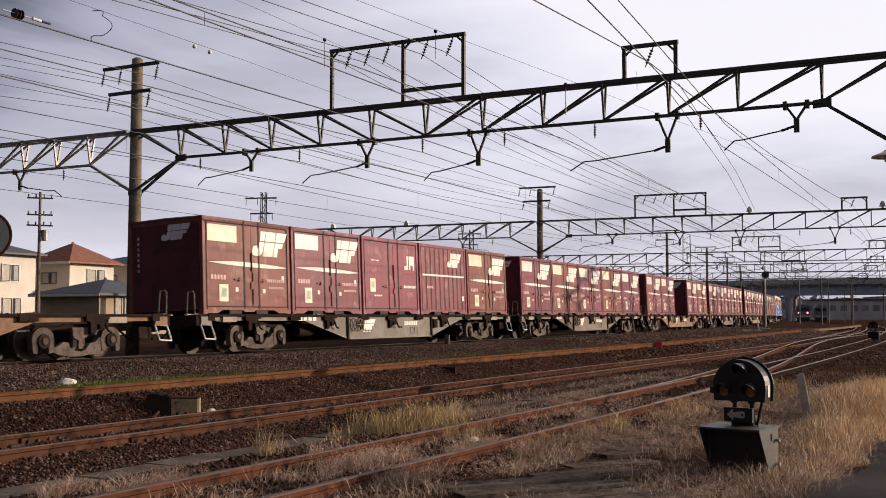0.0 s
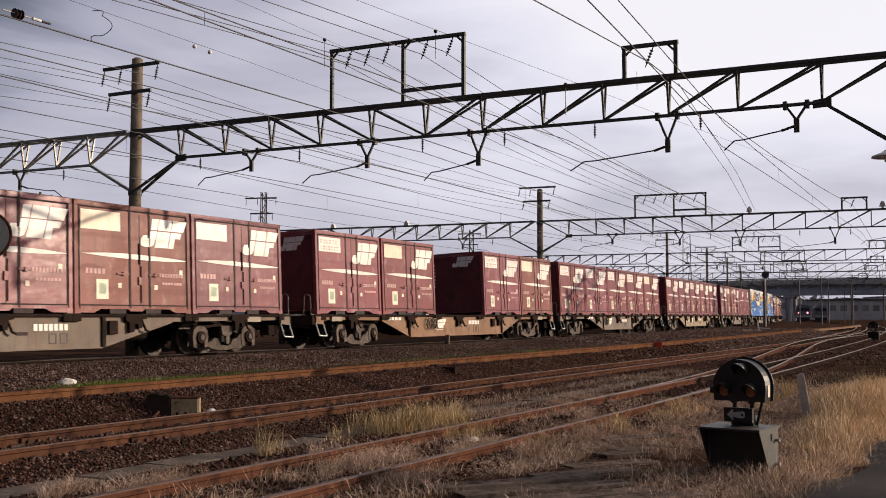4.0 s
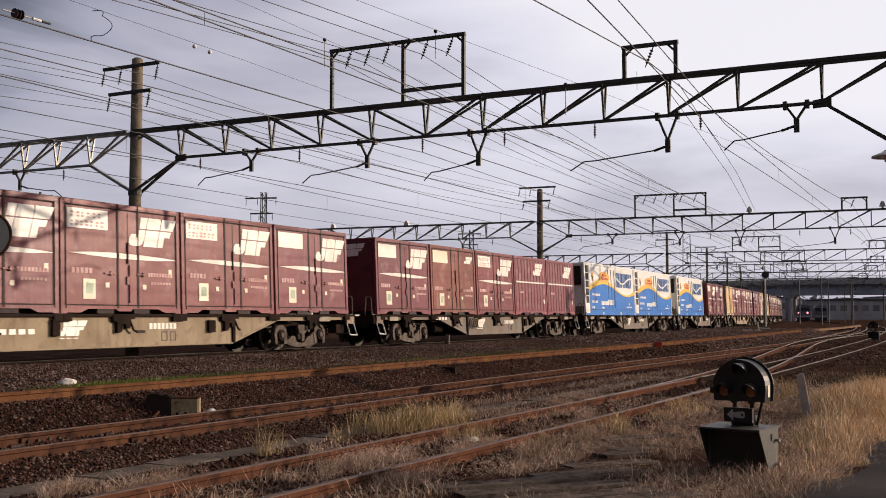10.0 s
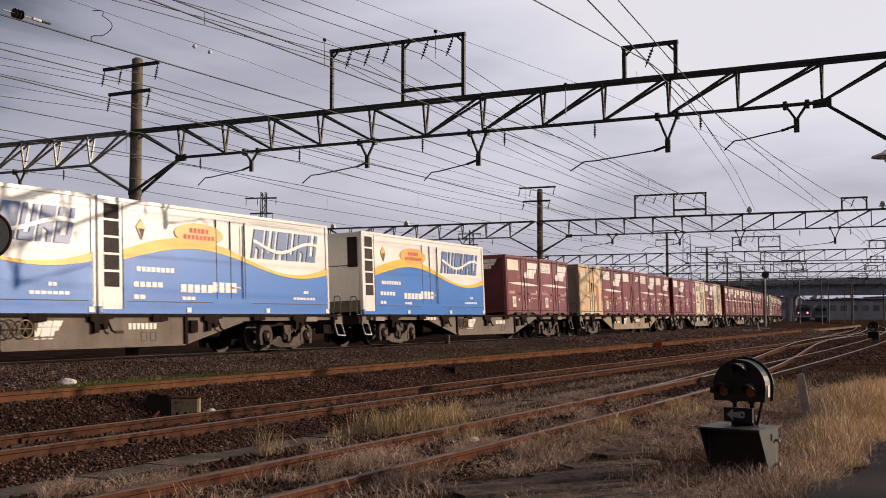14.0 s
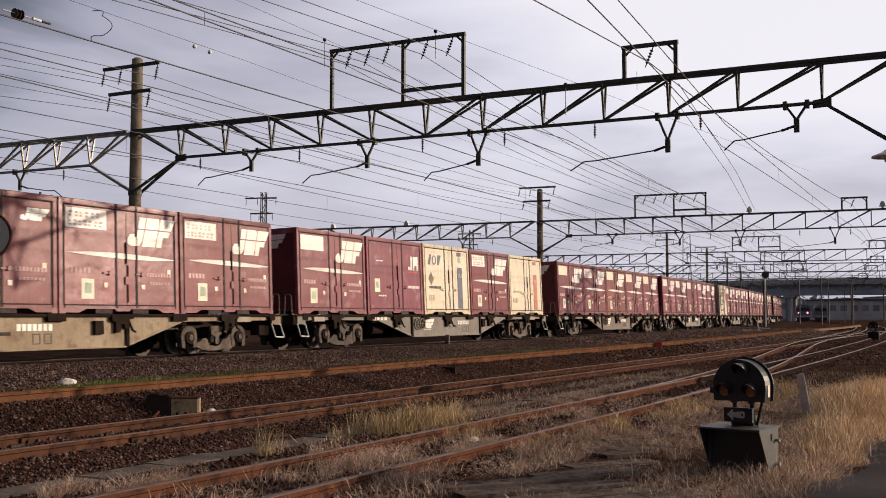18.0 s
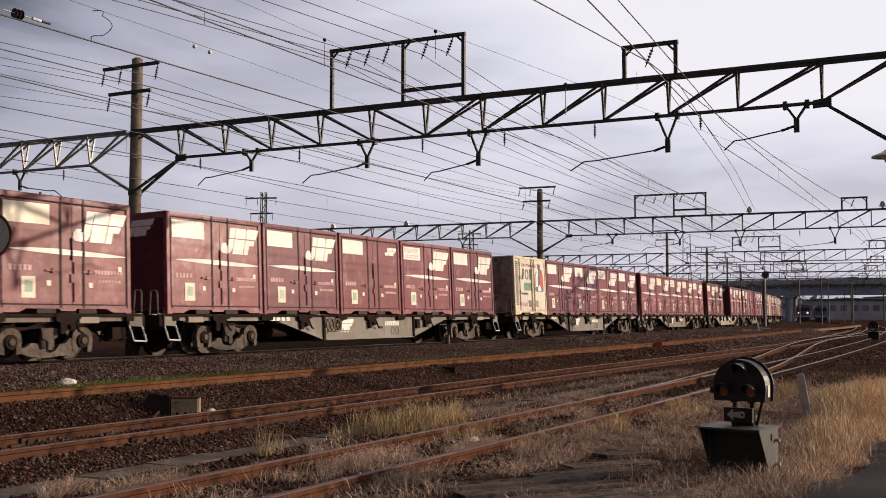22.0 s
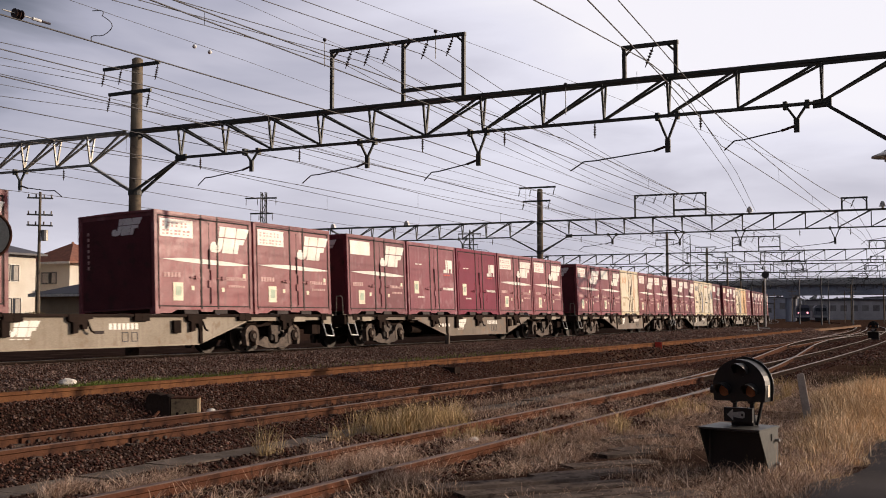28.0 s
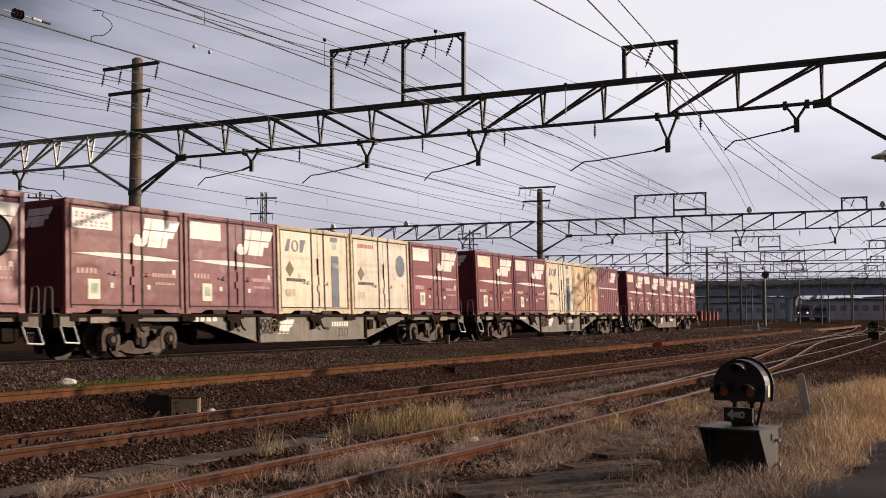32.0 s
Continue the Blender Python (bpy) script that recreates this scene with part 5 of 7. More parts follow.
KINDS = {
    "a": jrf(PAINT[0], WHITE_MARK, True),
    "b": jrf(PAINT[0], CREAM_MARK, False),
    "c": jrf(PAINT[1], WHITE_MARK, False, words="faded pinkish-red freight container with white marks on a flat wagon"),
    "d": jrf(PAINT[1], WHITE_MARK, True, words="faded pinkish-red freight container with a lettered white label"),
    "e": jrf(PAINT[2], CREAM_MARK, False, words="browned red freight container with a cream label"),
    "m": jrf(PAINT[3], WHITE_MARK, False, words="purple-maroon freight container with a white label and stripe"),
    "s": jrf(PAINT[2], CREAM_MARK, False, False, True, words="browned red freight container with a small white mark, no stripe"),
    "t": jrf(PAINT[0], WHITE_MARK, False, False, True, words="red-brown freight container with a small white mark, no stripe"),
    "r": jrf(PAINT[1], WHITE_MARK, rib=True, words="faded red freight container with upright ribs and white stripe"),
    "p": jr_plain(), "q": jr_plain(MAGENTA, "plain deep magenta-red freight container with a small white mark"), "J": jot("blue"), "K": jot("red"), "O": jot("round"), "Y": jot("old"), "Z": jot("thin"), "C": cool_box(), "L": reefer()}
WAGONS = {"g": wagon(GREY_SILL, "grey-green fish-belly flat wagon for freight containers"),
          "n": wagon(TAN_SILL, "dusty brown fish-belly flat wagon for freight containers"),
          "y": wagon(SAND_SILL, "sandy tan fish-belly flat wagon for freight containers", 3.85, 5.75, False),
          "k": wagon(TAN_SILL, "dusty brown flat wagon with a short fish belly", 2.7, 5.0, False),
          "l": wagon(PALE_SILL, "pale tan-grey fish-belly flat wagon for freight containers", 3.85, 5.75, False),
          "o": wagon(RUST_SILL, "rusty orange fish-belly flat wagon, partly empty", 3.85, 5.75)}
# wagon by wagon from the front: its colour, then what stands on its five places
TRAIN = ("o.....", "gempre", "nmecem", "odb.de", "nadaab", "yamaam", "nmsarr", "nL....", "nL..bd", "yYatda", "gcpJaK", "nbaebb",
         "gcmtdm", "gCmmam", "ndbabc", "lbb.dd", "kmpqdd", "ndcZad", "gamJOc", "gbmJYr", "nbmdcb")
# coupling slack: how far each wagon stands behind its even place
SLACK = (0, 0.05, 0, 0.05, -0.2, 0.25, 0.3, 0.35, 0.2, 0.3, -0.15, 0.3, -0.1, 0.45, -0.12, 0.2, -0.15, 0.42, -0.1, -0.2, 0)

# wagons with a gap in the load: how far the two rear containers stand back
REAR_SHIFT = {3: 0.28, 15: 0.36}


def along(s):
    """The way along the line, with the slack that grows between the loads."""
    return s + 0.1 + 0.45 * float(smooth_step(-4, 30, s)) + 0.12 * float(smooth_step(28, 60, s))


MOVING = []
for k, row in enumerate(TRAIN):
    u = 20.4 * (k - 1) + 9.4 + SLACK[k]
    w = copy_thing(WAGONS[row[0]], pose(0, 0, 0))
    MOVING.append((w, u, 0.0))
    for j, c in enumerate(row[1:]):
        if c == ".":
            continue
        if c == "L":
            MOVING.append((copy_thing(KINDS[c], pose(0, 0, 0)), u - 9.42 + 4.61 + (0 if j == 0 else 0), DECK))
            if k == 7:
                MOVING.append((copy_thing(KINDS[c], pose(0, 0, 0)), u - 9.42 + 4.61 + 9.27, DECK))
        else:
            MOVING.append((copy_thing(KINDS[c], pose(0, 0, 0)), u + (j - 2) * PITCH + (REAR_SHIFT.get(k, 0.0) if j > 2 else 0.0), DECK))


def drop_patterns(obs):
    for ob in obs:
        for o in (*ob.children_recursive, ob):
            bpy.data.objects.remove(o)


drop_patterns(list(KINDS.values()) + list(WAGONS.values()))

# ---------------------------------------------------------------- beside the near tracks
G0 = -0.345


def dwarf_signal(m):
    g = thing("dwarf_signal", m, "black three-lens ground signal on a dark grey box in dry grass", "signal")
    body = part("box", box(B(), -0.285, 0.285, -0.10, 0.18, -0.04, 0.40), GREY_BOX, g, "dark grey relay box with a forward hood", bevel=0.008)
    part("front_panel", box(B(), -0.262, 0.262, -0.112, -0.098, 0.03, 0.37), BLACK_PAINT, body, bevel=0.004)
    part("hood_top", prism(B(), [(-0.315, 0.398), (0.19, 0.402), (0.19, 0.417), (-0.315, 0.413)], 0, -0.30, 0.30), GREY_BOX, body, bevel=0.003)
    for x in (-0.294, 0.288):
        part("hood_cheek", prism(B(), [(-0.31, 0.40), (-0.10, 0.40), (-0.10, 0.08)], 0, x, x + 0.008), GREY_BOX, body)
    for z in (0.30, 0.10):
        part("latch", tube(B(), (0.285, 0.12, z), (0.325, 0.12, z), 0.014, 8), STEEL_PALE, body, "bright catch")
    part("hinge_plate", box(B(), 0.283, 0.293, 0.0, 0.03, 0.30, 0.36), BLACK_PAINT, body)
    sign = part("arrow_sign", box(B(), -0.145, 0.135, -0.07, -0.02, 0.45, 0.57), BLACK_PAINT, g, "black plate with a white arrow", bevel=0.004)
    arrow = [(-0.155, 0.525), (-0.09, 0.572), (-0.09, 0.545), (0.015, 0.555), (0.035, 0.545), (0.035, 0.505), (0.015, 0.495), (-0.09, 0.505), (-0.09, 0.478)]
    ar = part("arrow", prism(B(), [(a * 0.92 + 0.03, b - 0.014) for a, b in arrow], 1, -0.076, -0.068), material("dull_white_plate", (0.55, 0.52, 0.48), None, 20, 0.6), sign, "white arrow")
    part("arrow_bolt", tube(B(), (0.04, -0.078, 0.511), (0.04, -0.066, 0.511), 0.012, 8), BLACK_PAINT, ar)
    part("stand", box(B(), -0.10, 0.12, 0.0, 0.10, 0.40, 0.50), BLACK_PAINT, g, bevel=0.01)
    for x in (-0.07, 0.10):
        part("column", tube(B(), (x, 0.02, 0.42), (x, 0.02, 0.67), 0.024, 8), BLACK_PAINT, g)
        part("knuckle", tube(B(), (x, -0.03, 0.635), (x, 0.06, 0.635), 0.032, 8), BLACK_PAINT, g)
    part("brace", rod(B(), (0.13, 0.06, 0.42), (0.20, 0.06, 0.68), 0.022), BLACK_PAINT, g)
    out = [(-0.25, 0.66), (0.25, 0.66), (0.262, 0.76)] + [(0.262 * math.cos(a), 0.78 + 0.235 * math.sin(a)) for a in np.linspace(0.08, math.pi - 0.08, 18)] + [(-0.262, 0.76)]
    head = part("signal_head", prism(B(), out, 1, -0.05, 0.10), BLACK_PAINT, g, "black round-topped lamp housing", bevel=0.006, at=pose(0, 0, -0.035))
    part("back_plate", prism(B(), [(a * 1.08, 0.655 + (b - 0.655) * 1.05) for a, b in out], 1, 0.10, 0.112), BLACK_PAINT, head)
    part("side_lug", tube(B(), (-0.25, 0.0, 0.75), (-0.30, 0.0, 0.75), 0.035, 10), BLACK_PAINT, head)
    # cream strip painting in the sunlit right side of the housing
    part("label_plate", box(B(), 0.258, 0.266, 0.0, 0.05, 0.70, 0.80), CREAM_MARK, head)
    for x, z, mat in ((0.03, 0.92, BLACK_PAINT), (-0.14, 0.75, AMBER), (0.125, 0.75, AMBER)):
        lens = part("lens", tube(B(), (x, -0.065, z), (x, -0.045, z), 0.050, 20), mat, head, "unlit lens")
        # an open visor: a thin arched sheet over the lens
        b = B()
        n = 16
        rows = []
        for i in range(n + 1):
            a = math.pi * (-0.12 + 1.24 * i / n)
            deep = 0.06 + 0.12 * math.sin(max(0.0, min(math.pi, a)))
            rows.append([b.verts.new((x + r * math.cos(a), y, z + r * math.sin(a))) for r, y in ((0.066, -0.045), (0.066, -0.05 - deep), (0.060, -0.05 - deep), (0.060, -0.045))])
        for p, q in zip(rows[:-1], rows[1:]):
            for j in range(4):
                b.faces.new((p[j], p[(j + 1) % 4], q[(j + 1) % 4], q[j]))
        part("visor", b, BLACK_PAINT, lens)
    return g


dwarf_signal(pose(2.56, 9.28, G0 - 0.035, 0, 0, -38) @ Matrix.Diagonal((0.9, 0.9, 1.0, 1.0)))
far_signal = dwarf_signal(pose(24.0, 60.0, -0.3, 0, 0, -26))
tagged(far_signal, "small black ground signal beside the far tracks", "signal")


def simple(name, bm, mat, m, label, category, bevel=0.0, group=""):
    ob = new(name, mesh_of(name, bm, mat, bevel))
    ob.matrix_basis = m
    return tagged(ob, label, category, group)


PALE_STAKE = material("pale_grey_stake", (0.42, 0.38, 0.34), (0.33, 0.29, 0.26), 9, 0.9)
simple("concrete_stake", prism(B(), [(-0.05, -0.1), (0.05, -0.1), (0.045, 0.56), (0.03, 0.58), (-0.045, 0.57)], 1, -0.05, 0.05), PALE_STAKE, pose(4.72, 14.0, G0, 0, -8, -20), "leaning grey concrete stake in dry grass", "stake", 0.01)
simple("marker_stake", box(B(), -0.07, 0.07, -0.06, 0.06, -0.1, 0.46), CONCRETE, pose(0.15, 38.5, -0.15, 0, 2, -20), "small grey concrete stake beside the main line", "stake", 0.012)
simple("red_marker", box(B(), -0.12, 0.12, -0.1, 0.1, 0.0, 0.34), RED_MARK, pose(7.8, 39.0, -0.3, 0, 0, -10), "small red marker block among the tracks", "marker", 0.02)


def rock(bm, r, seed, flat=0.7):
    bmesh.ops.create_icosphere(bm, subdivisions=2, radius=r)
    for v in bm.verts:
        k = 1 + 0.25 * noise.noise(v.co * (2.2 / r) + Vector((seed, 0, 0)))
        v.co = Vector((v.co.x * k * 1.2, v.co.y * k, v.co.z * k * flat))
    return bm


PALE_ROCK = material("pale_limestone", (0.62, 0.58, 0.52), (0.45, 0.41, 0.36), 14, 0.8, 0, 0.4)
for (x, y, z, r, sd) in ((-6.02, 17.3, -0.10, 0.12, 1), (0.33, 11.5, G0 + 0.0, 0.055, 2), (-1.8, 9.9, -0.41, 0.045, 3), (-4.9, 18.6, -0.12, 0.05, 6), (-3.3, 15.4, -0.38, 0.06, 7)):
    simple("pale_stone", rock(B(), r, sd), PALE_ROCK, pose(x, y, z, 0, 0, sd * 40), "pale rounded stone lying on the ballast", "stone", 0, "pale stones")


OCHRE_BOX = material("stained_ochre_paint", (0.34, 0.245, 0.135), (0.25, 0.175, 0.10), 7, 0.75, 0, 0.2, 50, 0.05, (0.05, 0.035, 0.025), 0.62)


def point_machine(m, tan):
    g = thing("point_machine", m, "black and tan switch box standing beside the siding rail" if tan else "dark switch box beside the far siding rail", "switch box")
    part("base_plate", box(B(), -0.2, 0.62, -0.2, 0.22, -0.05, 0.02), UNDER, g, bevel=0.01)
    part("drive_case", prism(B(), [(-0.17, 0.02), (0.15, 0.02), (0.15, 0.28), (0.11, 0.31), (0.03, 0.30), (-0.02, 0.32), (-0.13, 0.32), (-0.17, 0.26)], 1, -0.20, 0.14), UNDER, g, "rounded black drive case", bevel=0.02)
    part("side_case", box(B(), 0.16, 0.52, -0.13, 0.13, 0.0, 0.25), OCHRE_BOX if tan else UNDER, g, "tan painted case with dark stains", bevel=0.015)
    part("lid", box(B(), 0.155, 0.525, -0.132, 0.132, 0.25, 0.268), RUST_DULL if tan else UNDER, g, bevel=0.008)
    for x in (0.25, 0.36, 0.5):
        part("bolt", tube(B(), (x, -0.13, 0.05), (x, -0.15, 0.05), 0.022, 6), UNDER, g)
    part("rod", tube(B(), (0.0, -0.15, 0.08), (0.1, -0.9, 0.06), 0.02, 6), RUST_DULL, g)
    return g


point_machine(pose(-3.92, 15.05, -0.42, 0, 0, 2), True)
point_machine(pose(-0.15, 23.6, -0.40, 0, 0, -27), False)


def trough():
    """A line of concrete cable-trough lids."""
    g = thing("cable_trough", pose(0, 0, 0), "old grey concrete cable trough lids between the sidings", "trough", kind="structure")
    first = None
    for i in range(24):
        m = place(-17 + i * 0.82, 10.9 + 0.015 * math.sin(i * 2.1), -0.352 + 0.006 * math.sin(i * 1.7), 1.0 * math.sin(i * 3.3), 0.6 * math.sin(i))
        if first is None:
            first = part("lid", box(B(), -0.19, 0.19, -0.4, 0.4, -0.08, 0.0), CONCRETE, g, bevel=0.012, at=m)
        else:
            again(first, m, g)


trough()
for i, (x, y, a, l) in enumerate(((0.55, 8.62, 65, 1.5), (0.80, 8.34, 66, 1.5), (1.04, 8.06, 66, 1.4), (1.28, 7.80, 67, 1.4), (1.20, 9.15, 64, 1.0), (1.50, 9.75, 66, 0.9), (1.75, 10.4, 62, 0.6), (2.1, 11.8, 62, 0.9), (2.0, 10.9, 60, 0.7))):
    simple("timber", box(B(), -l / 2, l / 2, -0.12, 0.12, -0.08, 0.012), TIMBER, pose(x, y, G0 - 0.006 * (i % 3), 0, 0, 90 - a), "grey weathered timber lying flush in dead grass", "timber", 0.012, "weathered timbers")


def fish_plates():
    for s, o, z in ((-12.0, 7.88, -0.33), (-11.4, 8.92, -0.33), (-4.4, 8.92, -0.33), (1.2, 7.9, -0.33), (-12.8, 12.08, -0.25), (-9.2, 13.147, -0.25)):
        g = thing("fishplate", place(s, o, z), "rusty bolted fishplate joining two rails", "fishplate", "rail joints")
        part("plate", box(B(), 0.012, 0.04, -0.3, 0.3, -0.125, -0.05), RUST_DULL, g, bevel=0.006)
        part("plate", box(B(), -0.04, -0.012, -0.3, 0.3, -0.125, -0.05), RUST_DULL, g, bevel=0.006)
        for y in (-0.22, -0.08, 0.08, 0.22):
            part("bolt", tube(B(), (0.0, y, -0.088), (0.065, y, -0.088), 0.02, 6), SLEEPER, g)


fish_plates()


def spikes():
    """Chairs and clips along the near rails."""
    me = mesh_of("rail_clip", box(B(), -0.09, 0.09, -0.07, 0.07, -0.17, -0.125), SLEEPER, 0.01)
    g = thing("rail_clips", pose(0, 0, 0), "rusty chairs and clips along the siding rails", "rail clips", kind="structure")
    for o, z in ((7.88, -0.33), (8.92, -0.33), (12.08, -0.25), (13.147, -0.25)):
        for i in range(18):
            ob = new("rail_clip", me)
            ob.parent = g
            ob.matrix_basis = place(-15 + i * 0.66, o, z + 0.022)


spikes()


def road():
    def edge(s):
        return 16.37 - 0.30 * float(smooth_step(-10.6, -12.4, s)) + 0.05 * math.sin(s * 0.9) + 0.05 * math.sin(s * 2.3 + 1) + 0.03 * math.sin(s * 7.1)
    bm = B()
    rows = []
    for i in range(220):
        s = -60 + i * 0.36
        rows.append([bm.verts.new((*spot(s, a), z)) for a, z in ((edge(s), G0 - 0.04), (edge(s) + 0.06, G0 + 0.012), (18.0, G0 + 0.03), (20.5, G0 + 0.02))])
    for p, q in zip(rows[:-1], rows[1:]):
        for j in range(3):
            bm.faces.new((p[j], p[j + 1], q[j + 1], q[j]))
    ob = new("road", mesh_of("road", bm, ASPHALT, smooth=True))
    tagged(ob, "dark worn asphalt path with a ragged grassy edge", "road", "", "structure")


road()

SCRUB = island_material("brown_green_scrub", [(0.06, 0.05, 0.03), (0.14, 0.10, 0.06), (0.09, 0.075, 0.04), (0.20, 0.14, 0.09)])

# ---------------------------------------------------------------- loose ballast and grass
rng = np.random.default_rng(7)


def stones(name, n, s_rng, o_rng, size, lift, label, keep=None, mat=STONES):
    s = rng.uniform(*s_rng, n)
    o = rng.uniform(*o_rng, n)
    if keep is not None:
        k = keep(s, o)
        s, o = s[k], o[k]
    n = len(s)
    h = TH0 - s / R
    x = X0 + R * (np.cos(h) - math.cos(TH0)) + o * np.cos(h)
    y = Y0 - R * (np.sin(h) - math.sin(TH0)) - o * np.sin(h)
    z = ground_z(o) + lift + rng.uniform(-0.012, 0.014, n) + 0.035 * np.exp(-((o - 7.1) / 0.45) ** 2)
    r = rng.uniform(size[0], size[1], n) * np.where(rng.random(n) < 0.12, 1.5, 1.0)
    base = np.array([(1, 0, 0), (-1, 0, 0), (0, 1, 0), (0, -1, 0), (0, 0, 1), (0, 0, -1)], float)
    V = base[None] * (0.55 + 0.6 * rng.random((n, 6, 1))) + rng.uniform(-0.3, 0.3, (n, 6, 3))
    V[:, :, 2] *= 0.75
    a = rng.uniform(0, 6.28, n)
    ca, sa = np.cos(a)[:, None], np.sin(a)[:, None]
    vx, vy = V[:, :, 0] * ca - V[:, :, 1] * sa, V[:, :, 0] * sa + V[:, :, 1] * ca
    V = np.stack([vx, vy, V[:, :, 2]], 2) * r[:, None, None] + np.stack([x, y, z], 1)[:, None]
    T = np.array([(0, 2, 4), (2, 1, 4), (1, 3, 4), (3, 0, 4), (2, 0, 5), (1, 2, 5), (3, 1, 5), (0, 3, 5)])
    F = (np.arange(n)[:, None, None] * 6 + T[None]).reshape(-1, 3)
    return cloud_mesh(name, V.reshape(-1, 3), F, mat, "stuff", label, "ballast")


stones("ballast", 70000, (-15, 22), (-0.6, 6.4), (0.013, 0.034), 0.012, "brown-grey crushed stone ballast beside the main line", mat=STONES_MAIN)
stones("ballast", 30000, (22, 80), (-0.6, 8.5), (0.05, 0.09), 0.0, "brown-grey crushed stone ballast along the far line", mat=STONES_MAIN)
stones("ballast", 60000, (-17, 10), (6.5, 12.0), (0.009, 0.027), 0.014, "dark brown crushed stone between the sidings", lambda s, o: (np.abs(o - 10.9) > 0.24))
stones("ballast", 16000, (-15, 2), (6.45, 7.85), (0.012, 0.026), 0.02, "fine reddish gravel beside the siding rail")
stones("ballast", 9000, (-16, 12), (12.1, 13.6), (0.016, 0.034), 0.006, "dark crushed stone between the siding rails")
stones("ballast", 22000, (10, 55), (6.3, 14.8), (0.035, 0.06), 0.0, "dark crushed stone among the far sidings")


def bare(s, o):
    """The flush timbers at the yard's edge, where nothing grows."""
    return ((s < -12.1) & (o > 13.95) & (o < 15.0)) | ((s < -10.3) & (np.abs(o - 14.2) < 0.16))


def grass(name, mat, centres, label, lean=(0.55, 0.1), heads=0.0):
    """Blades in tufts: centres are rows of s, o, spread along, spread across, blades, height."""
    Vs, Fs, base = [], [], 0
    for s0, o0, ds, do, n, hgt, wid in centres:
        n = int(n)
        s, o = s0 + rng.normal(0, ds, n), o0 + rng.normal(0, do, n)
        keep = ~bare(s, o) | (rng.random(n) < 0.12)
        s, o = s[keep], o[keep]
        n = len(s)
        h = TH0 - s / R
        x = X0 + R * (np.cos(h) - math.cos(TH0)) + o * np.cos(h)
        y = Y0 - R * (np.sin(h) - math.sin(TH0)) - o * np.sin(h)
        z = ground_z(o) - 0.01
        H = hgt * rng.uniform(0.35, 1.1, n)
        a = rng.uniform(0, 6.28, n)
        out = rng.uniform(0.05, lean[0], n) * H
        bx, by = np.cos(a) * out, np.sin(a) * out
        w = wid * rng.uniform(0.6, 1.3, n)
        t = rng.uniform(0, 3.14, n)
        wx, wy = np.cos(t) * w, np.sin(t) * w
        top = np.where(rng.random(n) < heads, 1.9, 0.7)
        P = np.stack([np.stack([x - wx, y - wy, z], 1), np.stack([x + wx, y + wy, z], 1),
                      np.stack([x + bx * 0.45 - wx * top, y + by * 0.45 - wy * top, z + H * 0.62], 1), np.stack([x + bx * 0.45 + wx * top, y + by * 0.45 + wy * top, z + H * 0.62], 1),
                      np.stack([x + bx, y + by, z + H * (1 - lean[1] * rng.random(n))], 1)], 1)
        T = np.array([(0, 1, 3), (0, 3, 2), (2, 3, 4)])
        Vs.append(P.reshape(-1, 3))
        Fs.append((base + np.arange(n)[:, None, None] * 5 + T[None]).reshape(-1, 3))
        base += n * 5
    return cloud_mesh(name, np.concatenate(Vs), np.concatenate(Fs), mat, "stuff", label, "grass")


tall = []
for s in np.arange(-11.6, -0.6, 0.36):
    low_o = max(14.95, 15.95 - 0.12 * (s + 11.5))
    for o in np.arange(low_o, 16.3, 0.24):
        edge = min(1.0, 0.40 + (16.5 - o) * 1.2, 0.5 + (o - low_o) * 1.0)
        edge *= 0.60 + 1.0 * max(0.0, 0.40 + noise.noise(Vector((s * 0.9, o * 1.9, 5))))
        big = 1 if s < -3 else 1.4
        edge *= 0.45 + 0.55 * float(smooth_step(-10.6, -8.6, s)) * float(smooth_step(14.9, 15.3, o + 0.09 * (s + 6)))
        tall.append((s + rng.uniform(-0.2, 0.2), o + rng.uniform(-0.1, 0.1), 0.12, 0.08, 170 if s < -2 else 120, (0.24 + 0.17 * rng.random()) * edge * (1.0 if s < -4 else 1.1), 0.0019 * big))
grass("dry_grass", STRAW, tall, "tall golden dry grass beside the asphalt path", (1.15, 0.35), 0.3)
scrub = []
for s in np.arange(1.5, 46, 0.9):
    for o in (14.6, 15.2, 15.9, 16.6, 17.4):
        if noise.noise(Vector((s * 0.3, o * 0.8, 21))) > -0.25:
            scrub.append((s, o, 0.5, 0.3, 60, rng.uniform(0.10, 0.22), 0.005))
grass("low_scrub", SCRUB, scrub, "low brown-green scrub over dark ground", (1.4, 0.4))
mixed = []
for s0, o0, ds, do, k, hh in ((-10.1, 11.3, 0.42, 0.16, 18, 0.34), (-9.4, 11.45, 0.45, 0.18, 16, 0.34), (-8.8, 11.1, 0.4, 0.16, 9, 0.30), (-10.2, 12.35, 0.3, 0.1, 4, 0.18), (-9.2, 12.3, 0.25, 0.08, 2, 0.17), (-10.7, 13.3, 0.28, 0.1, 4, 0.16), (-8.6, 13.5, 0.4, 0.14, 6, 0.22),
                              (-7.2, 13.5, 0.35, 0.12, 5, 0.2), (-5.6, 13.5, 0.5, 0.14, 6, 0.22), (-3.0, 13.7, 0.8, 0.3, 9, 0.26), (-3.6, 14.3, 0.8, 0.3, 6, 0.24), (-12.4, 11.35, 0.1, 0.05, 1, 0.34), (-1.0, 14.0, 0.9, 0.3, 6, 0.25)):
    for i in range(k):
        mixed.append((s0 + rng.normal(0, ds), o0 + rng.normal(0, do), 0.08, 0.05, 85, hh * rng.uniform(0.6, 1.3), 0.0018))
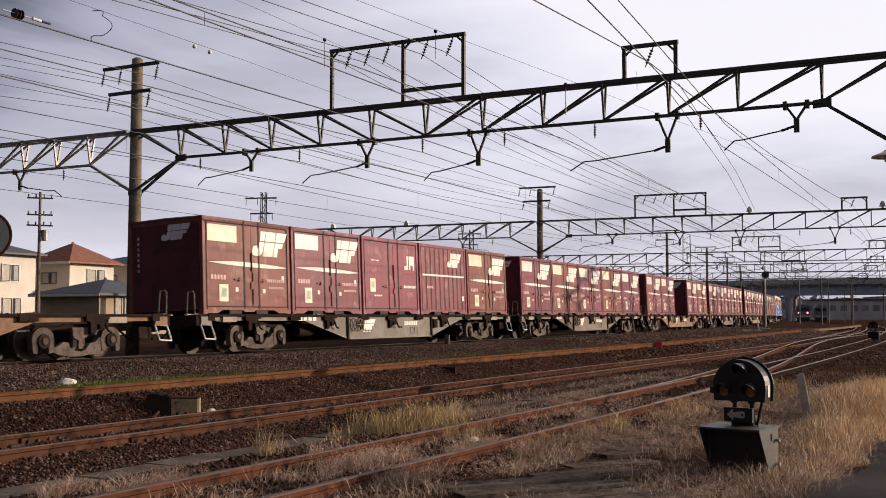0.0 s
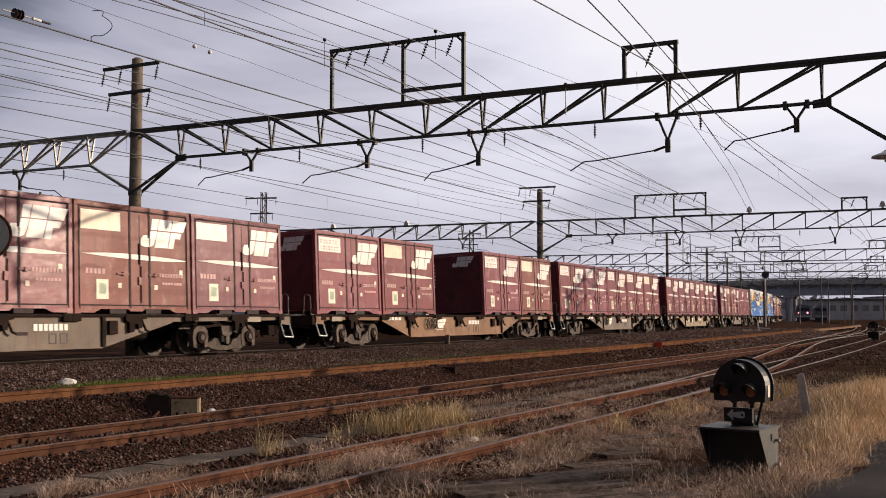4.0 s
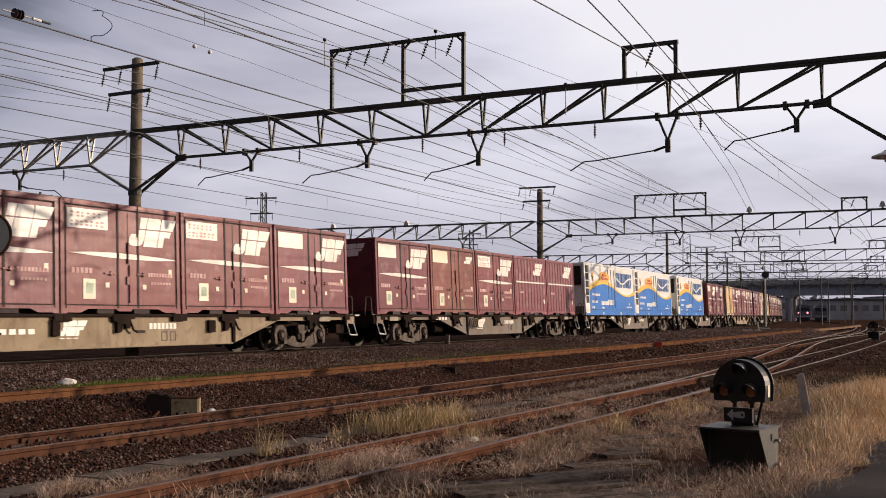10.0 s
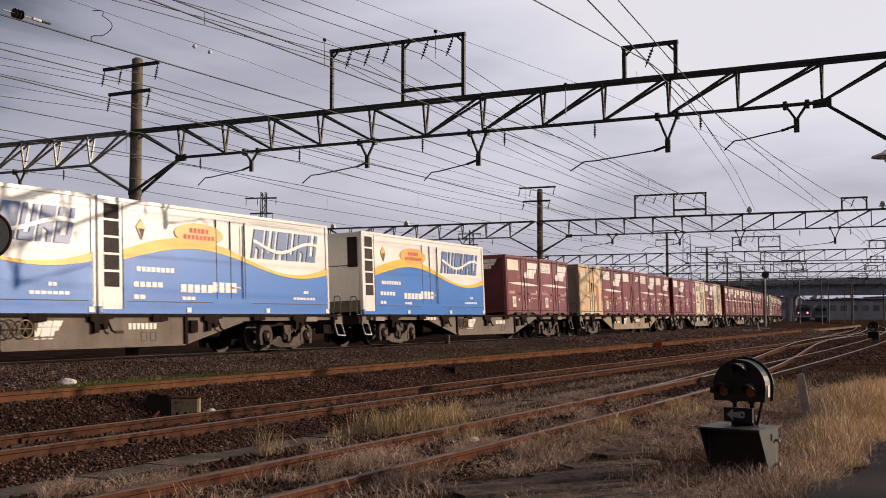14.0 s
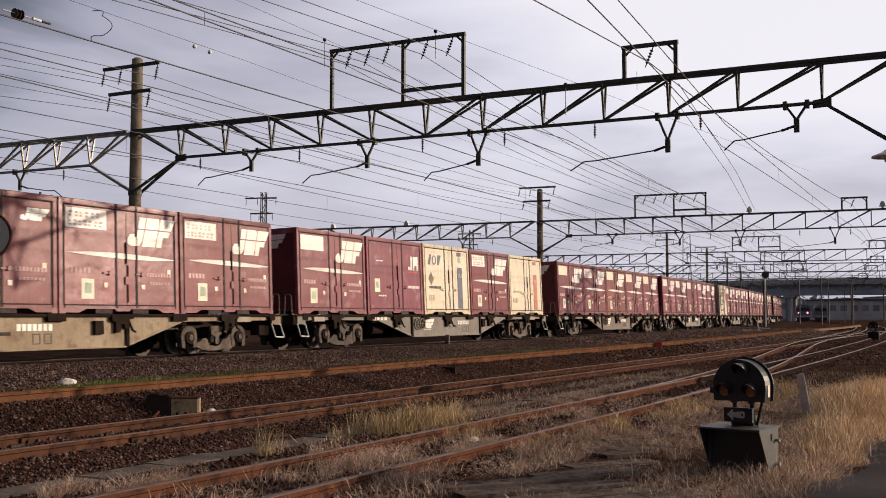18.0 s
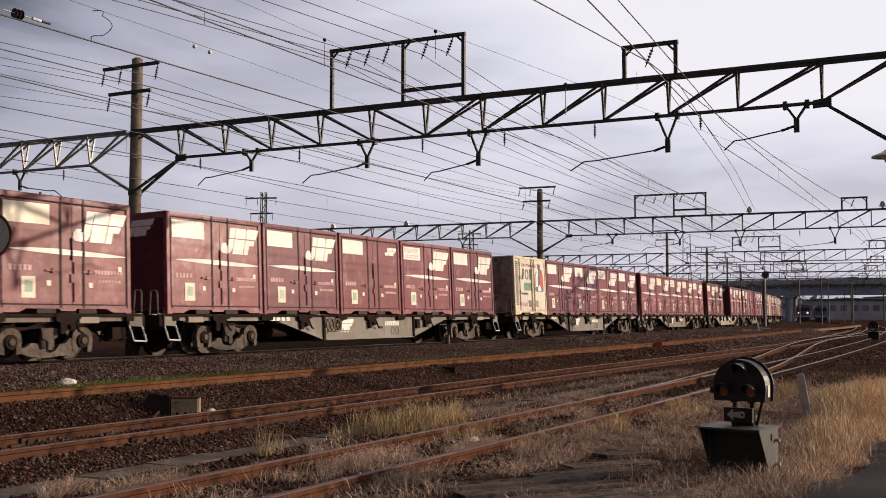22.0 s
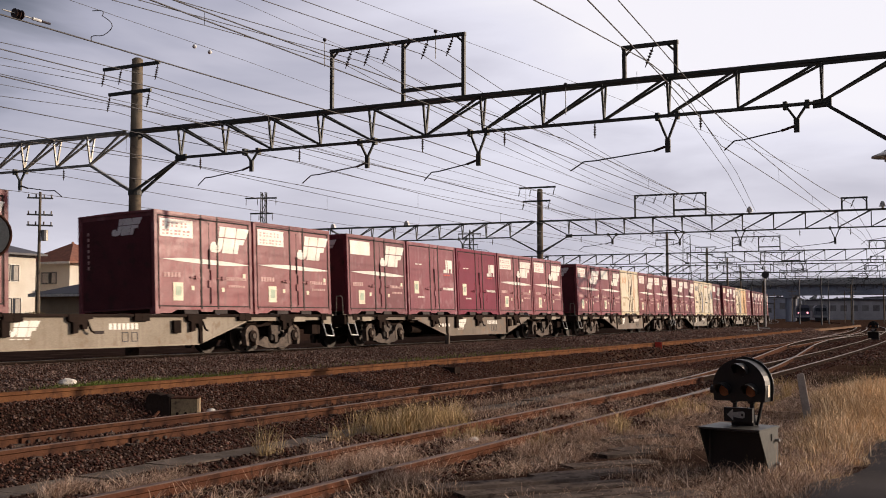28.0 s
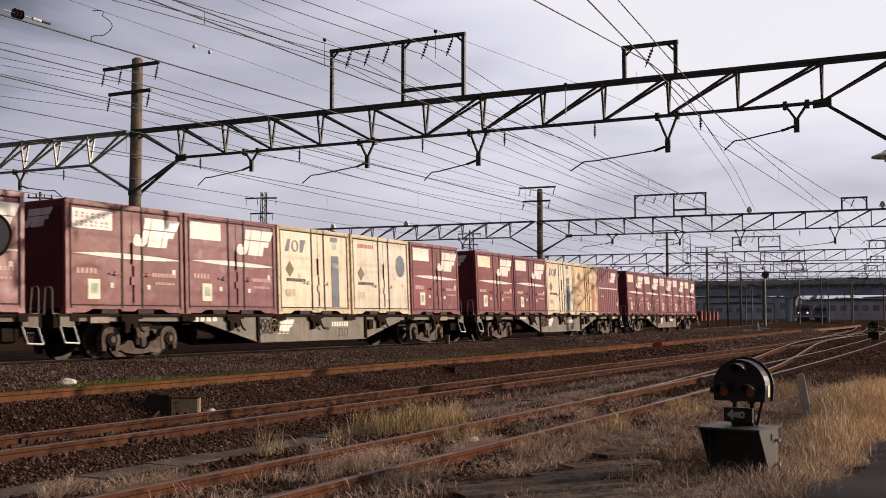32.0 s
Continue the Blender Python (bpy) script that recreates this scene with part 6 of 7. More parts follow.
grass("green_gold_grass", GREENISH, mixed, "green-gold grass tufts between the siding rails", (0.95, 0.3), 0.25)
low = []
for s in np.arange(-15, -1, 0.42):
    for o in np.arange(13.35, 16.1, 0.3):
        if noise.noise(Vector((s * 0.9, o * 1.3, 2))) > 0.06:
            low.append((s + rng.uniform(-0.2, 0.2), o + rng.uniform(-0.15, 0.15), 0.17, 0.11, 110, rng.uniform(0.07, 0.20), 0.0024))
for s in np.arange(-15, -4, 0.45):
    for o in (12.25, 12.6, 12.95, 11.3, 11.6):
        if noise.noise(Vector((s * 1.1, o * 1.7, 7))) > 0.0:
            low.append((s, o, 0.16, 0.12, 70, rng.uniform(0.10, 0.2), 0.0024))
for s in np.arange(-8, 6, 0.5):
    for o in (9.9, 10.3, 10.7, 11.2, 11.6):
        if noise.noise(Vector((s * 0.7, o * 1.4, 9))) > -0.1:
            low.append((s, o, 0.25, 0.16, 70, rng.uniform(0.10, 0.2), 0.003))
for s in np.arange(-14.2, -7.5, 0.22):
    for o in (15.5, 15.8, 16.05, 16.25):
        low.append((s, o + rng.uniform(-0.06, 0.06), 0.12, 0.06, 70, rng.uniform(0.08, 0.17), 0.0019))
for s in np.arange(-1, 6, 1.0):
    for o in (13.9, 14.5):
        low.append((s, o, 0.5, 0.3, 60, 0.12, 0.004))
# round feathery tufts
for i in range(200):
    s, o = rng.uniform(-15.4, -3.0), rng.uniform(11.3, 16.2)
    k = noise.noise(Vector((s * 0.7, o * 1.1, 31)))
    if k > -0.05 and min(abs(o - 12.08), abs(o - 13.147)) > 0.10:
        low.append((s, o, 0.055, 0.05, 120, 0.10 + 0.16 * k + 0.05 * rng.random(), 0.0015))
for s0, o0 in ((-10.8, 12.95), (-11.1, 13.45), (-10.1, 13.45), (-13.2, 13.3), (-12.8, 12.6), (-12.6, 12.4), (-14.5, 11.75), (-14.9, 11.45), (-14.2, 11.7), (-11.3, 12.9), (-12.2, 12.6), (-9.6, 13.5)):
    for i in range(7):
        low.append((s0 + rng.normal(0, 0.18), o0 + rng.normal(0, 0.10), 0.06, 0.05, 130, rng.uniform(0.12, 0.22), 0.0015))
grass("dead_grass", STRAW_DULL, low, "matted grey-brown dead grass over the ground", (1.9, 0.6))
litter = []
for s in np.arange(-15.4, 1, 0.4):
    for o in np.arange(11.3, 16.2, 0.3):
        k = 0.55 + noise.noise(Vector((s * 0.8, o * 1.2, 11)))
        if o < 13.3:
            k -= 0.25
        if k > 0.36:
            litter.append((s, o, 0.22, 0.16, int(210 * min(k, 1.0)), 0.035 + 0.04 * k, 0.0019))
for s in np.arange(-15, 5, 0.6):
    for o in (9.7, 10.2):
        if noise.noise(Vector((s * 0.8, o * 1.2, 15))) > 0.05:
            litter.append((s, o, 0.25, 0.16, 45, 0.05, 0.0022))
for s in np.arange(-13.2, -3, 0.14):
    edge_o = 16.33 - 0.30 * float(smooth_step(-10.6, -12.4, s))
    litter.append((s, edge_o + rng.uniform(-0.12, 0.04), 0.10, 0.06, 45, 0.075, 0.0019))
grass("grass_litter", STRAW_DULL, litter, "flattened straw litter over the dark ground", (7.0, 0.8))
green = [(-8.0, 5.1, 0.7, 0.22, 3200, 0.13, 0.003), (-6.4, 5.0, 0.8, 0.2, 2000, 0.11, 0.003), (-4.2, 4.5, 0.8, 0.2, 700, 0.1, 0.0025), (2.0, 4.4, 2.5, 0.25, 700, 0.1, 0.004), (9, 4.6, 3.5, 0.3, 800, 0.12, 0.006)]
grass("green_weeds", GREEN, green, "short green weeds along the rusty rail")

# ---------------------------------------------------------------- near the camera: a round sign and a hanging lamp


def round_sign():
    g = thing("round_sign", pose(-5.12, 12.0, G0, 0, 0, 8), "round grey-backed mirror sign with a brown rim on a post", "sign")
    b = B()
    ring(b, (0, 0, 2.22), 1, 0.262, 0.018, 32, 8)
    part("rim", b, RUST_DULL, g, "brown worn rim", smooth=True)
    part("disc", tube(B(), (0, -0.012, 2.22), (0, 0.03, 2.22), 0.25, 32, 0.20), material("grey_green_mirror_back", (0.30, 0.29, 0.25), (0.22, 0.21, 0.18), 5, 0.5), g, "dull grey-green disc")
    part("post", tube(B(), (-0.02, 0.06, -0.1), (-0.02, 0.06, 2.4), 0.035, 10), STEEL_PALE, g)


round_sign()


def yard_lamp():
    g = thing("yard_lamp", pose(7.52, 18.0, G0), "white enamel shade lamp on a bracket over the yard", "lamp")
    b = B()
    n = 20
    prof = [(0.02, 4.13), (0.06, 4.11), (0.13, 4.07), (0.26, 4.02), (0.27, 3.995), (0.25, 3.99)]
    rows = [[b.verts.new((r * math.cos(6.2832 * i / n), r * math.sin(6.2832 * i / n), z)) for i in range(n)] for r, z in prof]
    for p, q in zip(rows[:-1], rows[1:]):
        for i in range(n):
            b.faces.new((p[i], p[(i + 1) % n], q[(i + 1) % n], q[i]))
    part("shade", b, WHITE_RAIL, g, "white enamel shade", smooth=True)
    part("bulb", tube(B(), (0, 0, 3.92), (0, 0, 4.12), 0.06, 10), material("clear_bulb", (0.7, 0.68, 0.62), None, 5, 0.15), g)
    part("bracket", bent(B(), [(0, 0, 4.12), (0, 0, 4.35), (0.5, 0.1, 4.45), (1.0, 0.15, 4.3)], 0.022), STEEL_PALE, g)
    part("post", tube(B(), (1.02, 0.15, -0.1), (1.02, 0.15, 4.8), 0.07, 10), POLE, g)


yard_lamp()

# ---------------------------------------------------------------- houses beyond the line
TILE_DARK = material("dark_grey_roof_tile", (0.045, 0.045, 0.055), (0.07, 0.066, 0.07), 3, 0.5, 0, 0.3)
TILE_BROWN = material("red_brown_roof_tile", (0.26, 0.095, 0.05), (0.17, 0.065, 0.038), 3, 0.6, 0, 0.3)
WALL_CREAM = material("cream_house_render", (0.76, 0.70, 0.60), (0.68, 0.61, 0.51), 0.8, 0.9, 0, 0.2)
WALL_TAN = material("tan_house_render", (0.42, 0.33, 0.23), (0.34, 0.26, 0.18), 0.8, 0.9, 0, 0.2)
WALL_GREY = material("grey_house_boards", (0.22, 0.21, 0.21), (0.16, 0.15, 0.15), 0.8, 0.9, 0, 0.2)
PANE = material("window_glass", (0.04, 0.045, 0.055), None, 3, 0.08, 0, 0.0)
CURTAIN = material("pale_curtain", (0.5, 0.45, 0.4), (0.38, 0.34, 0.3), 6, 0.9, 0, 0.1)


def roof_mesh(w, d, z, rise, over, hip):
    b = B()
    x, y = w / 2 + over, d / 2 + over
    r = max(0.05, x - y) if hip else x
    c = [b.verts.new(p) for p in ((-x, -y, z), (x, -y, z), (x, y, z), (-x, y, z), (-r, 0, z + rise), (r, 0, z + rise), (-x, -y, z - 0.14), (x, -y, z - 0.14), (x, y, z - 0.14), (-x, y, z - 0.14))]
    for f in ((0, 1, 5, 4), (2, 3, 4, 5), (1, 2, 5), (3, 0, 4), (6, 9, 8, 7), (0, 6, 7, 1), (1, 7, 8, 2), (2, 8, 9, 3), (3, 9, 6, 0)):
        b.faces.new([c[i] for i in f])
    return b, x, y


def house(m, w, d, h, wall, tile, label, rise=1.6, hip=True, storeys=2, windows=()):
    g = thing("house", m, label, "house", "houses beyond the line")
    part("wall", box(B(), -w / 2, w / 2, -d / 2, d / 2, -0.4, h), wall, g)
    b, x, y = roof_mesh(w, d, h, rise, 0.6, hip)
    rf = part("roof", b, tile, g, "tiled roof with deep eaves")
    if storeys > 1:
        for sgn in (-1, 1):
            part("pent_roof", prism(B(), [(sgn * (d / 2), 2.95), (sgn * (d / 2 + 0.95), 2.62), (sgn * (d / 2 + 0.95), 2.5), (sgn * (d / 2), 2.6)], 0, -w / 2 - 0.3, w / 2 + 0.3), tile, g)
    part("ridge", tube(B(), (-(max(0.05, x - y) if hip else x), 0, h + rise), ((max(0.05, x - y) if hip else x), 0, h + rise + 0.001), 0.12, 6), tile, rf)
    part("fascia", box(B(), -x, x, -y - 0.02, -y + 0.02, h - 0.2, h - 0.02), WHITE_RAIL, rf)
    for face, u, z, ww, hh in windows:
        wn = part("window", box(B(), -ww / 2, ww / 2, -0.05, 0.05, 0, hh), PANE, g, "sliding window with pale curtains", at=(pose(u, -d / 2, z) if face == 0 else pose(w / 2, u, z, 0, 0, 90)))
        for a, bb, c, e in ((-ww / 2 - 0.06, ww / 2 + 0.06, -0.06, 0.0), (-ww / 2 - 0.06, ww / 2 + 0.06, hh, hh + 0.06), (-ww / 2 - 0.06, -ww / 2, 0, hh), (ww / 2, ww / 2 + 0.06, 0, hh), (-0.025, 0.025, 0, hh)):
            part("window_frame", box(B(), a, bb, -0.09, 0.03, c, e), STEEL_PALE, wn)
        part("curtain", box(B(), -ww / 2 + 0.05, -0.1, -0.056, -0.052, 0.05, hh - 0.05), CURTAIN, wn)
        part("curtain", box(B(), ww * 0.2, ww / 2 - 0.03, -0.056, -0.052, 0.05, hh - 0.05), CURTAIN, wn)
    return g


HW = ((1, -2.0, 3.5, 2.0, 1.4), (1, 1.6, 3.6, 1.5, 1.2), (1, -1.6, 0.7, 2.2, 1.7), (1, 1.8, 0.9, 1.6, 1.4), (0, 0.0, 3.6, 1.5, 1.1), (0, -1.2, 0.9, 1.4, 1.3))
house(pose(-36.0, 80, 0, 0, 0, -27), 6.8, 8.0, 5.7, WALL_CREAM, TILE_DARK, "cream two-storey house with dark grey tiled roof", 1.4, True, 2, HW)
house(pose(-31.8, 92, 0, 0, 0, -27), 4.6, 5.0, 5.5, WALL_CREAM, TILE_BROWN, "cream two-storey house with red-brown hipped roof", 1.75, True, 2, ((1, 0.4, 3.5, 1.9, 1.4), (1, 0.4, 0.8, 1.8, 1.5), (0, 0.0, 3.7, 1.6, 0.9)))
house(pose(-28.4, 103, 0, 0, 0, -27), 8.0, 9.5, 5.7, WALL_CREAM, TILE_DARK, "cream house with dark low roof behind the line", 1.3, True, 2, HW)
house(pose(-23.9, 76, 0, 0, 0, -27), 5.4, 6.6, 2.5, WALL_TAN, TILE_DARK, "low tan house with dark tiled roof", 1.1, True, 1, ((1, 1.4, 0.9, 1.8, 1.2), (1, -1.2, 0.8, 1.2, 1.5)))
house(pose(-44.5, 84, 0, 0, 0, -27), 8.0, 7.0, 5.4, WALL_TAN, TILE_DARK, "tan two-storey house with dark roof", 1.4, True, 2, HW)
house(pose(-14.5, 112, 0, 0, 0, -27), 8.0, 9.0, 5.6, WALL_CREAM, TILE_BROWN, "cream house with brown tiled roof", 1.5, True, 2, HW)


def utility_pole(m, h, label):
    g = thing("utility_pole", m, label, "pole", "utility poles")
    part("pole", tube(B(), (0, 0, -0.4), (0, 0, h), 0.13, 10, 0.08), POLE, g)
    for i, z in enumerate((h - 0.4, h - 1.5, h - 2.2)):
        part("crossarm", box(B(), -0.8, 0.8, -0.05, 0.05, z - 0.05, z + 0.05), STEEL_GREEN, g)
        for x in (-0.7, -0.25, 0.25, 0.7):
            part("insulator", tube(B(), (x, 0, z + 0.05), (x, 0, z + 0.25), 0.05, 6), INSULATOR, g)
    part("transformer", tube(B(), (0.32, -0.1, h - 3.2), (0.32, -0.1, h - 2.5), 0.22, 10), STEEL_PALE, g)


def hedge(m, w, d, h, label):
    """A garden hedge: twigs inside, leaves in clumps with an uneven top."""
    g = thing("hedge", m, label, "hedge", "garden hedges")
    n = 5000
    x, y = rng.uniform(-w / 2, w / 2, n), rng.uniform(-d / 2, d / 2, n)
    top = h * (0.72 + 0.2 * np.sin(x * 2.1) + 0.12 * np.sin(x * 5.3 + 1))
    c = np.stack([x, y, np.sqrt(rng.random(n)) * top], 1)
    V = c[:, None] + rng.uniform(-0.11, 0.11, (n, 3, 3))
    tagged(cloud_mesh("leaves", V.reshape(-1, 3), np.arange(3 * n).reshape(-1, 3), SCRUB, "stuff", "dark dusty leaves", "", g), kind="stuff")
    for i in range(7):
        u = -w / 2 + w * (i + 0.5) / 7
        part("stem", tube(B(), (u, 0, -0.3), (u + 0.15, 0.1, h * 0.7), 0.05, 6, 0.02), SLEEPER, g)


hedge(pose(-27.4, 70, -0.2, 0, 0, -27), 4.2, 1.4, 1.5, "dark dusty garden hedge before the houses")
hedge(pose(-32.4, 70, -0.2, 0, 0, -27), 4.0, 1.2, 1.5, "low dark garden hedge beside the line")
utility_pole(pose(-26.4, 70, -0.3, 0, 0, 20), 9.4, "tall utility pole with crossarms beside the houses")


def lattice_tower(m, h, w, label, arms=True):
    g = thing("lattice_tower", m, label, "tower", "lattice towers")
    for x in (-1, 1):
        for y in (-1, 1):
            part("leg", rod(B(), (x * w, y * w, -0.4), (x * w * 0.7, y * w * 0.7, h), 0.07), STEEL_GREEN, g)
    n = int(h / 0.9)
    b = B()
    for i in range(n):
        z0, z1 = h * i / n, h * (i + 1) / n
        k = 1 if i % 2 else -1
        for y in (-1, 1):
            rod(b, (k * w * 0.85, y * w * 0.85, z0), (-k * w * 0.85, y * w * 0.85, z1), 0.045)
    tagged(part("bracing", b, STEEL_GREEN, g), kind="stuff")
    if arms:
        for z, a in ((h - 0.5, 1.25), (h - 1.8, 0.9)):
            ar = part("crossarm", box(B(), -a * 1.3, a * 0.9, -0.06, 0.06, z - 0.06, z + 0.06), STEEL_GREEN, g)
            for x in (-a * 1.25, -a * 0.45, a * 0.85):
                bb = B()
                insulator(bb, (x, 0, z - 0.06), 0.55, 0.05)
                part("insulator", bb, INSULATOR, ar)


lattice_tower(pose(-15.1, 90, 0, 0, 0, -10), 11.4, 0.26, "dark steel lattice pole with crossarms beyond the line")
lattice_tower(pose(3.4, 128, 0, 0, 0, -10), 11.3, 0.3, "dark steel lattice pole with crossarms, farther off")
lattice_tower(pose(45.5, 200, 0, 0, 0, -10), 16, 0.9, "far steel lattice tower", False)

# ---------------------------------------------------------------- far end of the yard


def signal_mast(x, y, h, label):
    g = thing("signal_mast", pose(x, y, -0.3), label, "signal", "signal masts")
    part("mast", tube(B(), (0, 0, 0), (0, 0, h), 0.07, 8), WHITE_RAIL, g)
    hd = part("signal_head", tube(B(), (0, -0.2, h - 0.75), (0, -0.08, h - 0.75), 0.32, 18), BLACK_PAINT, g, "round black signal board")
    part("lens", tube(B(), (0, -0.24, h - 0.6), (0, -0.2, h - 0.6), 0.1, 10), INK, hd)
    part("ladder", box(B(), -0.15, 0.15, 0.12, 0.15, 0.3, h - 1.2), STEEL_GREEN, g)
    part("base_box", box(B(), -0.3, 0.3, -0.2, 0.2, -0.1, 0.35), CONCRETE, g, bevel=0.02)


signal_mast(27.9, 93.0, 5.6, "white signal mast with a round black head")


def light_engine(m, body_mat, label, lamps):
    g = thing("locomotive", m, label, "locomotive", "waiting locomotives")
    w, L = 1.42, 14.0
    prof = [(-w, 0.9), (w, 0.9), (w, 2.9), (w - 0.18, 3.45), (w - 0.7, 3.75), (-w + 0.7, 3.75), (-w + 0.18, 3.45), (-w, 2.9)]
    part("body", prism(B(), prof, 1, 0.0, L), body_mat, g, bevel=0.06)
    part("cab_window", box(B(), -1.15, 1.15, -0.03, 0.02, 2.35, 3.1), PANE, g, "dark cab windscreen", bevel=0.04)
    part("window_pillar", box(B(), -0.05, 0.05, -0.05, 0.0, 2.3, 3.15), body_mat, g)
    part("front_band", box(B(), -w - 0.005, w + 0.005, -0.025, 0.3, 1.15, 1.42), material("grey_white_band", (0.4, 0.4, 0.4), None, 4, 0.5), g)
    part("skirt", box(B(), -1.3, 1.3, 0.05, 0.5, 0.25, 0.9), BLACK_PAINT, g, bevel=0.05)
    part("pantograph", bent(B(), [(-0.6, 3, 3.75), (-0.6, 4.0, 4.4), (-0.7, 3.2, 5.0), (0.7, 3.2, 5.0), (0.6, 4.0, 4.4), (0.6, 3, 3.75)], 0.05), STEEL_GREEN, g)
    for y in (2.2, 4.6, 9.4, 11.8):
        for x in (-0.55, 0.55):
            part("wheel", tube(B(), (x - 0.06, y, 0.55), (x + 0.06, y, 0.55), 0.55, 16), WHEEL, g)
    for x in (-0.88, 0.88):
        part("headlight", tube(B(), (x, -0.08, 2.0), (x, 0.02, 2.0), 0.20 if lamps else 0.12, 12), lamps or PANE, g, "glowing pinkish head lamp" if lamps else "")
    return g


GLOW = bpy.data.materials.new("glowing_lamp")
GLOW.use_nodes = True
GLOW.node_tree.nodes["Principled BSDF"].inputs["Emission Color"].default_value = (1.0, 0.30, 0.36, 1)
GLOW.node_tree.nodes["Principled BSDF"].inputs["Emission Strength"].default_value = 2.2
ENGINE_BLUE = material("dark_blue_grey_engine_paint", (0.10, 0.105, 0.14), (0.08, 0.08, 0.105), 1, 0.45)
ENGINE_GREY = material("grey_engine_paint", (0.14, 0.145, 0.165), (0.11, 0.115, 0.13), 1, 0.5)
light_engine(pose(77.4, 231, -0.3, 0, 0, -17), ENGINE_BLUE, "dark blue electric locomotive with pink-white lamps lit", GLOW)
light_engine(pose(85.4, 243, -0.3, 0, 0, -17), ENGINE_GREY, "grey freight vehicle standing beside the locomotive", None)
for x0, y0 in ((77.4, 231), (85.4, 243)):
    for k in (-0.55, 0.55):
        a = radians(17)
        b = B()
        p0 = (x0 + k * math.cos(a) - 60 * math.sin(a), y0 - k * math.sin(a) - 60 * math.cos(a), -0.27)
        rod(b, p0, (x0 + k * math.cos(a) + 80 * math.sin(a), y0 - k * math.sin(a) + 80 * math.cos(a), -0.27), 0.12)
        tagged(new("rail", mesh_of("rail", b, RUST_DULL)), "distant rusty rail under the locomotives", "rail", "rails in the yard")


def overpass():
    m = pose(96, 262, 0, 0, 0, -27)
    g = thing("road_overpass", m, "long grey concrete road bridge across the far yard", "bridge")
    # girder and pier colour is lightened and blued to include the haze
    grey = material("blue_grey_bridge_paint", (0.36, 0.385, 0.46), (0.29, 0.31, 0.37), 0.3, 0.7)
    pale = material("pale_bridge_concrete", (0.50, 0.49, 0.48), (0.40, 0.39, 0.38), 0.3, 0.9)
    part("girder", box(B(), -95, 70, -0.5, 0.5, 6.2, 8.6), grey, g, "painted steel girder")
    part("deck", box(B(), -95, 70, -1.3, 9, 8.6, 9.2), pale, g)
    part("parapet", box(B(), -95, 70, -1.3, -1.1, 9.2, 10.0), pale, g)
    part("girder", box(B(), -95, 70, 7.5, 8.5, 6.2, 8.6), grey, g)
    first = None
    for i in range(80):
        x = -94 + i * 2.05
        if first is None:
            first = part("bracket", prism(B(), [(-1.25, 8.6), (-0.5, 8.6), (-0.5, 7.7)], 0, -0.12, 0.12), grey, g, at=pose(x, 0, 0))
        else:
            again(first, pose(x, 0, 0), g)
    for z in (10.35, 10.75):
        part("railing", box(B(), -95, 70, -1.25, -1.17, z - 0.05, z + 0.05), STEEL_PALE, g)
    post = None
    for i in range(56):
        x = -94 + i * 2.95
        if post is None:
            post = part("railing_post", box(B(), -0.05, 0.05, -1.26, -1.16, 10.0, 10.8), STEEL_PALE, g, at=pose(x, 0, 0))
        else:
            again(post, pose(x, 0, 0), g)
    for x in (-82, -48, -11.3, 22, 50):
        for y in (0.5, 7.5):
            part("pier", tube(B(), (x, y, -0.5), (x, y, 6.2), 0.9, 14), grey, g)
        part("pier_cap", box(B(), x - 1.2, x + 1.2, -0.6, 8.6, 5.5, 6.2), grey, g, bevel=0.1)


overpass()


def far_block(x, y, w, d, h, mat, n, label):
    g = thing("warehouse", pose(x, y, -0.3, 0, 0, -12), label, "building", "far sheds")
    part("wall", box(B(), -w / 2, w / 2, -d / 2, d / 2, 0, h), mat, g)
    part("roof", prism(B(), [(-w / 2 - 0.4, h), (w / 2 + 0.4, h), (w / 2 + 0.4, h + 0.2), (0, h + 1.0), (-w / 2 - 0.4, h + 0.2)], 1, -d / 2 - 0.4, d / 2 + 0.4), TILE_DARK, g)
    for i in range(n):
        u = -w / 2 + w * (i + 0.5) / n
        part("window", box(B(), u - w / n * 0.3, u + w / n * 0.3, -d / 2 - 0.05, -d / 2 + 0.05, h * 0.45, h * 0.75), WALL_GREY, g)


# far shed walls: distance haze is part of these pale greys
SHED_GREY = material("dark_grey_cladding", (0.40, 0.415, 0.48), (0.28, 0.29, 0.34), 0.2, 0.9)
SHED_TAN = material("dull_tan_cladding", (0.46, 0.44, 0.45), (0.32, 0.31, 0.32), 0.2, 0.9)
for x, y, w, dd, h, mat, n in ((118, 430, 26, 14, 6, SHED_GREY, 7), (150, 400, 30, 14, 7, SHED_TAN, 8), (200, 440, 50, 16, 9, SHED_GREY, 10), (86, 460, 30, 14, 7, SHED_TAN, 6), (20, 430, 36, 12, 7, SHED_TAN, 7), (140, 520, 60, 20, 10, SHED_GREY, 12), (-20, 420, 30, 12, 7, SHED_TAN, 6), (-60, 380, 34, 12, 7, SHED_GREY, 6), (-100, 330, 30, 12, 8, SHED_TAN, 6), (-75, 250, 26, 12, 7, SHED_TAN, 6)):
    far_block(x, y, w, dd, h, mat, n, "long grey far shed beyond the yard" if mat is SHED_GREY else "pale far shed beyond the yard")


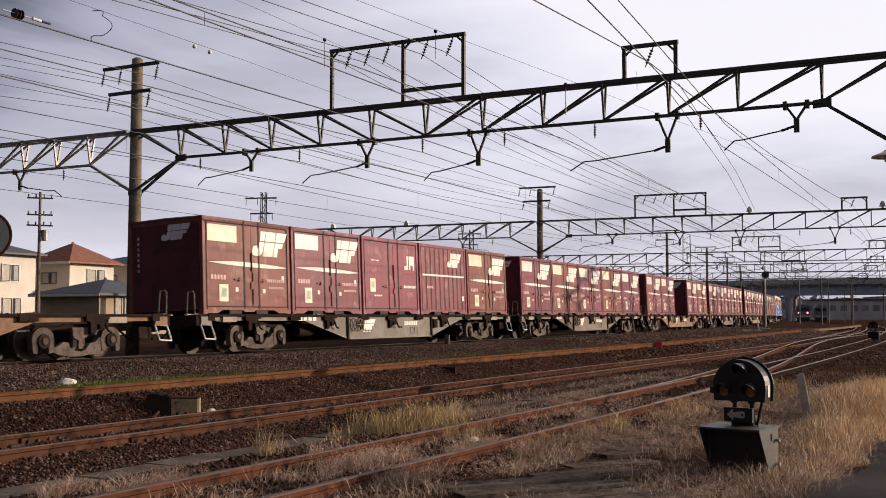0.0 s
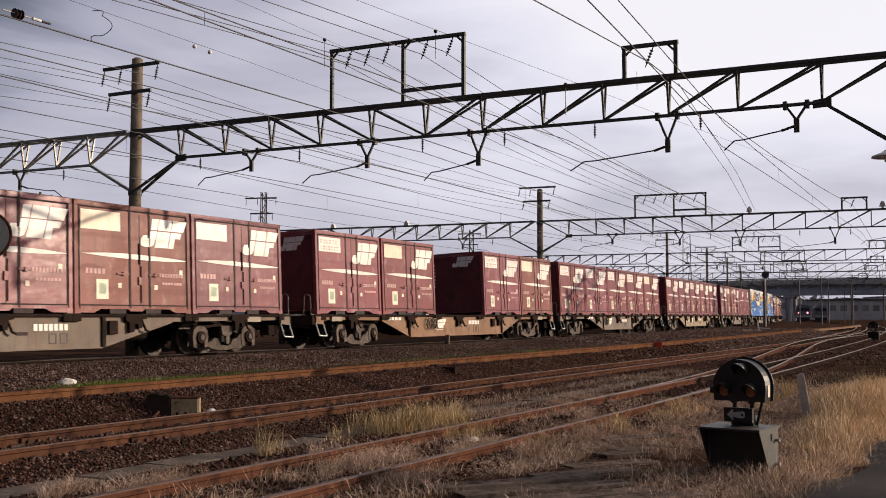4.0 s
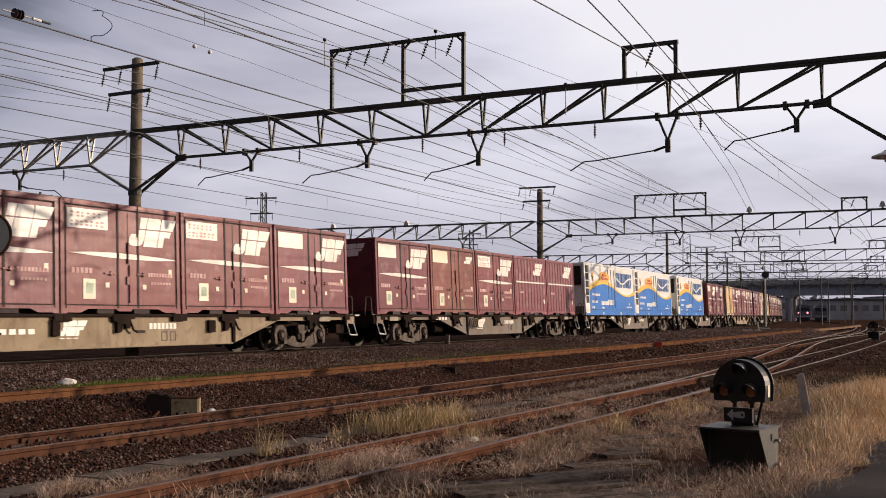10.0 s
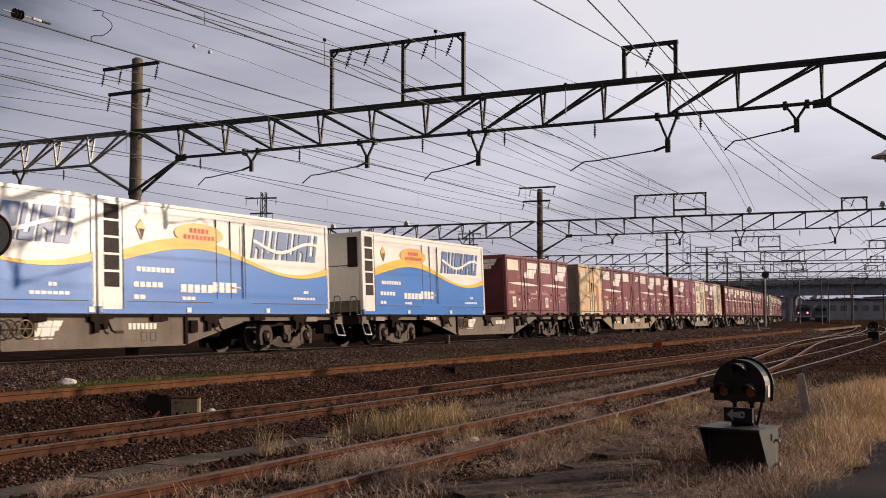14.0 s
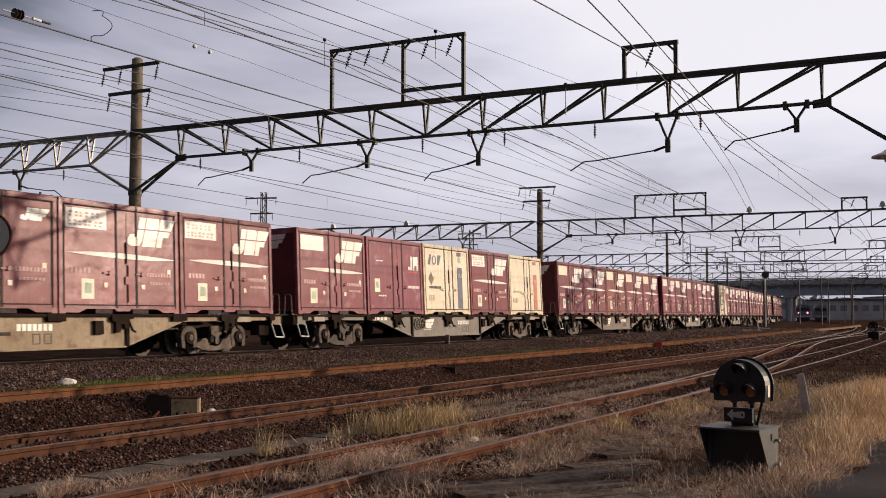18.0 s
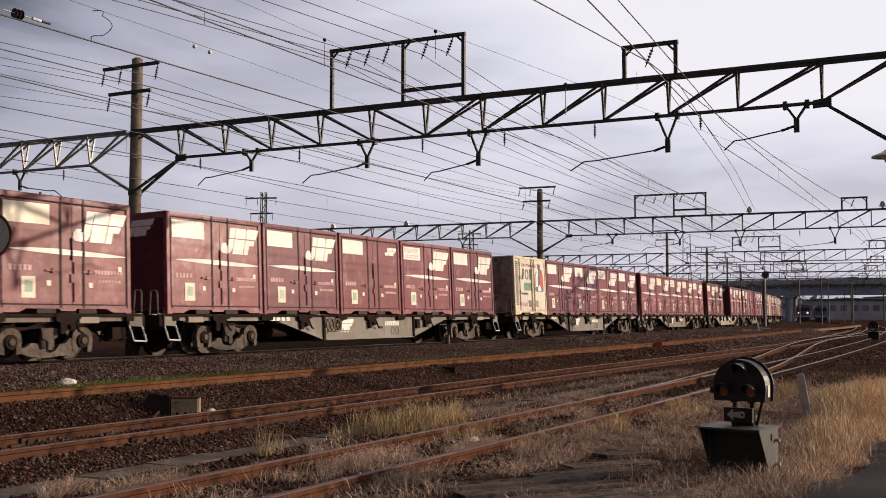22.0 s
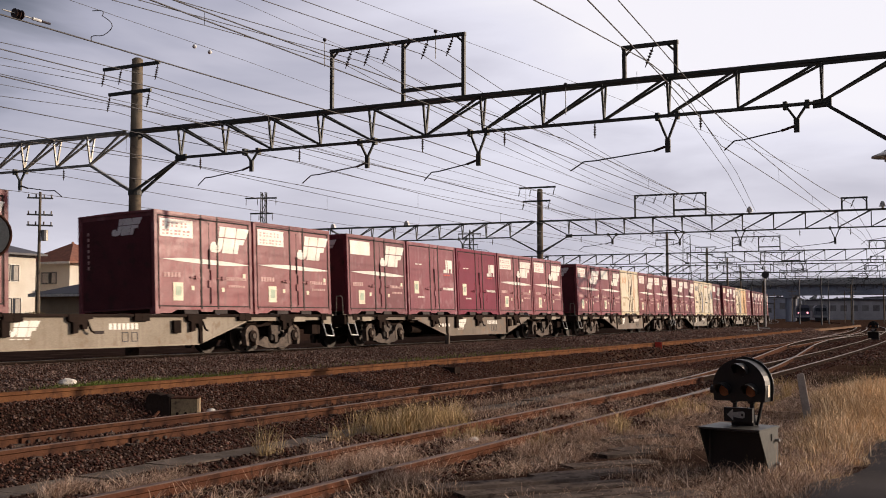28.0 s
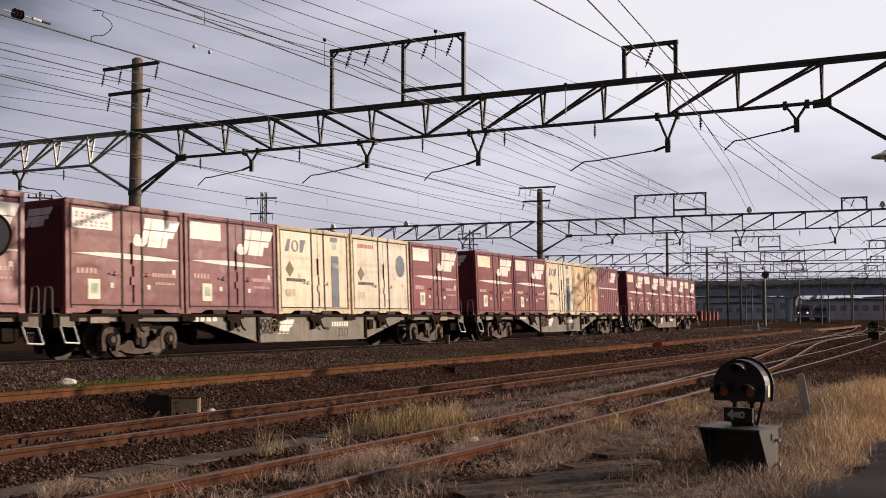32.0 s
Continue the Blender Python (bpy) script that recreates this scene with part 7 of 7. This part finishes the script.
def far_woods():
    n = 26000
    x = rng.uniform(-330, 480, n)
    y = rng.uniform(540, 600, n) - np.abs(x - 60) * 0.25
    top = 7.5 + 3.5 * np.sin(x * 0.05) + 2.5 * np.sin(x * 0.17 + 1) + 1.5 * np.sin(x * 0.43)
    z = np.sqrt(rng.random(n)) * np.maximum(top, 3.5) - 0.5
    V = np.stack([x, y, z], 1)[:, None] + rng.uniform(-1.5, 1.5, (n, 3, 3))
    # leaf tones greyed to carry the haze of the distance
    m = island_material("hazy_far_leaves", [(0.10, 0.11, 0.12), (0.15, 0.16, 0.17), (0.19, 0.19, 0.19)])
    cloud_mesh("far_woods", V.reshape(-1, 3), np.arange(3 * n).reshape(-1, 3), m, "stuff", "line of far trees behind the yard, haze tinted into their grey-green", "trees")


far_woods()

RED_BOX = material("weathered_red_steel", (0.28, 0.06, 0.045), (0.2, 0.045, 0.035), 0.8, 0.6)
for i in range(5):
    x, y = 68.5 + i * 2.6, 290 + i * 6.0
    g = thing("parked_container", pose(x, y, -0.3, 0, 0, -18), "red steel container standing on the far yard ground", "container", "parked containers")
    part("body", box(B(), -1.2, 1.2, 0, 3.7, 0.1, 2.6), RED_BOX, g, bevel=0.03)
    part("door_gasket", box(B(), 1.19, 1.22, 1.5, 1.6, 0.2, 2.5), DARK, g)
    part("stripe", box(B(), 1.19, 1.215, 0.2, 3.5, 1.3, 1.4), WHITE_MARK, g)


STEEL_GREY = material("dull_grey_pole_paint", (0.13, 0.13, 0.14), (0.09, 0.09, 0.095), 3, 0.7)


def yard_poles():
    for s, o, h in ((88, 12.6, 8.2), (92, 14.2, 7.4), (118, 5.5, 6.2), (135, 9.5, 7.0), (140, 2.5, 6.5), (160, 7, 7), (150, -4.5, 6.5), (168, -6, 6.5)):
        g = thing("yard_pole", place(s, o, -0.3), "slim dark pole standing among the far tracks", "pole", "yard poles")
        part("pole", tube(B(), (0, 0, -0.2), (0, 0, h), 0.10, 8, 0.08), STEEL_GREY, g)
        part("crossarm", box(B(), -0.7, 0.7, -0.05, 0.05, h - 0.5, h - 0.4), STEEL_GREEN, g)


yard_poles()


def beam_lamps():
    for o in (-20.7, -15.25, 6.14, 13.0):
        g = thing("floodlight", place(39.6, o, TOP), "small grey floodlight on top of the gantry beam", "floodlight", "floodlights")
        part("foot", box(B(), -0.05, 0.05, -0.3, 0.3, -0.001, 0.06), STEEL_PALE, g)
        part("lamp_case", prism(B(), [(-0.16, 0.06), (0.16, 0.06), (0.12, 0.22), (0.05, 0.34), (-0.05, 0.34), (-0.12, 0.22)], 1, -0.12, 0.12), WHITE_RAIL, g, bevel=0.02)


beam_lamps()


def wire_loop():
    """A slack tail of wire hanging between two high wires."""
    pts = []
    for i in range(40):
        a = i / 39
        curl = 0.09 * math.sin(a * 6.28 * 3) * (1 if a < 0.2 or a > 0.8 else 0)
        pts.append((-6.64 + 0.38 * math.sin(math.pi * a) + curl, 20.0, 6.74 - 0.58 * a + 0.5 * abs(curl)))
    wire("wire_tail", pts, 0.008, "slack loop of thin wire between two overhead wires")


wire_loop()


def strain_insulator():
    """A string of sheds and a clamp in the anchored wire."""
    a, b = Vector((*spot(-8.65, 2.96), 6.05)), Vector((*spot(-7.65, 2.96), 6.05))
    g = thing("strain_insulator", Matrix.Translation(a), "dark strain insulator string with a pale clamp in a wire", "insulator")
    d = b - a
    part("rod", tube(B(), (0, 0, 0), d, 0.012, 6), STEEL_PALE, g)
    for i in range(3):
        part("shed", tube(B(), d * (0.24 + 0.07 * i), d * (0.275 + 0.07 * i), 0.085, 12, 0.06), INSULATOR, g)
    part("clamp", tube(B(), d * 0.62, d * 0.80, 0.028, 8), WHITE_RAIL, g, "pale clamp")
    part("sleeve", tube(B(), d * 0.82, d * 1.0, 0.022, 8), INK, g)


strain_insulator()


def wire_weights():
    """Dark knobs on the high wires, each with a thin rod below."""
    for x, y, z in ((-3.3, 29.5, 8.66), (-0.2, 28.6, 8.66), (3.05, 26.4, 6.72)):
        g = thing("line_weight", pose(x, y, z), "small dark knob with a hanging rod on a high wire", "wire fitting", "wire fittings")
        b = B()
        bmesh.ops.create_icosphere(b, subdivisions=2, radius=0.055)
        part("knob", b, INK, g, smooth=True)
        part("rod", tube(B(), (0, 0, -0.75), (0, 0, -0.04), 0.012, 6), WHITE_RAIL, g)
    for x, y, z in ((-6.95, 29.6, 8.5), (-6.52, 29.6, 8.34)):
        b = B()
        bmesh.ops.create_icosphere(b, subdivisions=2, radius=0.06)
        simple("wire_clamp", b, WHITE_RAIL, pose(x, y, z), "small white clamp on a high wire", "wire fitting", 0, "wire clamps")


wire_weights()


# ---------------------------------------------------------------- masts and a worn track bed in the far yard
def far_masts():
    for x, y, h, r in ((58.0, 210, 6.5, 0.10), (61.0, 205, 7.5, 0.13), (66.0, 214, 6.0, 0.09), (71.5, 220, 7.0, 0.10), (76.0, 200, 7.2, 0.15), (84.5, 226, 6.6, 0.10), (88.5, 232, 7.0, 0.12), (80.0, 195, 7.6, 0.14), (88.0, 205, 7.0, 0.12), (92.0, 210, 6.4, 0.10), (79.5, 182, 5.2, 0.08)):
        b = tube(B(), (0, 0, -0.2), (0, 0, h), r, 8, r * 0.7)
        box(b, -0.9, 0.9, -0.05, 0.05, h - 0.7, h - 0.58)
        box(b, -0.6, 0.6, -0.05, 0.05, h - 1.5, h - 1.4)
        simple("yard_mast", b, POLE, pose(x, y, -0.3, 0, 0, 12), "slender dark mast with crossarms in the far yard", "mast", 0, "far masts")


far_masts()


def sandy_strip():
    bm = B()
    rows = []
    for i in range(60):
        s = 30 + i * 1.6
        mid = 4.75 + (s - 28) * 0.03 + max(0.0, s - 61) * 0.035 + 0.10 * math.sin(s * 0.7)
        half = 0.40 + 0.12 * math.sin(s * 1.3) + 0.08 * math.sin(s * 3.1)
        rows.append([bm.verts.new((*spot(s, mid + a * half), z)) for a, z in ((-1.0, -0.26), (-0.85, -0.125), (0.0, -0.11), (0.85, -0.13), (1.0, -0.28))])
    for p, q in zip(rows[:-1], rows[1:]):
        for j in range(4):
            bm.faces.new((p[j], p[j + 1], q[j + 1], q[j]))
    ob = new("pavement", mesh_of("pavement", bm, material("sandy_dirt", (0.20, 0.125, 0.08), (0.13, 0.08, 0.052), 1.5, 0.95, 0, 0.4), smooth=True))
    tagged(ob, "worn strip of sandy dirt along the far tracks", "path", "", "structure")


sandy_strip()
lever_stand = thing("hand_lever", pose(*spot(62.0, 2.9), -0.2, 0, 0, -20), "small white hand-thrown switch lever beside the track", "lever")
part("base", box(B(), -0.7, 0.7, -0.2, 0.2, 0.0, 0.14), WHITE_RAIL, lever_stand, bevel=0.02)
part("rod", rod(B(), (0.5, 0, 0.1), (0.42, 0, 0.75), 0.09), WHITE_RAIL, lever_stand)
part("arm", rod(B(), (0.42, 0, 0.3), (1.3, 0.1, 0.26), 0.08), WHITE_RAIL, lever_stand)


# ---------------------------------------------------------------- all that moves
def motions():
    times = list(range(33))
    for ob, u, z in MOVING:
        rows = []
        for t in times:
            s = along(u - travel(t))
            rows.append((float(t), place(s, LINE_O, 0, CANT) @ pose(0, 0, z)))
        walk(ob, rows)
    # the wheels roll with the train: one turning for all wheelsets
    sets = [o for ob, u, z in MOVING for o in ob.children_recursive if o.name.startswith("wheelset")]
    rows = [(i / 30, Matrix.Rotation(travel(i / 30) / WR, 4, "X")) for i in range(961)]
    walk(sets[0], rows)
    done = sets[0].animation_data
    for o in sets[1:]:
        o.rotation_mode = "QUATERNION"
        data = o.animation_data_create()
        data.action, data.action_slot = done.action, done.action_slot


motions()
